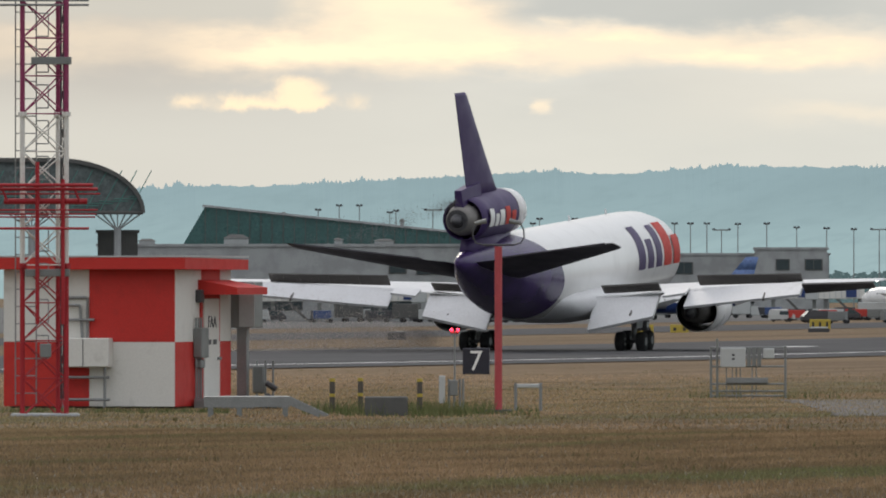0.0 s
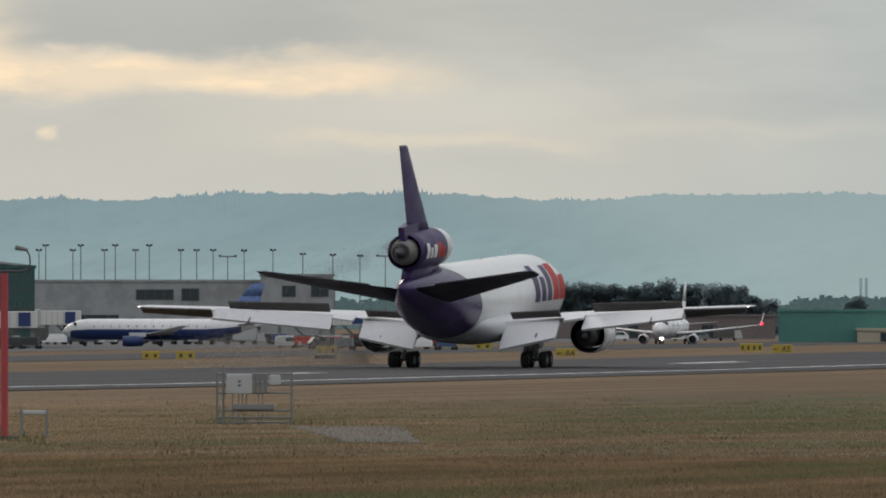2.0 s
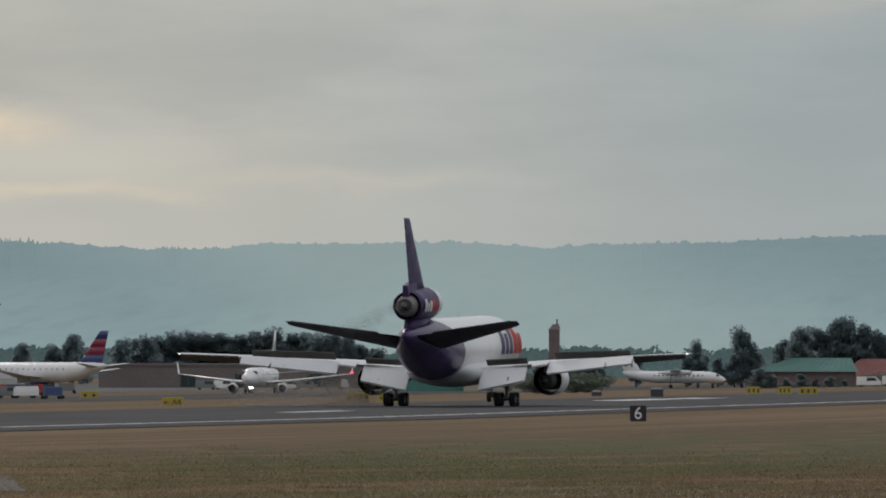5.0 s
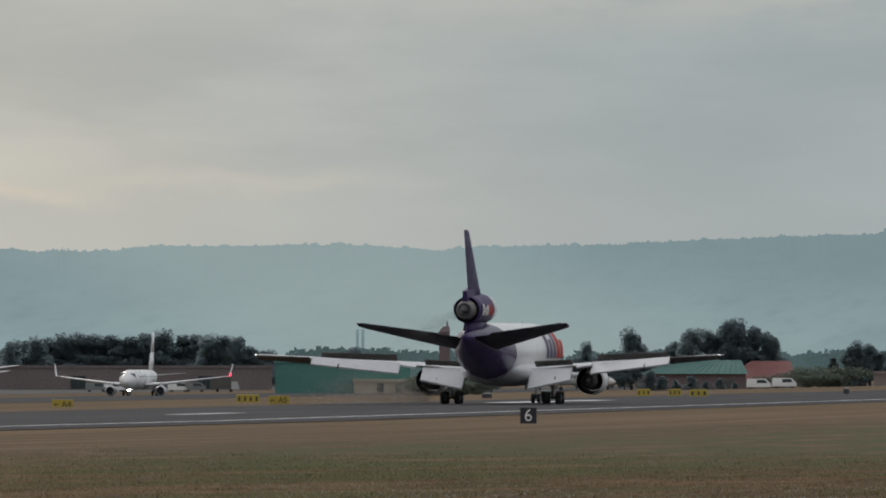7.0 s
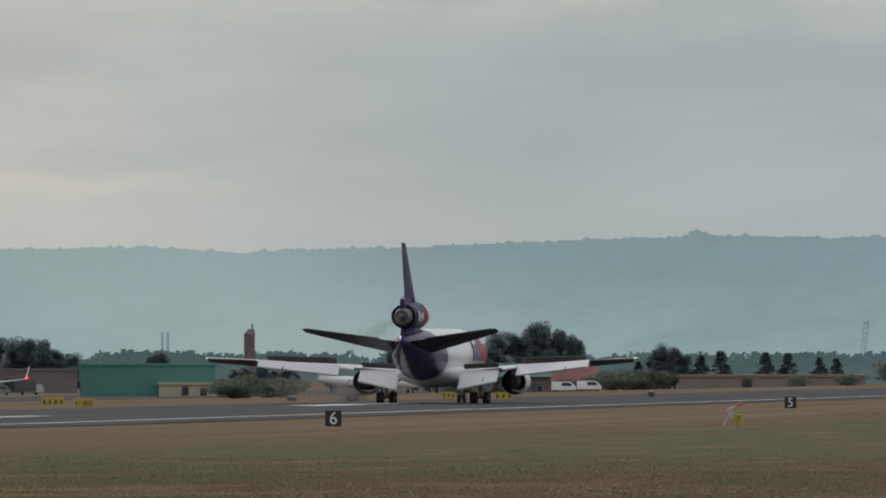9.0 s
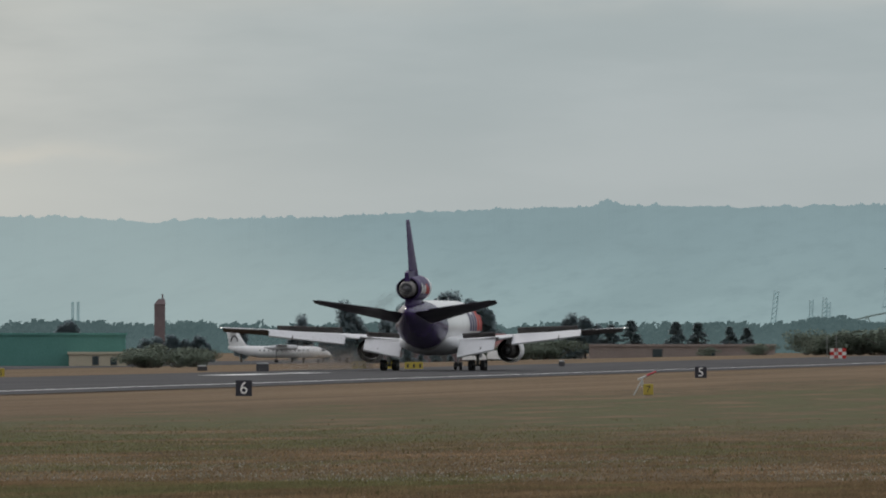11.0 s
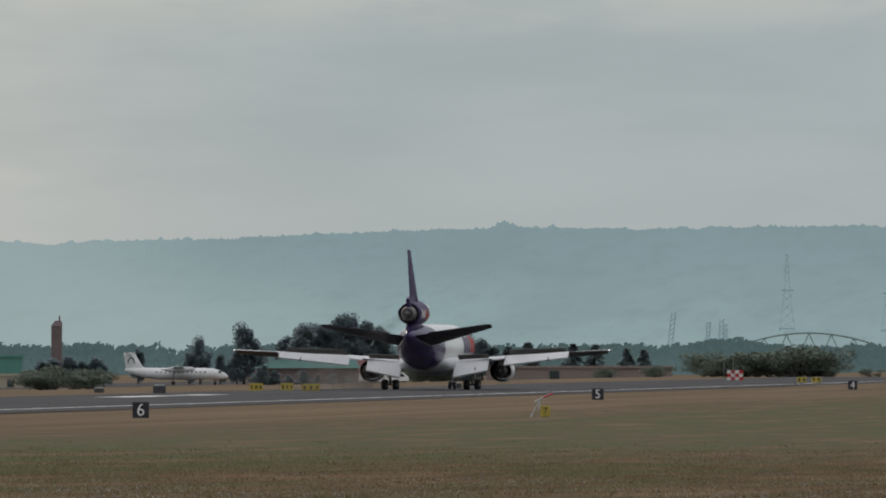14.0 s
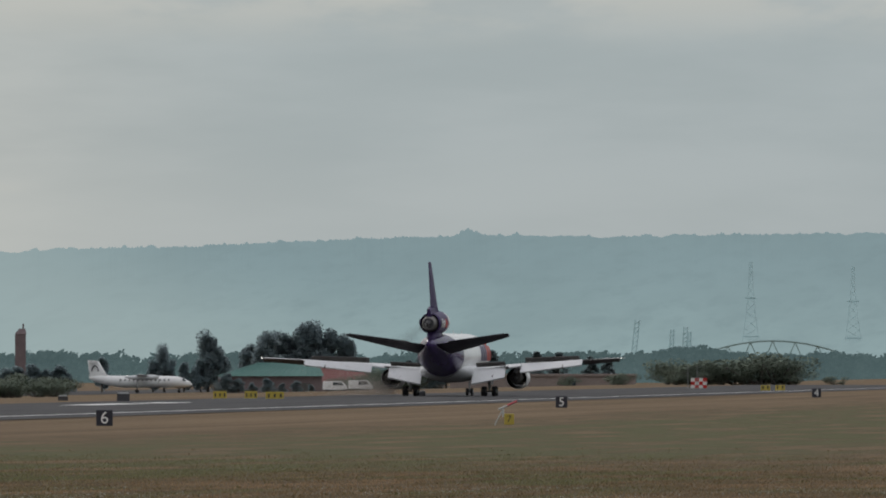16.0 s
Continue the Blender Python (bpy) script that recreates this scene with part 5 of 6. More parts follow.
def terminal():
    facade("terminal_building", "long grey concrete terminal with a dark window band", 16.62, 14.27, 1900, 11.0, 60, CONCRETE,
           ((15.02, 14.93, 6.2, 8.0), (14.87, 14.72, 6.0, 8.2), (14.62, 14.46, 5.0, 9.6), (16.5, 16.3, -0.5, 2.0), (15.9, 15.5, -0.5, 2.0), (15.3, 14.9, -0.5, 1.8)))
    g = facade("glass_corner", "dark green glazed end of the terminal", 14.47, 14.258, 1893, 11.9, 40, GREEN_GLASS)
    for i in range(9):
        bm = B()
        box(bm, -3.5 + i * 0.87, -3.42 + i * 0.87, -0.1, 0.0, 0, 14.3)
        part("mullion", bm, CONCRETE_DARK, g)
    for z in (3.5, 7, 10.5):
        bm = B()
        box(bm, -3.5, 3.5, -0.12, -0.02, z, z + 0.15)
        part("mullion", bm, CONCRETE_DARK, g)
    # the green glazed roof hall behind
    d = 1935
    x, y = polar(15.2, d)
    r = thing("glazed_hall", pose(x, y, ground_z(x, y), 0, 0, 15.2), "green glazed hall with a long sloping ridge", "building")
    k = d * radians(1.0)
    pts = [((15.2 - b) * k, z + 2.6) for b, z in ((16.16, 11.0), (16.03, 18.6), (14.26, 12.3), (14.26, 11.0))]
    bm = B()
    loft(bm, [[(px, 0, pz) for px, pz in pts], [(px, 30, pz) for px, pz in pts]], smooth=False)
    part("glazing", bm, GREEN_GLASS, r)
    for i in range(30):
        u = i / 29
        px = pts[1][0] + (pts[2][0] - pts[1][0]) * u
        pz = pts[1][1] + (pts[2][1] - pts[1][1]) * u
        bm = B()
        box(bm, px - 0.07, px + 0.07, -0.12, 0.0, 13.0, pz)
        part("glazing_bar", bm, CONCRETE_DARK, r)
    bm = B()
    slab(bm, [(pts[1][0] - 0.5, -0.6, pts[1][1] + 0.1), (pts[2][0], -0.6, pts[2][1] + 0.1), (pts[2][0], 30, pts[2][1] + 0.1), (pts[1][0] - 0.5, 30, pts[1][1] + 0.1)], 0.4)
    part("ridge_edge", bm, CONCRETE, r)
    # rooftop plant
    for b, z, w, h in ((15.86, 11.2, 4.5, 1.8), (15.3, 11.2, 1.5, 1.2), (15.05, 11.2, 3.5, 1.0), (16.35, 11.2, 3, 1.0), (15.6, 15.9, 1.2, 1.3), (14.95, 14.6, 0.8, 1.4)):
        px, py = polar(b, 1915 if z < 12 else 1936)
        u = thing("rooftop_unit", pose(px, py, z + 0.3, 0, 0, b), "grey rooftop plant housing on the terminal", "roof plant", "roof plant")
        bm = B()
        loft(bm, [[(-w / 2, 0, 0), (w / 2, 0, 0), (w / 2, 4, 0), (-w / 2, 4, 0)], [(-w / 2, 0, h * 0.6), (w / 2, 0, h * 0.6), (w / 2, 4, h * 0.6), (-w / 2, 4, h * 0.6)]], smooth=False)
        part("housing", bm, CONCRETE, u)
        bm = B()
        loft(bm, [[(-w / 2 - 0.2, -0.2, h * 0.6), (w / 2 + 0.2, -0.2, h * 0.6), (w / 2 + 0.2, 4, h * 0.6), (-w / 2 - 0.2, 4, h * 0.6)], [(-w / 4, 1, h), (w / 4, 1, h), (w / 4, 3, h), (-w / 4, 3, h)]], smooth=False)
        part("cap", bm, CONCRETE_DARK, u)


terminal()
facade("concourse_building", "low grey concrete concourse with dark window blocks", 14.3, 12.61, 2300, 10.4, 50, CONCRETE,
       ((13.70, 13.50, 6.6, 8.6), (13.45, 13.36, 6.4, 8.8), (13.0, 12.93, 6.5, 8.6), (12.86, 12.79, 6.5, 8.6), (12.74, 12.66, 6.5, 8.6), (14.1, 13.8, 0, 3), (13.3, 12.9, 0, 3)))
facade("concourse_building", "pale end block of the concourse with dark windows", 13.02, 12.62, 2280, 11.6, 30, CONCRETE, ((12.9, 12.83, 7.2, 9.4), (12.74, 12.65, 7.2, 9.4)))


def arched_canopy():
    d = 1800
    x, y = polar(17.2, d)
    h = thing("arched_canopy", pose(x, y, ground_z(x, y), 0, 0, 17.2), "great dark arched roof canopy over the terminal road", "canopy")
    k = d * radians(1.0)
    zb, top, right, left = 19.1, 28.2, (17.2 - 16.37) * k, -40.0
    cx = (17.2 - 16.85) * k
    arc = [(cx + (right - cx) * math.sin(a), zb + (top - zb) * math.cos(a)) for a in [math.pi / 2 * i / 12 for i in range(13)]]
    outline = [(left, top)] + arc + [(left, zb)]
    bm = B()
    loft(bm, [[(px, 0.4, pz) for px, pz in outline], [(px, 24, pz) for px, pz in outline]], smooth=False)
    part("glazing", bm, mat("canopy_mesh", (0.11, 0.135, 0.135), 0.6, vary=0.3, scale=0.3, fine=1.5), h, "grey-green meshed soffit")
    for (a, b), (c, e) in zip([(left, top)] + arc, arc):
        bm = B()
        slab(bm, [(a, -0.5, b), (c, -0.5, e), (c, 25, e), (a, 25, b)], 0.7)
        part("roof_rib", bm, CONCRETE_DARK, h)
    bm = B()
    tube(bm, (left, 0, zb), (right, 0, zb), 0.3)
    part("bottom_chord", bm, CONCRETE_DARK, h)
    for i in range(26):
        bm = B()
        px = left + (right - left) * i / 26
        tube(bm, (px, 0.1, zb), (px + 4, 0.1, zb + (top - zb) * 0.8), 0.08, n=6)
        part("truss_bar", bm, GREEN_METAL, h)
        bm = B()
        tube(bm, (px, 0.1, zb + 0.4 * (i % 9)), (min(px + 5, right - 1), 0.1, zb + 0.4 * (i % 9)), 0.07, n=6)
        part("truss_bar", bm, GREEN_METAL, h)
    for px in ((17.2 - 16.51) * k, (17.2 - 16.98) * k):
        bm = B()
        tube(bm, (px, 2, 0), (px, 2, 16.2), 0.7, 0.6)
        col = part("column", bm, CONCRETE, h)
        for i in range(7):
            bm = B()
            tube(bm, (px, 2, 16.0), (px - 4.2 + 1.4 * i, 2, zb), 0.13, n=6)
            part("fan_strut", bm, CONCRETE, col)


arched_canopy()
facade("annex_building", "low grey annex beside the arched canopy", 16.62, 16.40, 1830, 13.2, 20, CONCRETE_DARK)


def jet_bridge(bearing, d, w, turn=0.0):
    x, y = polar(bearing, d)
    j = thing("jet_bridge", pose(x, y, ground_z(x, y) + 0.06, 0, 0, bearing + turn), "white corrugated jet bridge on steel legs", "jet bridge", "jet bridges")
    bm = B()
    box(bm, -w / 2, w / 2, 0, 3, 3.6, 6.6, 0.1)
    tun = part("tunnel", bm, WHITE, j)
    bm = B()
    box(bm, -w / 2 - 2.2, -w / 2 + 0.4, -0.4, 3.4, 3.4, 6.9, 0.15)
    part("cab", bm, LIGHT_GREY, j)
    bm = B()
    box(bm, w * 0.12, w * 0.12 + 2.2, -0.1, -0.02, 3.9, 6.4)
    part("poster", bm, NAVY, tun, "dark blue panel")
    for x in (-w * 0.3, w * 0.4):
        bm = B()
        box(bm, x - 0.4, x + 0.4, 1, 2, 0, 3.6)
        part("leg", bm, GREY, j)
    bm = B()
    slab(bm, [(-w * 0.1, -0.5, 3.6), (-w * 0.1 + 3.5, -0.5, 0.2), (-w * 0.1 + 4.2, -0.5, 0.2), (-w * 0.1 + 0.7, -0.5, 3.6)], 1.0)
    part("stair", bm, CONCRETE_DARK, j)
    for k in range(int(w / 1.2)):
        bm = B()
        box(bm, -w / 2 + 0.4 + k * 1.2, -w / 2 + 0.55 + k * 1.2, -0.06, -0.004, 3.7, 6.5)
        part("rib", bm, LIGHT_GREY, tun)


for b, d, w in ((16.05, 1880, 12), (15.55, 1880, 12), (14.98, 1880, 10), (14.68, 1870, 10), (14.38, 1870, 9), (14.12, 2200, 9), (12.82, 2150, 12), (12.55, 2150, 10), (13.2, 2200, 9)):
    jet_bridge(b, d, w)


def mast(bearing, d, top, double=False):
    x, y = polar(bearing, d)
    g = ground_z(x, y)
    m = thing("apron_mast", pose(x, y, g, 0, 0, bearing), "slim grey apron floodlight mast", "lamp post", "apron masts")
    bm = B()
    tube(bm, (0, 0, -0.5), (0, 0, top - g), 0.16, 0.10, 8)
    part("post", bm, GREY, m)
    bm = B()
    wide = 1.8 if double else 0.45
    box(bm, -wide, wide, -0.2, 0.2, top - g - 0.2, top - g + 0.1)
    head = part("head", bm, GREY, m)
    for s in (-1, 1):
        bm = B()
        box(bm, s * wide - 0.3, s * wide + 0.3, -0.4, 0.3, top - g - 0.15, top - g + 0.3)
        part("floodlight", bm, DARK, head)


for b, top, dbl in MASTS:
    mast(b, 2420, top, dbl)


def vehicle(kind, m, paint):
    if kind == "van":
        v = thing("service_van", m, "small white airport service van", "van", "service vehicles")
        bm = B()
        loft(bm, [[(-2.4, -0.95, 0.45), (2.4, -0.95, 0.45), (2.4, 0.95, 0.45), (-2.4, 0.95, 0.45)], [(-2.4, -0.95, 1.2), (2.4, -0.95, 1.1), (2.4, 0.95, 1.1), (-2.4, 0.95, 1.2)], [(-2.3, -0.85, 2.1), (1.3, -0.85, 2.1), (1.3, 0.85, 2.1), (-2.3, 0.85, 2.1)]], smooth=False)
        part("body", bm, paint, v)
        bm = B()
        slab(bm, [(-0.4, -0.93, 1.25), (1.7, -0.93, 1.25), (1.2, -0.88, 1.9), (-0.4, -0.88, 1.9)], 0.06)
        part("side_glass", bm, GLASS, v)
    elif kind == "cart":
        v = thing("baggage_cart", m, "covered airport baggage cart", "cart", "service vehicles")
        bm = B()
        box(bm, -1.6, 1.6, -0.8, 0.8, 0.5, 0.7)
        part("deck", bm, GREY, v)
        bm = B()
        box(bm, -1.55, 1.55, -0.75, 0.75, 0.7, 2.1, 0.06)
        part("cover", bm, paint, v)
    else:
        v = thing("service_truck", m, "airport service truck with a raised box body", "truck", "service vehicles")
        bm = B()
        box(bm, -3.2, 1.5, -1.15, 1.15, 0.8, 3.3, 0.08)
        part("box_body", bm, paint, v)
        bm = B()
        loft(bm, [[(1.6, -1.1, 0.6), (3.4, -1.1, 0.6), (3.4, 1.1, 0.6), (1.6, 1.1, 0.6)], [(1.6, -1.1, 2.3), (2.9, -1.1, 2.3), (2.9, 1.1, 2.3), (1.6, 1.1, 2.3)]], smooth=False)
        part("cab", bm, LIGHT_GREY, v)
    for x in (-1.5, 1.5):
        for y in (-0.8, 0.8):
            bm = B()
            wheel_mesh(bm, 0, 0, 0.36, 0.28)
            bmesh.ops.rotate(bm, verts=bm.verts, cent=(0, 0, 0.36), matrix=Matrix.Rotation(math.pi / 2, 3, "Z"))
            bmesh.ops.translate(bm, verts=bm.verts, vec=(x, y, 0))
            part("wheel", bm, RUBBER, v)
    return v


RED_TUG = mat("red_equipment_paint", (0.45, 0.04, 0.03), 0.5)
BLUE_TUG = mat("blue_equipment_paint", (0.05, 0.09, 0.22), 0.5)
rng = random.Random(7)
CARS = {}
for i in range(74):
    b = 16.2 - (16.2 - 11.9) * (i + 0.8 * rng.random()) / 56 if i < 56 else 12.9 - 0.9 * (i - 56 + rng.random()) / 18
    d = rng.choice((1790, 1830, 1870, 1905, 2060))
    if i >= 56:
        d = 1940
    if 12.9 < b < 14.25 and d < 2000:
        d = 2060
    kind, paint = rng.choice((("van", PAINT_WHITE), ("cart", BLUE_TUG), ("cart", GREY), ("cart", DARK), ("truck", LIGHT_GREY), ("truck", CONCRETE_DARK), ("van", GREY), ("cart", DARK), ("van", BLUE_TUG)) if b > 12.9 else (("van", PAINT_WHITE), ("cart", RED_TUG), ("cart", GREY), ("van", LIGHT_GREY), ("cart", DARK), ("cart", BLUE_TUG), ("van", GREY), ("van", DARK)))
    x, y = polar(b, d)
    m = pose(x, y, ground_z(x, y) + 0.06, 0, 0, b + rng.uniform(-25, 25) + rng.choice((0, 180)))
    key = (kind, paint.name)
    if key in CARS:
        copy_thing(CARS[key], m)
    else:
        CARS[key] = vehicle(kind, m, paint)
# dark ground equipment parked under the jet bridges
DARK_KINDS = [v for (kind, paint), v in sorted(CARS.items(), key=lambda item: item[0]) if "dark" in paint]
for i, b in enumerate((16.0, 15.82, 15.66, 15.4, 15.22, 15.08, 14.99, 14.9, 14.83, 14.74, 14.66, 14.6, 14.5, 14.43, 14.36, 14.28)):
    d = 1864 - 9 * (i % 4)
    x, y = polar(b, d)
    copy_thing(DARK_KINDS[i % len(DARK_KINDS)], pose(x, y, ground_z(x, y) + 0.06, 0, 0, b + (i * 37) % 50 - 25))
for b, d in ((7.53, 2030), (7.39, 2030)):
    copy_thing(CARS[("van", "aircraft_white")], at(b, d))

h = facade("green_hangar", "long low green metal hangar", 10.18, 9.44, 2200, 3.9, 30, GREEN_METAL)
for i in range(20):
    bm = B()
    box(bm, -14 + i * 1.45, -13.9 + i * 1.45, -0.08, -0.002, 0, 6.3)
    part("sheet_rib", bm, GREEN_METAL, h)
facade("brown_shed", "long low dull brown shed before the trees", 11.75, 10.2, 2440, 2.6, 12, mat("dull_brown_wall", (0.19, 0.155, 0.15), 0.85, vary=0.15, scale=0.1, fine=2), ((11.3, 11.22, -2.2, 0.6), (11.0, 10.95, -2.2, 0.6), (10.6, 10.52, -2.2, 0.6)))
for b, key in ((10.46, ("truck", "dark_concrete")), (10.62, ("van", "grey_enamel")), (10.71, ("van", "aircraft_white")), (11.06, ("van", "aircraft_white")), (11.16, ("van", "grey_enamel"))):
    copy_thing(CARS[key], at(b, 2300))
for b in (12.36, 12.30, 12.24):
    copy_thing(CARS[("truck", "light_grey_enamel")], at(b, 1990))
facade("tan_annex", "small tan block annex with a dark door", 9.75, 9.43, 2190, -0.1, 10, mat("cream_wall", (0.45, 0.40, 0.30), 0.8), ((9.62, 9.59, -2.2, -0.6), (9.52, 9.49, -2.2, -0.9)))
facade("block_wall_building", "long low tan block building", 6.9, 5.88, 2220, 1.5, 14, TAN_WALL, ((6.55, 6.5, -1.0, 0.9), (6.25, 6.21, -0.8, 0.8)))


def brick_tower():
    x, y = polar(9.253, 2600)
    g = ground_z(x, y)
    t = thing("brick_tower", pose(x, y, g, 0, 0, 9.25), "slim brown brick tower with a pointed cap", "tower")
    bm = B()
    box(bm, -1.35, 1.35, -1.3, 1.3, -0.5, 14.0)
    part("shaft", bm, RUST, t)
    bm = B()
    loft(bm, [[(-1.5, -1.5, 14.0), (1.5, -1.5, 14.0), (1.5, 1.5, 14.0), (-1.5, 1.5, 14.0)], [(-0.3, -0.6, 15.4), (1.2, -0.6, 15.4), (1.2, 0.6, 15.4), (-0.3, 0.6, 15.4)]], smooth=False)
    part("cap", bm, RUST, t)
    bm = B()
    box(bm, 0.5, 0.9, -0.2, 0.2, 15.4, 16.6)
    part("finial", bm, RUST, t)


brick_tower()


ROOF_GREEN = mat("dull_green_roof", (0.065, 0.165, 0.145), 0.85, vary=0.12, scale=0.2, fine=3)
RED_ROOF = mat("faded_red_roof", (0.20, 0.075, 0.068), 0.8, vary=0.12, scale=0.2, fine=3)


def roofed_hall(b0, b1, d, eave, ridge, wall, roof, label):
    mid = (b0 + b1) / 2
    x, y = polar(mid, d)
    g = ground_z(x, y)
    h = thing("roofed_hall", pose(x, y, g, 0, 0, mid), label, "building")
    w = (b0 - b1) * d * radians(1.0)
    e, r = eave - g, ridge - g
    bm = B()
    box(bm, -w / 2, w / 2, 0, 24, -1, e)
    part("wall", bm, wall, h)
    bm = B()
    loft(bm, [[(-w / 2 - 0.5, -1, e), (w / 2 + 0.5, -1, e), (w / 2 + 0.5, 25, e), (-w / 2 - 0.5, 25, e)], [(-w / 2 + w * 0.38, 11, r), (w / 2 - 1.0, 11, r), (w / 2 - 1.0, 13, r), (-w / 2 + w * 0.38, 13, r)]], smooth=False)
    roof_part = part("roof", bm, roof, h)
    for i in range(16):
        u = (i + 0.5) / 16
        bm = B()
        xa, xb = -w / 2 + w * u, (-w / 2 + w * 0.38) * (1 - u) + (w / 2 - 1) * u
        tube(bm, (xa, -1, e + 0.05), (xb, 11, r + 0.05), 0.06, n=4)
        part("standing_seam", bm, roof, roof_part)
    for i in range(3):
        bm = B()
        cx = -w / 2 + w * (i + 0.5) / 3
        box(bm, cx - 1.2, cx + 1.2, -0.06, 0.02, 0.0, 2.4)
        part("door", bm, CONCRETE_DARK, h)


roofed_hall(8.17, 7.60, 2300, 1.4, 4.4, RUST, ROOF_GREEN, "hall with a green standing-seam metal roof")
roofed_hall(7.72, 7.33, 2330, 0.0, 4.2, RUST, RED_ROOF, "hall with a rust red roof")


def checker_hut():
    m = at(5.535, 1810, lift=0.0)
    h = thing("checkered_hut", m, "small red and white chequered hut among bushes", "building")
    for i in range(4):
        for k in range(3):
            bm = B()
            box(bm, -1.4 + i * 0.7, -0.7 + i * 0.7, 0, 2.4, k * 0.6, k * 0.6 + 0.6)
            part("panel", bm, RED if (i + k) % 2 else WHITE, h)
    for x in (-1.9, -0.3):
        bm = B()
        tube(bm, (x, -0.4, 0), (x, -0.4, 4.0), 0.06)
        part("rod", bm, STEEL, h)


checker_hut()

# ---- trees ----


def leaf_cloud(verts, faces, centre, radius, count, size, rng, squash=0.8):
    for _ in range(count):
        while True:
            v = Vector((rng.uniform(-1, 1), rng.uniform(-1, 1), rng.uniform(-1, 1)))
            if 0.15 < v.length < 1:
                break
        c = Vector(centre) + Vector((v.x * radius, v.y * radius, v.z * radius * squash))
        n = Vector((rng.gauss(0, 1), rng.gauss(0, 1), rng.gauss(0, 1))).normalized()
        if n.dot(v) < 0:
            n = -n
        a = n.orthogonal().normalized() * size * rng.uniform(0.6, 1.4)
        b = n.cross(a) * rng.uniform(0.5, 0.9)
        i = len(verts)
        verts.extend([c - a, c - b, c + a, c + b])
        faces.append((i, i + 1, i + 2, i + 3))


def make_tree(kind, height, seed):
    rng = random.Random(seed)
    tree = thing(kind, Matrix(), {"broad_tree": "dark green broad-leaved tree with an uneven crown", "fir_tree": "dark green conical fir tree", "bush": "dense grey-green bush beside the runway"}[kind], "tree" if kind != "bush" else "bush", kind.replace("_", " ") + "s")
    verts, faces = [], []
    bm = B()
    if kind == "fir_tree":
        tube(bm, (0, 0, -0.5), (0, 0, height * 0.97), 0.3, 0.04)
        for k in range(15):
            u = k / 15
            z, r = height * (0.1 + 0.88 * u), height * 0.40 * (1 - u) + 0.15
            for j in range(6):
                a = rng.uniform(0, 6.28)
                q = (math.cos(a) * r, math.sin(a) * r, z - r * 0.25)
                tube(bm, (0, 0, z), q, 0.05, 0.015, 4)
                for w in (0.45, 0.75, 1.0):
                    leaf_cloud(verts, faces, (q[0] * w, q[1] * w, z + (q[2] - z) * w), 0.05 * height + 0.15, 20, 0.22, rng, 0.5)
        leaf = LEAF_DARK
    elif kind == "bush":
        for k in range(9):
            a, r = rng.uniform(0, 6.28), rng.uniform(0.1, 0.9) * height * 0.8
            z = height * rng.uniform(0.25, 0.75)
            tube(bm, (0, 0, -0.2), (math.cos(a) * r, math.sin(a) * r, z), 0.08, 0.03, 5)
            leaf_cloud(verts, faces, (math.cos(a) * r, math.sin(a) * r, z), height * 0.32, 260, 0.11, rng)
        leaf = LEAF_BUSH
    else:
        tube(bm, (0, 0, -0.5), (0.2, 0, height * 0.55), height * 0.035, height * 0.018)
        for k in range(24):
            a = rng.uniform(0, 6.28)
            u = (k + 0.5) / 24
            r = height * rng.uniform(0.06, 0.30) * (1.12 - 0.85 * u ** 1.5)
            z = height * (0.14 + 0.76 * u)
            q = (math.cos(a) * r, math.sin(a) * r, z)
            tube(bm, (0.1, 0, height * (0.12 + 0.4 * u)), q, height * 0.010, height * 0.004, 5)
            leaf_cloud(verts, faces, q, height * rng.uniform(0.09, 0.17), 380, height * 0.015, rng)
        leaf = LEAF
    part("trunk", bm, BARK, tree)
    me = bpy.data.meshes.new("crown")
    me.from_pydata([tuple(v) for v in verts], [], faces)
    me.materials.append(leaf)
    hub = Vector((0, 0, height * 0.4))
    me.normals_split_custom_set_from_vertices([tuple(((v - hub).normalized() * 0.45 + Vector((rng.gauss(0, 0.12), rng.gauss(0, 0.12), 0.8))).normalized()) for v in verts])
    crown = new("crown", me)
    crown.parent = tree
    return tree


TREE_KINDS = {}


def plant(kind, bearing, d, top, width=1.0):
    """top: the height of the crown's top above the eye's zero level."""
    x, y = polar(bearing, d)
    g = ground_z(x, y)
    seed = rng.randrange(5)
    h = top - g
    m = pose(x, y, g, 0, 0, rng.uniform(0, 360))
    if (kind, seed) not in TREE_KINDS:
        TREE_KINDS[(kind, seed)] = (make_tree(kind, 10.0 if kind != "bush" else 4.0, 11 + seed), 10.0 if kind != "bush" else 4.0)
        ob, base = TREE_KINDS[(kind, seed)]
        ob.matrix_basis = m
    else:
        src, base = TREE_KINDS[(kind, seed)]
        ob = copy_thing(src, m)
    k = h / base * rng.uniform(0.95, 1.03)
    ob.scale = (k * width, k * width, k)


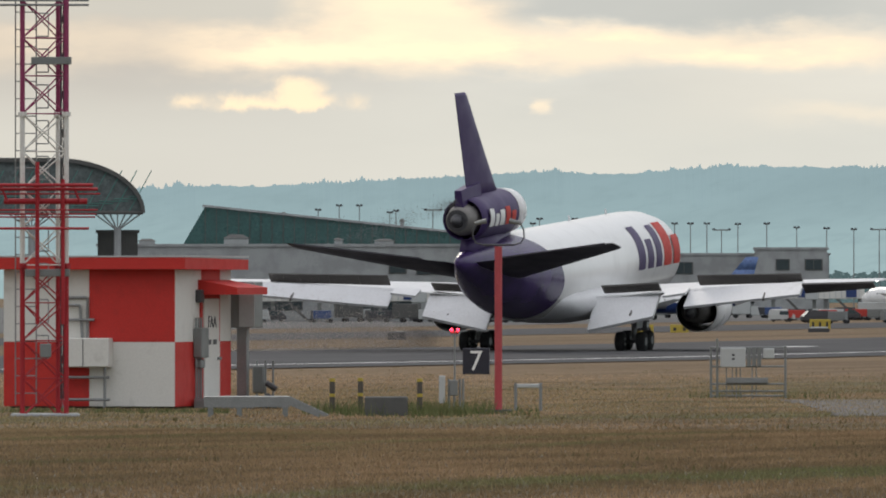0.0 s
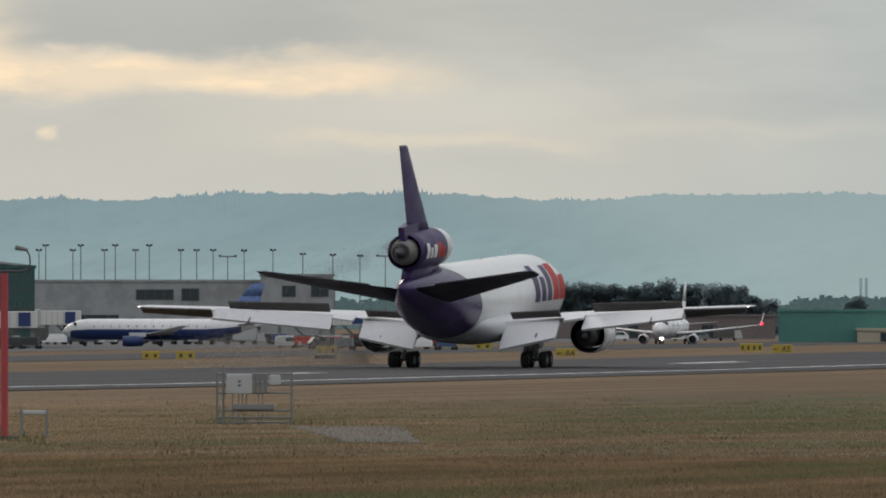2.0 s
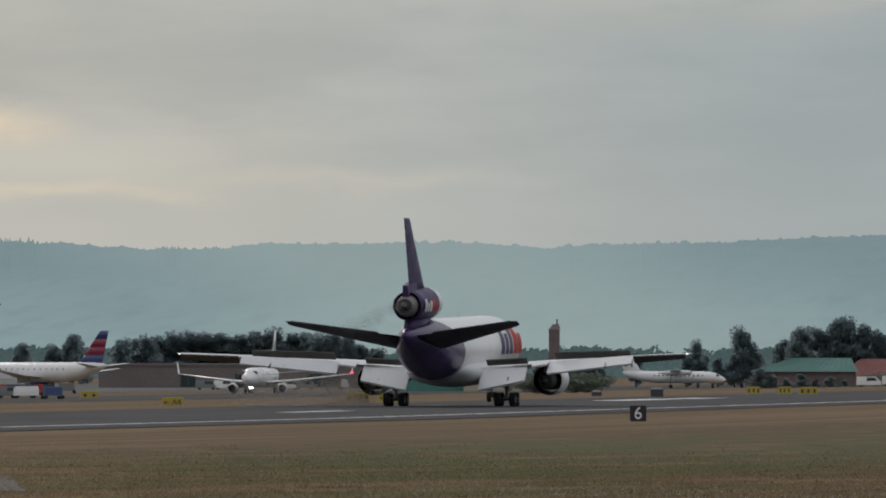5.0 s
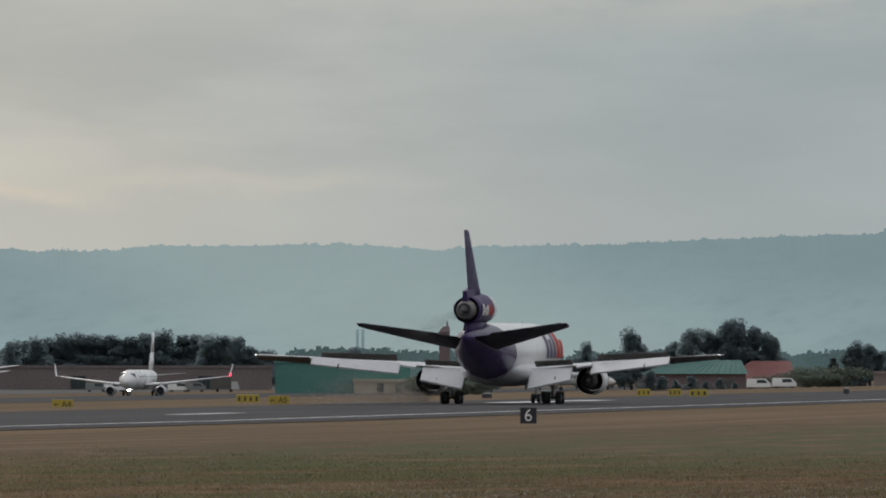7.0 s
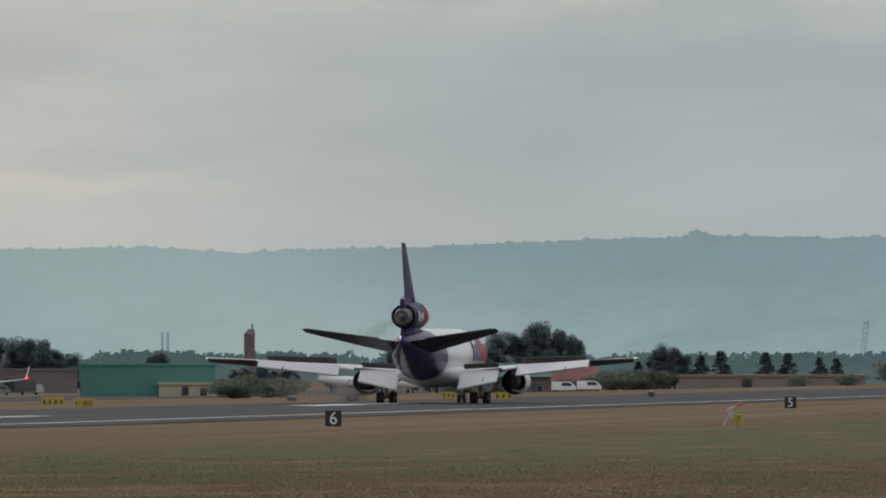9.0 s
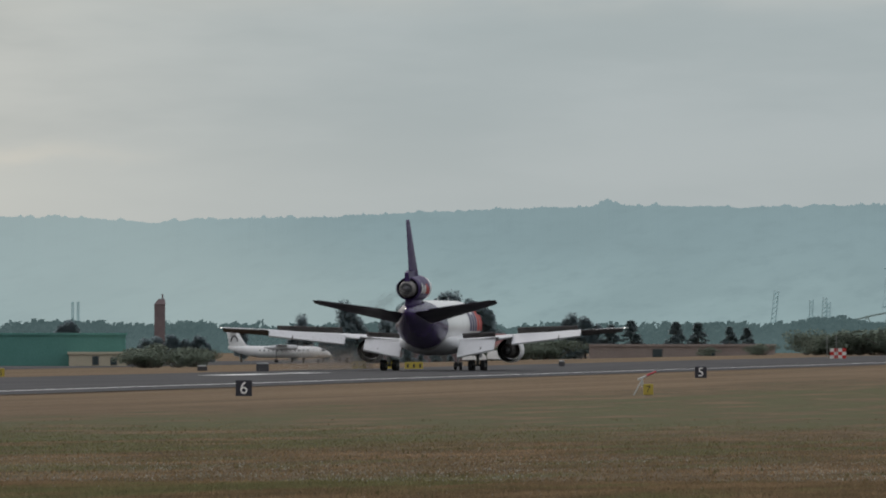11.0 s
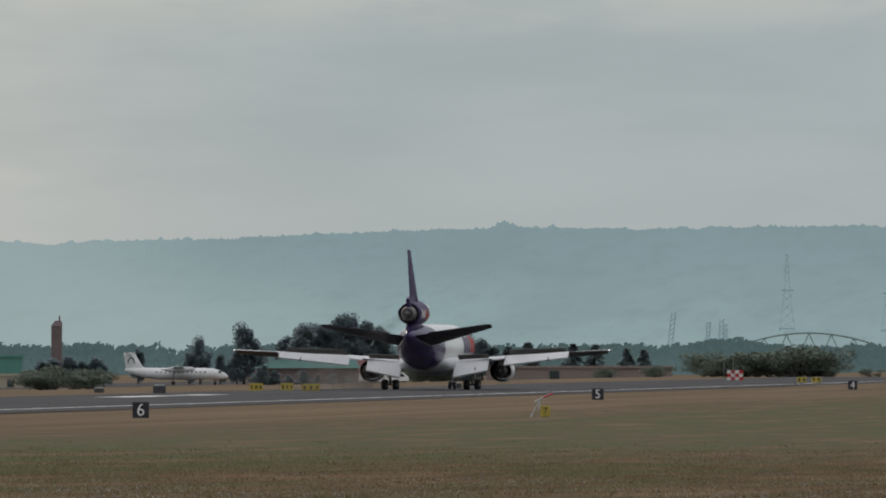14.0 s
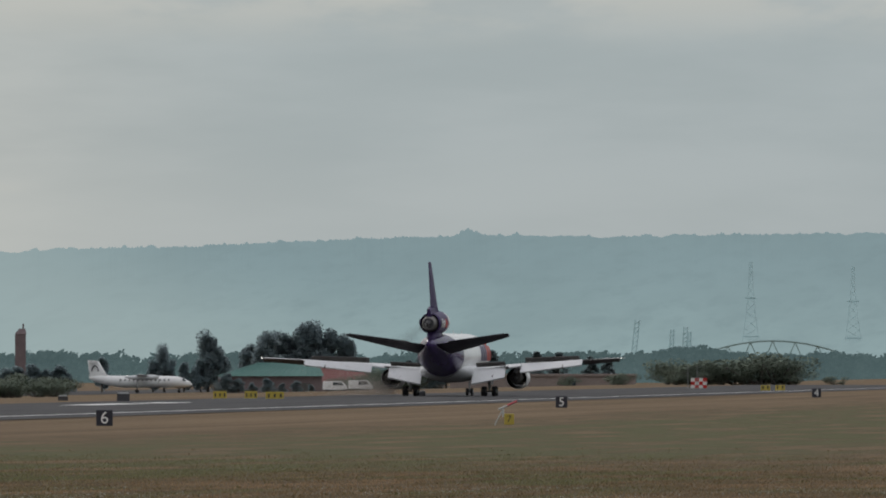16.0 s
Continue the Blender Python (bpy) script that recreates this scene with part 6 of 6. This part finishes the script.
for b, d, top, w in GROVE_BEHIND_APRON + SCATTERED_TREES + GROVE_BY_HALL + LOW_TREES:
    plant("broad_tree", b, d, top, w)
for b, top in ((8.13, 2.4), (8.06, 1.0), (7.98, 0.2), (7.90, 1.2), (7.82, 0.0), (7.74, 0.6), (7.66, -0.2), (7.52, -0.4), (7.36, 0.4)):
    plant("broad_tree", b, 2270, top, 1.5)
for b, d, top in FIRS:
    plant("fir_tree", b, d, top + 0.4, 1.1)
for b, d, top, w in BUSHES:
    plant("bush", b, d + rng.uniform(-25, 25), top * rng.uniform(0.8, 1.1), w * rng.uniform(0.9, 1.3))
    plant("bush", b + rng.uniform(-0.05, 0.05), d - 20, top * rng.uniform(0.3, 0.6), w)

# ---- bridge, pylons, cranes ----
# pale blue-green base colour puts the distance haze into the steel
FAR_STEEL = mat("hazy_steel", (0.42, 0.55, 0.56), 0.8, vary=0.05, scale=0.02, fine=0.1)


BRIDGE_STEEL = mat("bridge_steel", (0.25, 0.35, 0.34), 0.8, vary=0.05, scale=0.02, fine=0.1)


def truss_bridge():
    d = 4300
    k = d * radians(1.0)
    x, y = polar(5.13, d)
    br = thing("truss_bridge", pose(x, y, 0, 0, 0, 5.13), "grey arched steel truss bridge far off", "bridge")
    w = 0.43 * k
    def arch(u):
        return 6.2 + 6.8 * (1 - u * u)
    n = 14
    for i in range(n):
        u0, u1 = -1 + 2 * i / n, -1 + 2 * (i + 1) / n
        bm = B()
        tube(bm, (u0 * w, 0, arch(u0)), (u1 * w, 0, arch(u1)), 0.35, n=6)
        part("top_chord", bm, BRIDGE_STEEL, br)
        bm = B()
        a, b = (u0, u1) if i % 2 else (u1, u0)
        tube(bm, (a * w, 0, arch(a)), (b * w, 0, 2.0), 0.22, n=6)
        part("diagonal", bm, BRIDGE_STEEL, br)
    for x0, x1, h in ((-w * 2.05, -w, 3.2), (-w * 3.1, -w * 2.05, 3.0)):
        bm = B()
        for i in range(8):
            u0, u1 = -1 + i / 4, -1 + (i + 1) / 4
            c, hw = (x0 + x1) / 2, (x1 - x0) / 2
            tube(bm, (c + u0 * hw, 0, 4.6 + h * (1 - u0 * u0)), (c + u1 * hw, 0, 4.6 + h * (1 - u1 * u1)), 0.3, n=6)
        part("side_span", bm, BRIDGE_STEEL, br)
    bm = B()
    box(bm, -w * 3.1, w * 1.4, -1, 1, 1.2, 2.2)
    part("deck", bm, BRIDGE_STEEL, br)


truss_bridge()


def pylon(b, d, top):
    x, y = polar(b, d)
    p = thing("power_pylon", pose(x, y, -2.6, 0, 0, b), "tall hazy lattice power pylon", "pylon", "pylons")
    h = top + 2.6
    def half(z):
        return 0.5 + 5.5 * max(0.0, 1 - z / h) ** 1.6
    n = 14
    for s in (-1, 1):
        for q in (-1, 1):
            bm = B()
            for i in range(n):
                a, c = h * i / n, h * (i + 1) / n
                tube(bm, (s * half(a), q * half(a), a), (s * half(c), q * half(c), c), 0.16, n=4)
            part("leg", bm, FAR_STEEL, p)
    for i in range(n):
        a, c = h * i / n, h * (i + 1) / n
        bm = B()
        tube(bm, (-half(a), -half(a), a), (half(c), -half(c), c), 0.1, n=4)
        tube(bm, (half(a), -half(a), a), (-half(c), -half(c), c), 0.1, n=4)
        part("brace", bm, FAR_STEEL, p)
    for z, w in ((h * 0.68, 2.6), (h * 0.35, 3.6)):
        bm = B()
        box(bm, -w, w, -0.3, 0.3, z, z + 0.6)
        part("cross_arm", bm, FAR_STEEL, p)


pylon(5.25, 4450, 47.0)
pylon(4.69, 4450, 45.0)


def crane(b, top, lean, w):
    x, y = polar(b, 4380)
    c = thing("dock_crane", pose(x, y, -2.6, 0, 0, b), "hazy raised crane jib far off", "crane", "cranes")
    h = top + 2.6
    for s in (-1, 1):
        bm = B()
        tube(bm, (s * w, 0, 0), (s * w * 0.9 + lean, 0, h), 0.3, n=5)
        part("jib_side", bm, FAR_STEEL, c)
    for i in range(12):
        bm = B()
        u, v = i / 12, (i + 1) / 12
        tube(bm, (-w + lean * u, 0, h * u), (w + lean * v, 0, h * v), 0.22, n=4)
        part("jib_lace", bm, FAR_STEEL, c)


crane(5.905, 21.8, 2.6, 1.0)
crane(5.69, 18.0, 0.8, 0.8)
crane(5.62, 19.0, 1.0, 0.9)
crane(5.595, 17.0, 0.8, 0.7)
for b in (9.07, 9.04):
    crane(b + 0.66, 17.0, 0.0, 0.35)

# ---- far woods and hills ----


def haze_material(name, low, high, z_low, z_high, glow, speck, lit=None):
    """Distance: dark woods with bright haze, and a pale shaft across part, painted as emission."""
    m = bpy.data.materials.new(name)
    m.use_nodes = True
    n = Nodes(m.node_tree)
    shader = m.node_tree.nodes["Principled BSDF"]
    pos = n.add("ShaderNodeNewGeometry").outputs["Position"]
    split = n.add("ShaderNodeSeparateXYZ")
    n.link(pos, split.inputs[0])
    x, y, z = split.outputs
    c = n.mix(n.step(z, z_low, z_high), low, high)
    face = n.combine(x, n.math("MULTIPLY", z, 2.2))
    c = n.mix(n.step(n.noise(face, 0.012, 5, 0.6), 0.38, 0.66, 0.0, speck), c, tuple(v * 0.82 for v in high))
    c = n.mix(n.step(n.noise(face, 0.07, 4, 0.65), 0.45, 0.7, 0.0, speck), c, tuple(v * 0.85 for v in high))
    # shaft of sunlit haze, mixed into the glow by bearing
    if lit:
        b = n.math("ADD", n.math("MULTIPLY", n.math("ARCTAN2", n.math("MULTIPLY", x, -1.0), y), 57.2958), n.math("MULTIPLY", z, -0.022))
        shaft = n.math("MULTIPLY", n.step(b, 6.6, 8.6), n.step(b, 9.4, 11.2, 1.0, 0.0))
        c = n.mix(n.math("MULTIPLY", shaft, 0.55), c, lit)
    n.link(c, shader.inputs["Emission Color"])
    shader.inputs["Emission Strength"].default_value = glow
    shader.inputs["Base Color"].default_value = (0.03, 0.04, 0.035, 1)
    shader.inputs["Roughness"].default_value = 1.0
    shader.inputs["Specular IOR Level"].default_value = 0.0
    return m


# paler low, deeper high: the haze is in these glowing colours
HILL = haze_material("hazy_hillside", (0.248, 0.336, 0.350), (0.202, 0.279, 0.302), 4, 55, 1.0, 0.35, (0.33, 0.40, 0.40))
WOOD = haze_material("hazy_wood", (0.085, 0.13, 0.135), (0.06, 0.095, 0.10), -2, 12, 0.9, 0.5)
SKYLINE = ((20, 42), (17, 45), (16.2, 47.7), (15.6, 48.5), (14.74, 52.0), (14.2, 54.5), (13.75, 53.5), (13.19, 57.0), (12.5, 56.8), (11.9, 56.5), (11.5, 54.0), (11.2, 53.6), (10.8, 56.5), (10.4, 56.2), (10.0, 57.0), (9.69, 57.0), (9.37, 54.4), (9.0, 56.0), (8.3, 57.0), (7.77, 59.5), (7.2, 61.0), (6.9, 61.5), (6.79, 64.5), (6.7, 62.5), (6.0, 61.5), (5.4, 62.5), (4.79, 63.0), (4.0, 63.5), (1, 60))


def hills():
    bm = B()
    bs = sorted(SKYLINE)
    xs, zs = [p[0] for p in bs], [p[1] for p in bs]
    rng2 = random.Random(3)
    lines = []
    bearing = 1.2
    while bearing < 19.5:
        top = float(np.interp(bearing, xs, zs))
        rough = noise.noise(Vector((bearing * 9, 0, 0))) * 1.1 + max(0.0, noise.noise(Vector((bearing * 14, 3, 0))) - 0.1) * 2.4 + max(0.0, noise.noise(Vector((bearing * 33, 8, 0)))) * 1.3
        serrate = max(0.0, noise.noise(Vector((bearing * 2.0, 7, 0))) + 0.25) * rng2.random() ** 2 * (4.0 if bearing > 11.3 else 2.0)
        z = top + rough + serrate
        col = []
        for k, (u, d) in enumerate(((0.0, 4300), (0.25, 4420), (0.5, 4560), (0.75, 4700), (1.0, 4800))):
            x, y = polar(bearing, d)
            zz = (z - 4.78) * u * d / 4800 + 4.78 if k == 4 else -3 + (top + 3) * (u ** 1.1) * 0.93
            col.append(bm.verts.new((x, y, zz if k else -4)))
        lines.append(col)
        bearing += 0.0065
    for a, b in zip(lines, lines[1:]):
        for i in range(4):
            bm.faces.new((a[i], b[i], b[i + 1], a[i + 1])).smooth = True
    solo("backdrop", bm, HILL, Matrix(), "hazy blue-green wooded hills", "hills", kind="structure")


hills()


def woods(name, d0, rows, label, material, count, low, high, b0, b1, seed):
    """Far woods: many small clumps of foliage."""
    r = random.Random(seed)
    verts, faces = [], []
    for _ in range(count):
        b = r.uniform(b0, b1)
        d = d0 + r.uniform(0, 120)
        x, y = polar(b, d)
        top = low + (high - low) * (0.5 + 0.5 * noise.noise(Vector((b * 1.7, seed, 0)))) * r.uniform(0.75, 1.05)
        z = -2.6
        rad = r.uniform(2.0, 4.5)
        while z < top:
            leaf_cloud(verts, faces, (x, y, z), rad, 26, 1.0, r)
            z += rad
            rad *= 0.85
    me = bpy.data.meshes.new(name)
    me.from_pydata([tuple(v) for v in verts], [], faces)
    me.materials.append(material)
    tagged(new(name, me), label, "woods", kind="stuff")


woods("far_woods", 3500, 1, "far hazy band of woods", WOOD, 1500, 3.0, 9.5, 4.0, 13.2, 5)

# ---- grass blades, weeds and flowers in the foreground ----


def blades(name, label, spots, height, width, material, seed, flop=0.5):
    r = np.random.default_rng(seed)
    n = len(spots)
    p = np.asarray(spots)
    a = r.uniform(0, 2 * np.pi, n)
    h = height * r.uniform(0.5, 1.3, n)
    w = width * r.uniform(0.6, 1.3, n)
    lean = flop * h * r.uniform(0.2, 1.0, n)
    dx, dy = np.cos(a), np.sin(a)
    la = r.uniform(0, 2 * np.pi, n)
    v = np.empty((n, 3, 3))
    v[:, 0] = p + np.stack([-dx * w, -dy * w, np.zeros(n) - 0.01], 1)
    v[:, 1] = p + np.stack([dx * w, dy * w, np.zeros(n) - 0.01], 1)
    v[:, 2] = p + np.stack([np.cos(la) * lean, np.sin(la) * lean, h], 1)
    me = bpy.data.meshes.new(name)
    me.from_pydata(v.reshape(-1, 3), [], np.arange(3 * n).reshape(-1, 3))
    me.materials.append(material)
    up = np.stack([0.35 * np.cos(la), 0.35 * np.sin(la), np.ones(n)], 1) / math.sqrt(1 + 0.35 ** 2)
    me.normals_split_custom_set_from_vertices(np.repeat(up, 3, axis=0).tolist())
    return tagged(new(name, me), label, "grass", kind="stuff")


def scatter(count, d0, d1, b0, b1, seed, keep=None):
    r = np.random.default_rng(seed)
    d = np.sqrt(r.uniform(d0 ** 2, d1 ** 2, count))
    b = np.radians(r.uniform(b0, b1, count))
    x, y = -d * np.sin(b), d * np.cos(b)
    z = np.interp(y, [q[0] for q in PROFILE], [q[1] for q in PROFILE])
    pts = np.stack([x, y, z], 1)
    if keep is not None:
        pts = pts[[keep(*q) for q in pts]]
    return pts


def blade_material(name, colours=(), sward=False):
    m = bpy.data.materials.new(name)
    m.use_nodes = True
    n = Nodes(m.node_tree)
    shader = m.node_tree.nodes["Principled BSDF"]
    geo = n.add("ShaderNodeNewGeometry")
    if sward:
        base = grass_colour(n, geo.outputs["Position"], 2.6)
        dim = n.mix(0.3, base, (0.06, 0.048, 0.027))
        colour = n.mix(geo.outputs["Random Per Island"], dim, base)
    else:
        colour = n.mix(geo.outputs["Random Per Island"], *colours)
    n.link(colour, shader.inputs["Base Color"])
    shader.inputs["Roughness"].default_value = 0.9
    shader.inputs["Specular IOR Level"].default_value = 0.1
    let_light_through(m, 0.5, (0.1, 0.1, 0.05))
    n.link(colour, [q for q in m.node_tree.nodes if q.type == "BSDF_TRANSLUCENT"][0].inputs["Color"])
    return m


DRY = blade_material("dry_blades", sward=True)
WEED = blade_material("weed_blades", ((0.10, 0.13, 0.05), (0.20, 0.21, 0.10)))
FLOWER = blade_material("flower_heads", ((0.6, 0.585, 0.51), (0.4, 0.39, 0.32)))

blades("grass", "short dry grass blades", scatter(330000, 78, 150, 3.8, 18.0, 1), 0.032, 0.012, DRY, 2)
fade = np.random.default_rng(31)
blades("grass", "short dry grass blades", scatter(420000, 150, 470, 3.8, 18.0, 3, lambda x, y, z: fade.random() < 1.15 - (math.hypot(x, y) - 150) / 300), 0.035, 0.02, DRY, 4)
blades("flowers", "small pale flower heads in the grass", scatter(2600, 78, 150, 3.8, 18.0, 5, lambda x, y, z: noise.noise(Vector((x * 0.3, y * 0.06, 1))) > 0.0), 0.02, 0.012, FLOWER, 6, 0.2)
blades("flowers", "small pale flower heads in the grass", scatter(7000, 150, 225, 3.8, 10.5, 7, lambda x, y, z: noise.noise(Vector((x * 0.3, y * 0.05, 2))) > 0.0), 0.03, 0.019, FLOWER, 8, 0.2)
weeds, low = [], []
wr = random.Random(9)
for b0, b1, d0, d1, n, out in ((15.9, 17.25, 190, 197, 3000, low), (15.5, 14.45, 182, 199, 3800, weeds), (15.5, 14.2, 178, 204, 2500, low), (13.5, 12.5, 260, 268, 600, weeds)):
    for _ in range(n):
        b, d = wr.uniform(b0, b1), wr.uniform(d0, d1)
        x, y = polar(b, d)
        if noise.noise(Vector((x * 1.1, y * 0.5, 0))) + 0.6 * noise.noise(Vector((x * 4.0, y * 2.0, 5))) > 0.12:
            out.append((x, y, ground_z(x, y)))
blades("weeds", "tall green weeds round the equipment", weeds, 0.26, 0.010, WEED, 10, 0.5)
blades("weeds", "low green weeds along the shelter", low, 0.09, 0.013, WEED, 11, 0.5)


def clumpy(x, y, z):
    return noise.noise(Vector((x * 0.5, y * 0.09, 0))) > 0.25 and noise.noise(Vector((x * 2.2, y * 0.5, 4))) > 0.2


TUFT = blade_material("coarse_tufts", ((0.13, 0.125, 0.055), (0.23, 0.18, 0.10)))
blades("tufts", "coarse darker grass tufts", scatter(200000, 85, 520, 3.8, 17.0, 21, clumpy), 0.06, 0.025, TUFT, 22, 0.6)


# ---- exhaust smoke and dust behind the freighter ----


def thin_smoke(name, colour):
    m = bpy.data.materials.new(name)
    m.use_nodes = True
    n = Nodes(m.node_tree)
    shader = m.node_tree.nodes["Principled BSDF"]
    shader.inputs["Roughness"].default_value = 1.0
    shader.inputs["Specular IOR Level"].default_value = 0.0
    geo = n.add("ShaderNodeNewGeometry")
    n.link(n.mix(geo.outputs["Random Per Island"], tuple(v * 0.85 for v in colour), tuple(v * 1.15 for v in colour)), shader.inputs["Base Color"])
    let_light_through(m, 0.5, colour)
    return m


def flake_cloud(name, label, plumes, size, material, seed):
    """Thin smoke as many small soft flakes; plumes: (start, end, radius at start, at end, count)."""
    r = random.Random(seed)
    verts, faces = [], []
    for start, end, r0, r1, count in plumes:
        p, q = Vector(start), Vector(end)
        for _ in range(count):
            u = r.random() ** 1.2
            rad = r0 + (r1 - r0) * u
            c = p.lerp(q, u) + Vector((r.gauss(0, 0.5), r.gauss(0, 0.5), r.gauss(0, 0.42))) * rad
            if noise.noise(Vector((c.x * 0.35, c.y * 0.2, c.z * 0.6 + seed))) < r.uniform(-0.5, 0.1):
                continue
            c.z = max(c.z, 0.25)
            a = Vector((r.gauss(0, 1), r.gauss(0, 1), r.gauss(0, 1))).normalized()
            b = a.orthogonal().normalized() * size * r.uniform(0.6, 1.4)
            d = a.cross(b) * r.uniform(0.6, 1.0)
            i = len(verts)
            verts.extend([c - b - d * 0.5, c - d, c + b - d * 0.5, c + b + d * 0.5, c + d, c - b + d * 0.5])
            faces.append(tuple(range(i, i + 6)))
    me = bpy.data.meshes.new(name)
    me.from_pydata([tuple(v) for v in verts], [], faces)
    me.materials.append(material)
    me.normals_split_custom_set_from_vertices([(0, 0, 1)] * len(verts))
    return tagged(new(name, me), label, "smoke", kind="stuff")


EXHAUST = flake_cloud("exhaust_smoke", "thin grey exhaust smoke behind the tail engine", (((0, -25, 9.6), (-1, -56, 6.2), 0.4, 1.8, 5000),), 0.020, thin_smoke("dark_smoke", (0.22, 0.22, 0.22)), 41)
DUST = flake_cloud("runway_dust", "thin grey-brown dust stirred up by the engines and wheels", (((-7.5, -2, 1.0), (-10, -46, 1.2), 1.2, 3.6, 42000),), 0.021, thin_smoke("grey_dust", (0.46, 0.42, 0.385)), 42)

ROLL = ((0.0, 671.0, 2.95), (0.5, 704.7, 2.62), (1.0, 738.0, 2.38), (1.5, 770.5, 2.07), (2.0, 802.5, 1.90), (2.5, 833.1, 1.29), (3.0, 862.6, 0.88), (3.5, 891.2, 0.76), (4.0, 919.3, 0.76), (4.5, 947.7, 0.73), (5.0, 975.4, 0.80), (5.2, 986.0, 0.80), (7.3, 1087.5, 0.00), (7.5, 1096.5, 0.00), (8.0, 1120.4, 0.00), (8.5, 1143.3, 0.00), (9.0, 1165.9, 0.00), (9.2, 1173.7, 0.00), (11.3, 1252.0, 0.00), (11.5, 1258.7, 0.00), (12.0, 1274.6, 0.00), (12.5, 1291.1, 0.00), (13.0, 1307.0, 0.00), (13.5, 1321.9, 0.00), (14.0, 1337.7, 0.00), (14.5, 1353.0, 0.00), (15.0, 1368.1, 0.00), (15.5, 1382.4, 0.00), (16.0, 1396.9, 0.00))
# the nose points a little to the right of the runway heading
YAW = -1.0


def motions():
    """The freighter rolls out along the runway, its nose coming down."""
    rows = []
    for t, s, tilt in ROLL:
        yaw = YAW * max(0.0, 1 - t / 11)
        rows.append((t, Matrix.Translation((-169 - 23.5 * math.sin(radians(yaw)), s, ground_z(-169, s) + 0.05)) @ pose(0, 0, 0, tilt, 0, yaw)))
    walk(FREIGHTER, rows)
    drift = [(t, Matrix.Translation((-169, s, ground_z(-169, s) + 0.05))) for t, s, tilt in ROLL]
    walk(EXHAUST, drift)
    walk(DUST, drift)
    taxi = []
    for t, y in ((0, 2047.0), (1.5, 2038.0), (3.0, 2030.0), (5.0, 2019.0), (7.3, 2006.0), (9.0, 1999.0), (12.0, 1995.0), (16.0, 1994.0)):
        taxi.append((t, pose(-390 + (y - 2060) * 0.02, y + 18.5, ground_z(-390, y) + 0.06, 0, 0, 182.8)))
    walk(TAXIING, taxi)


motions()
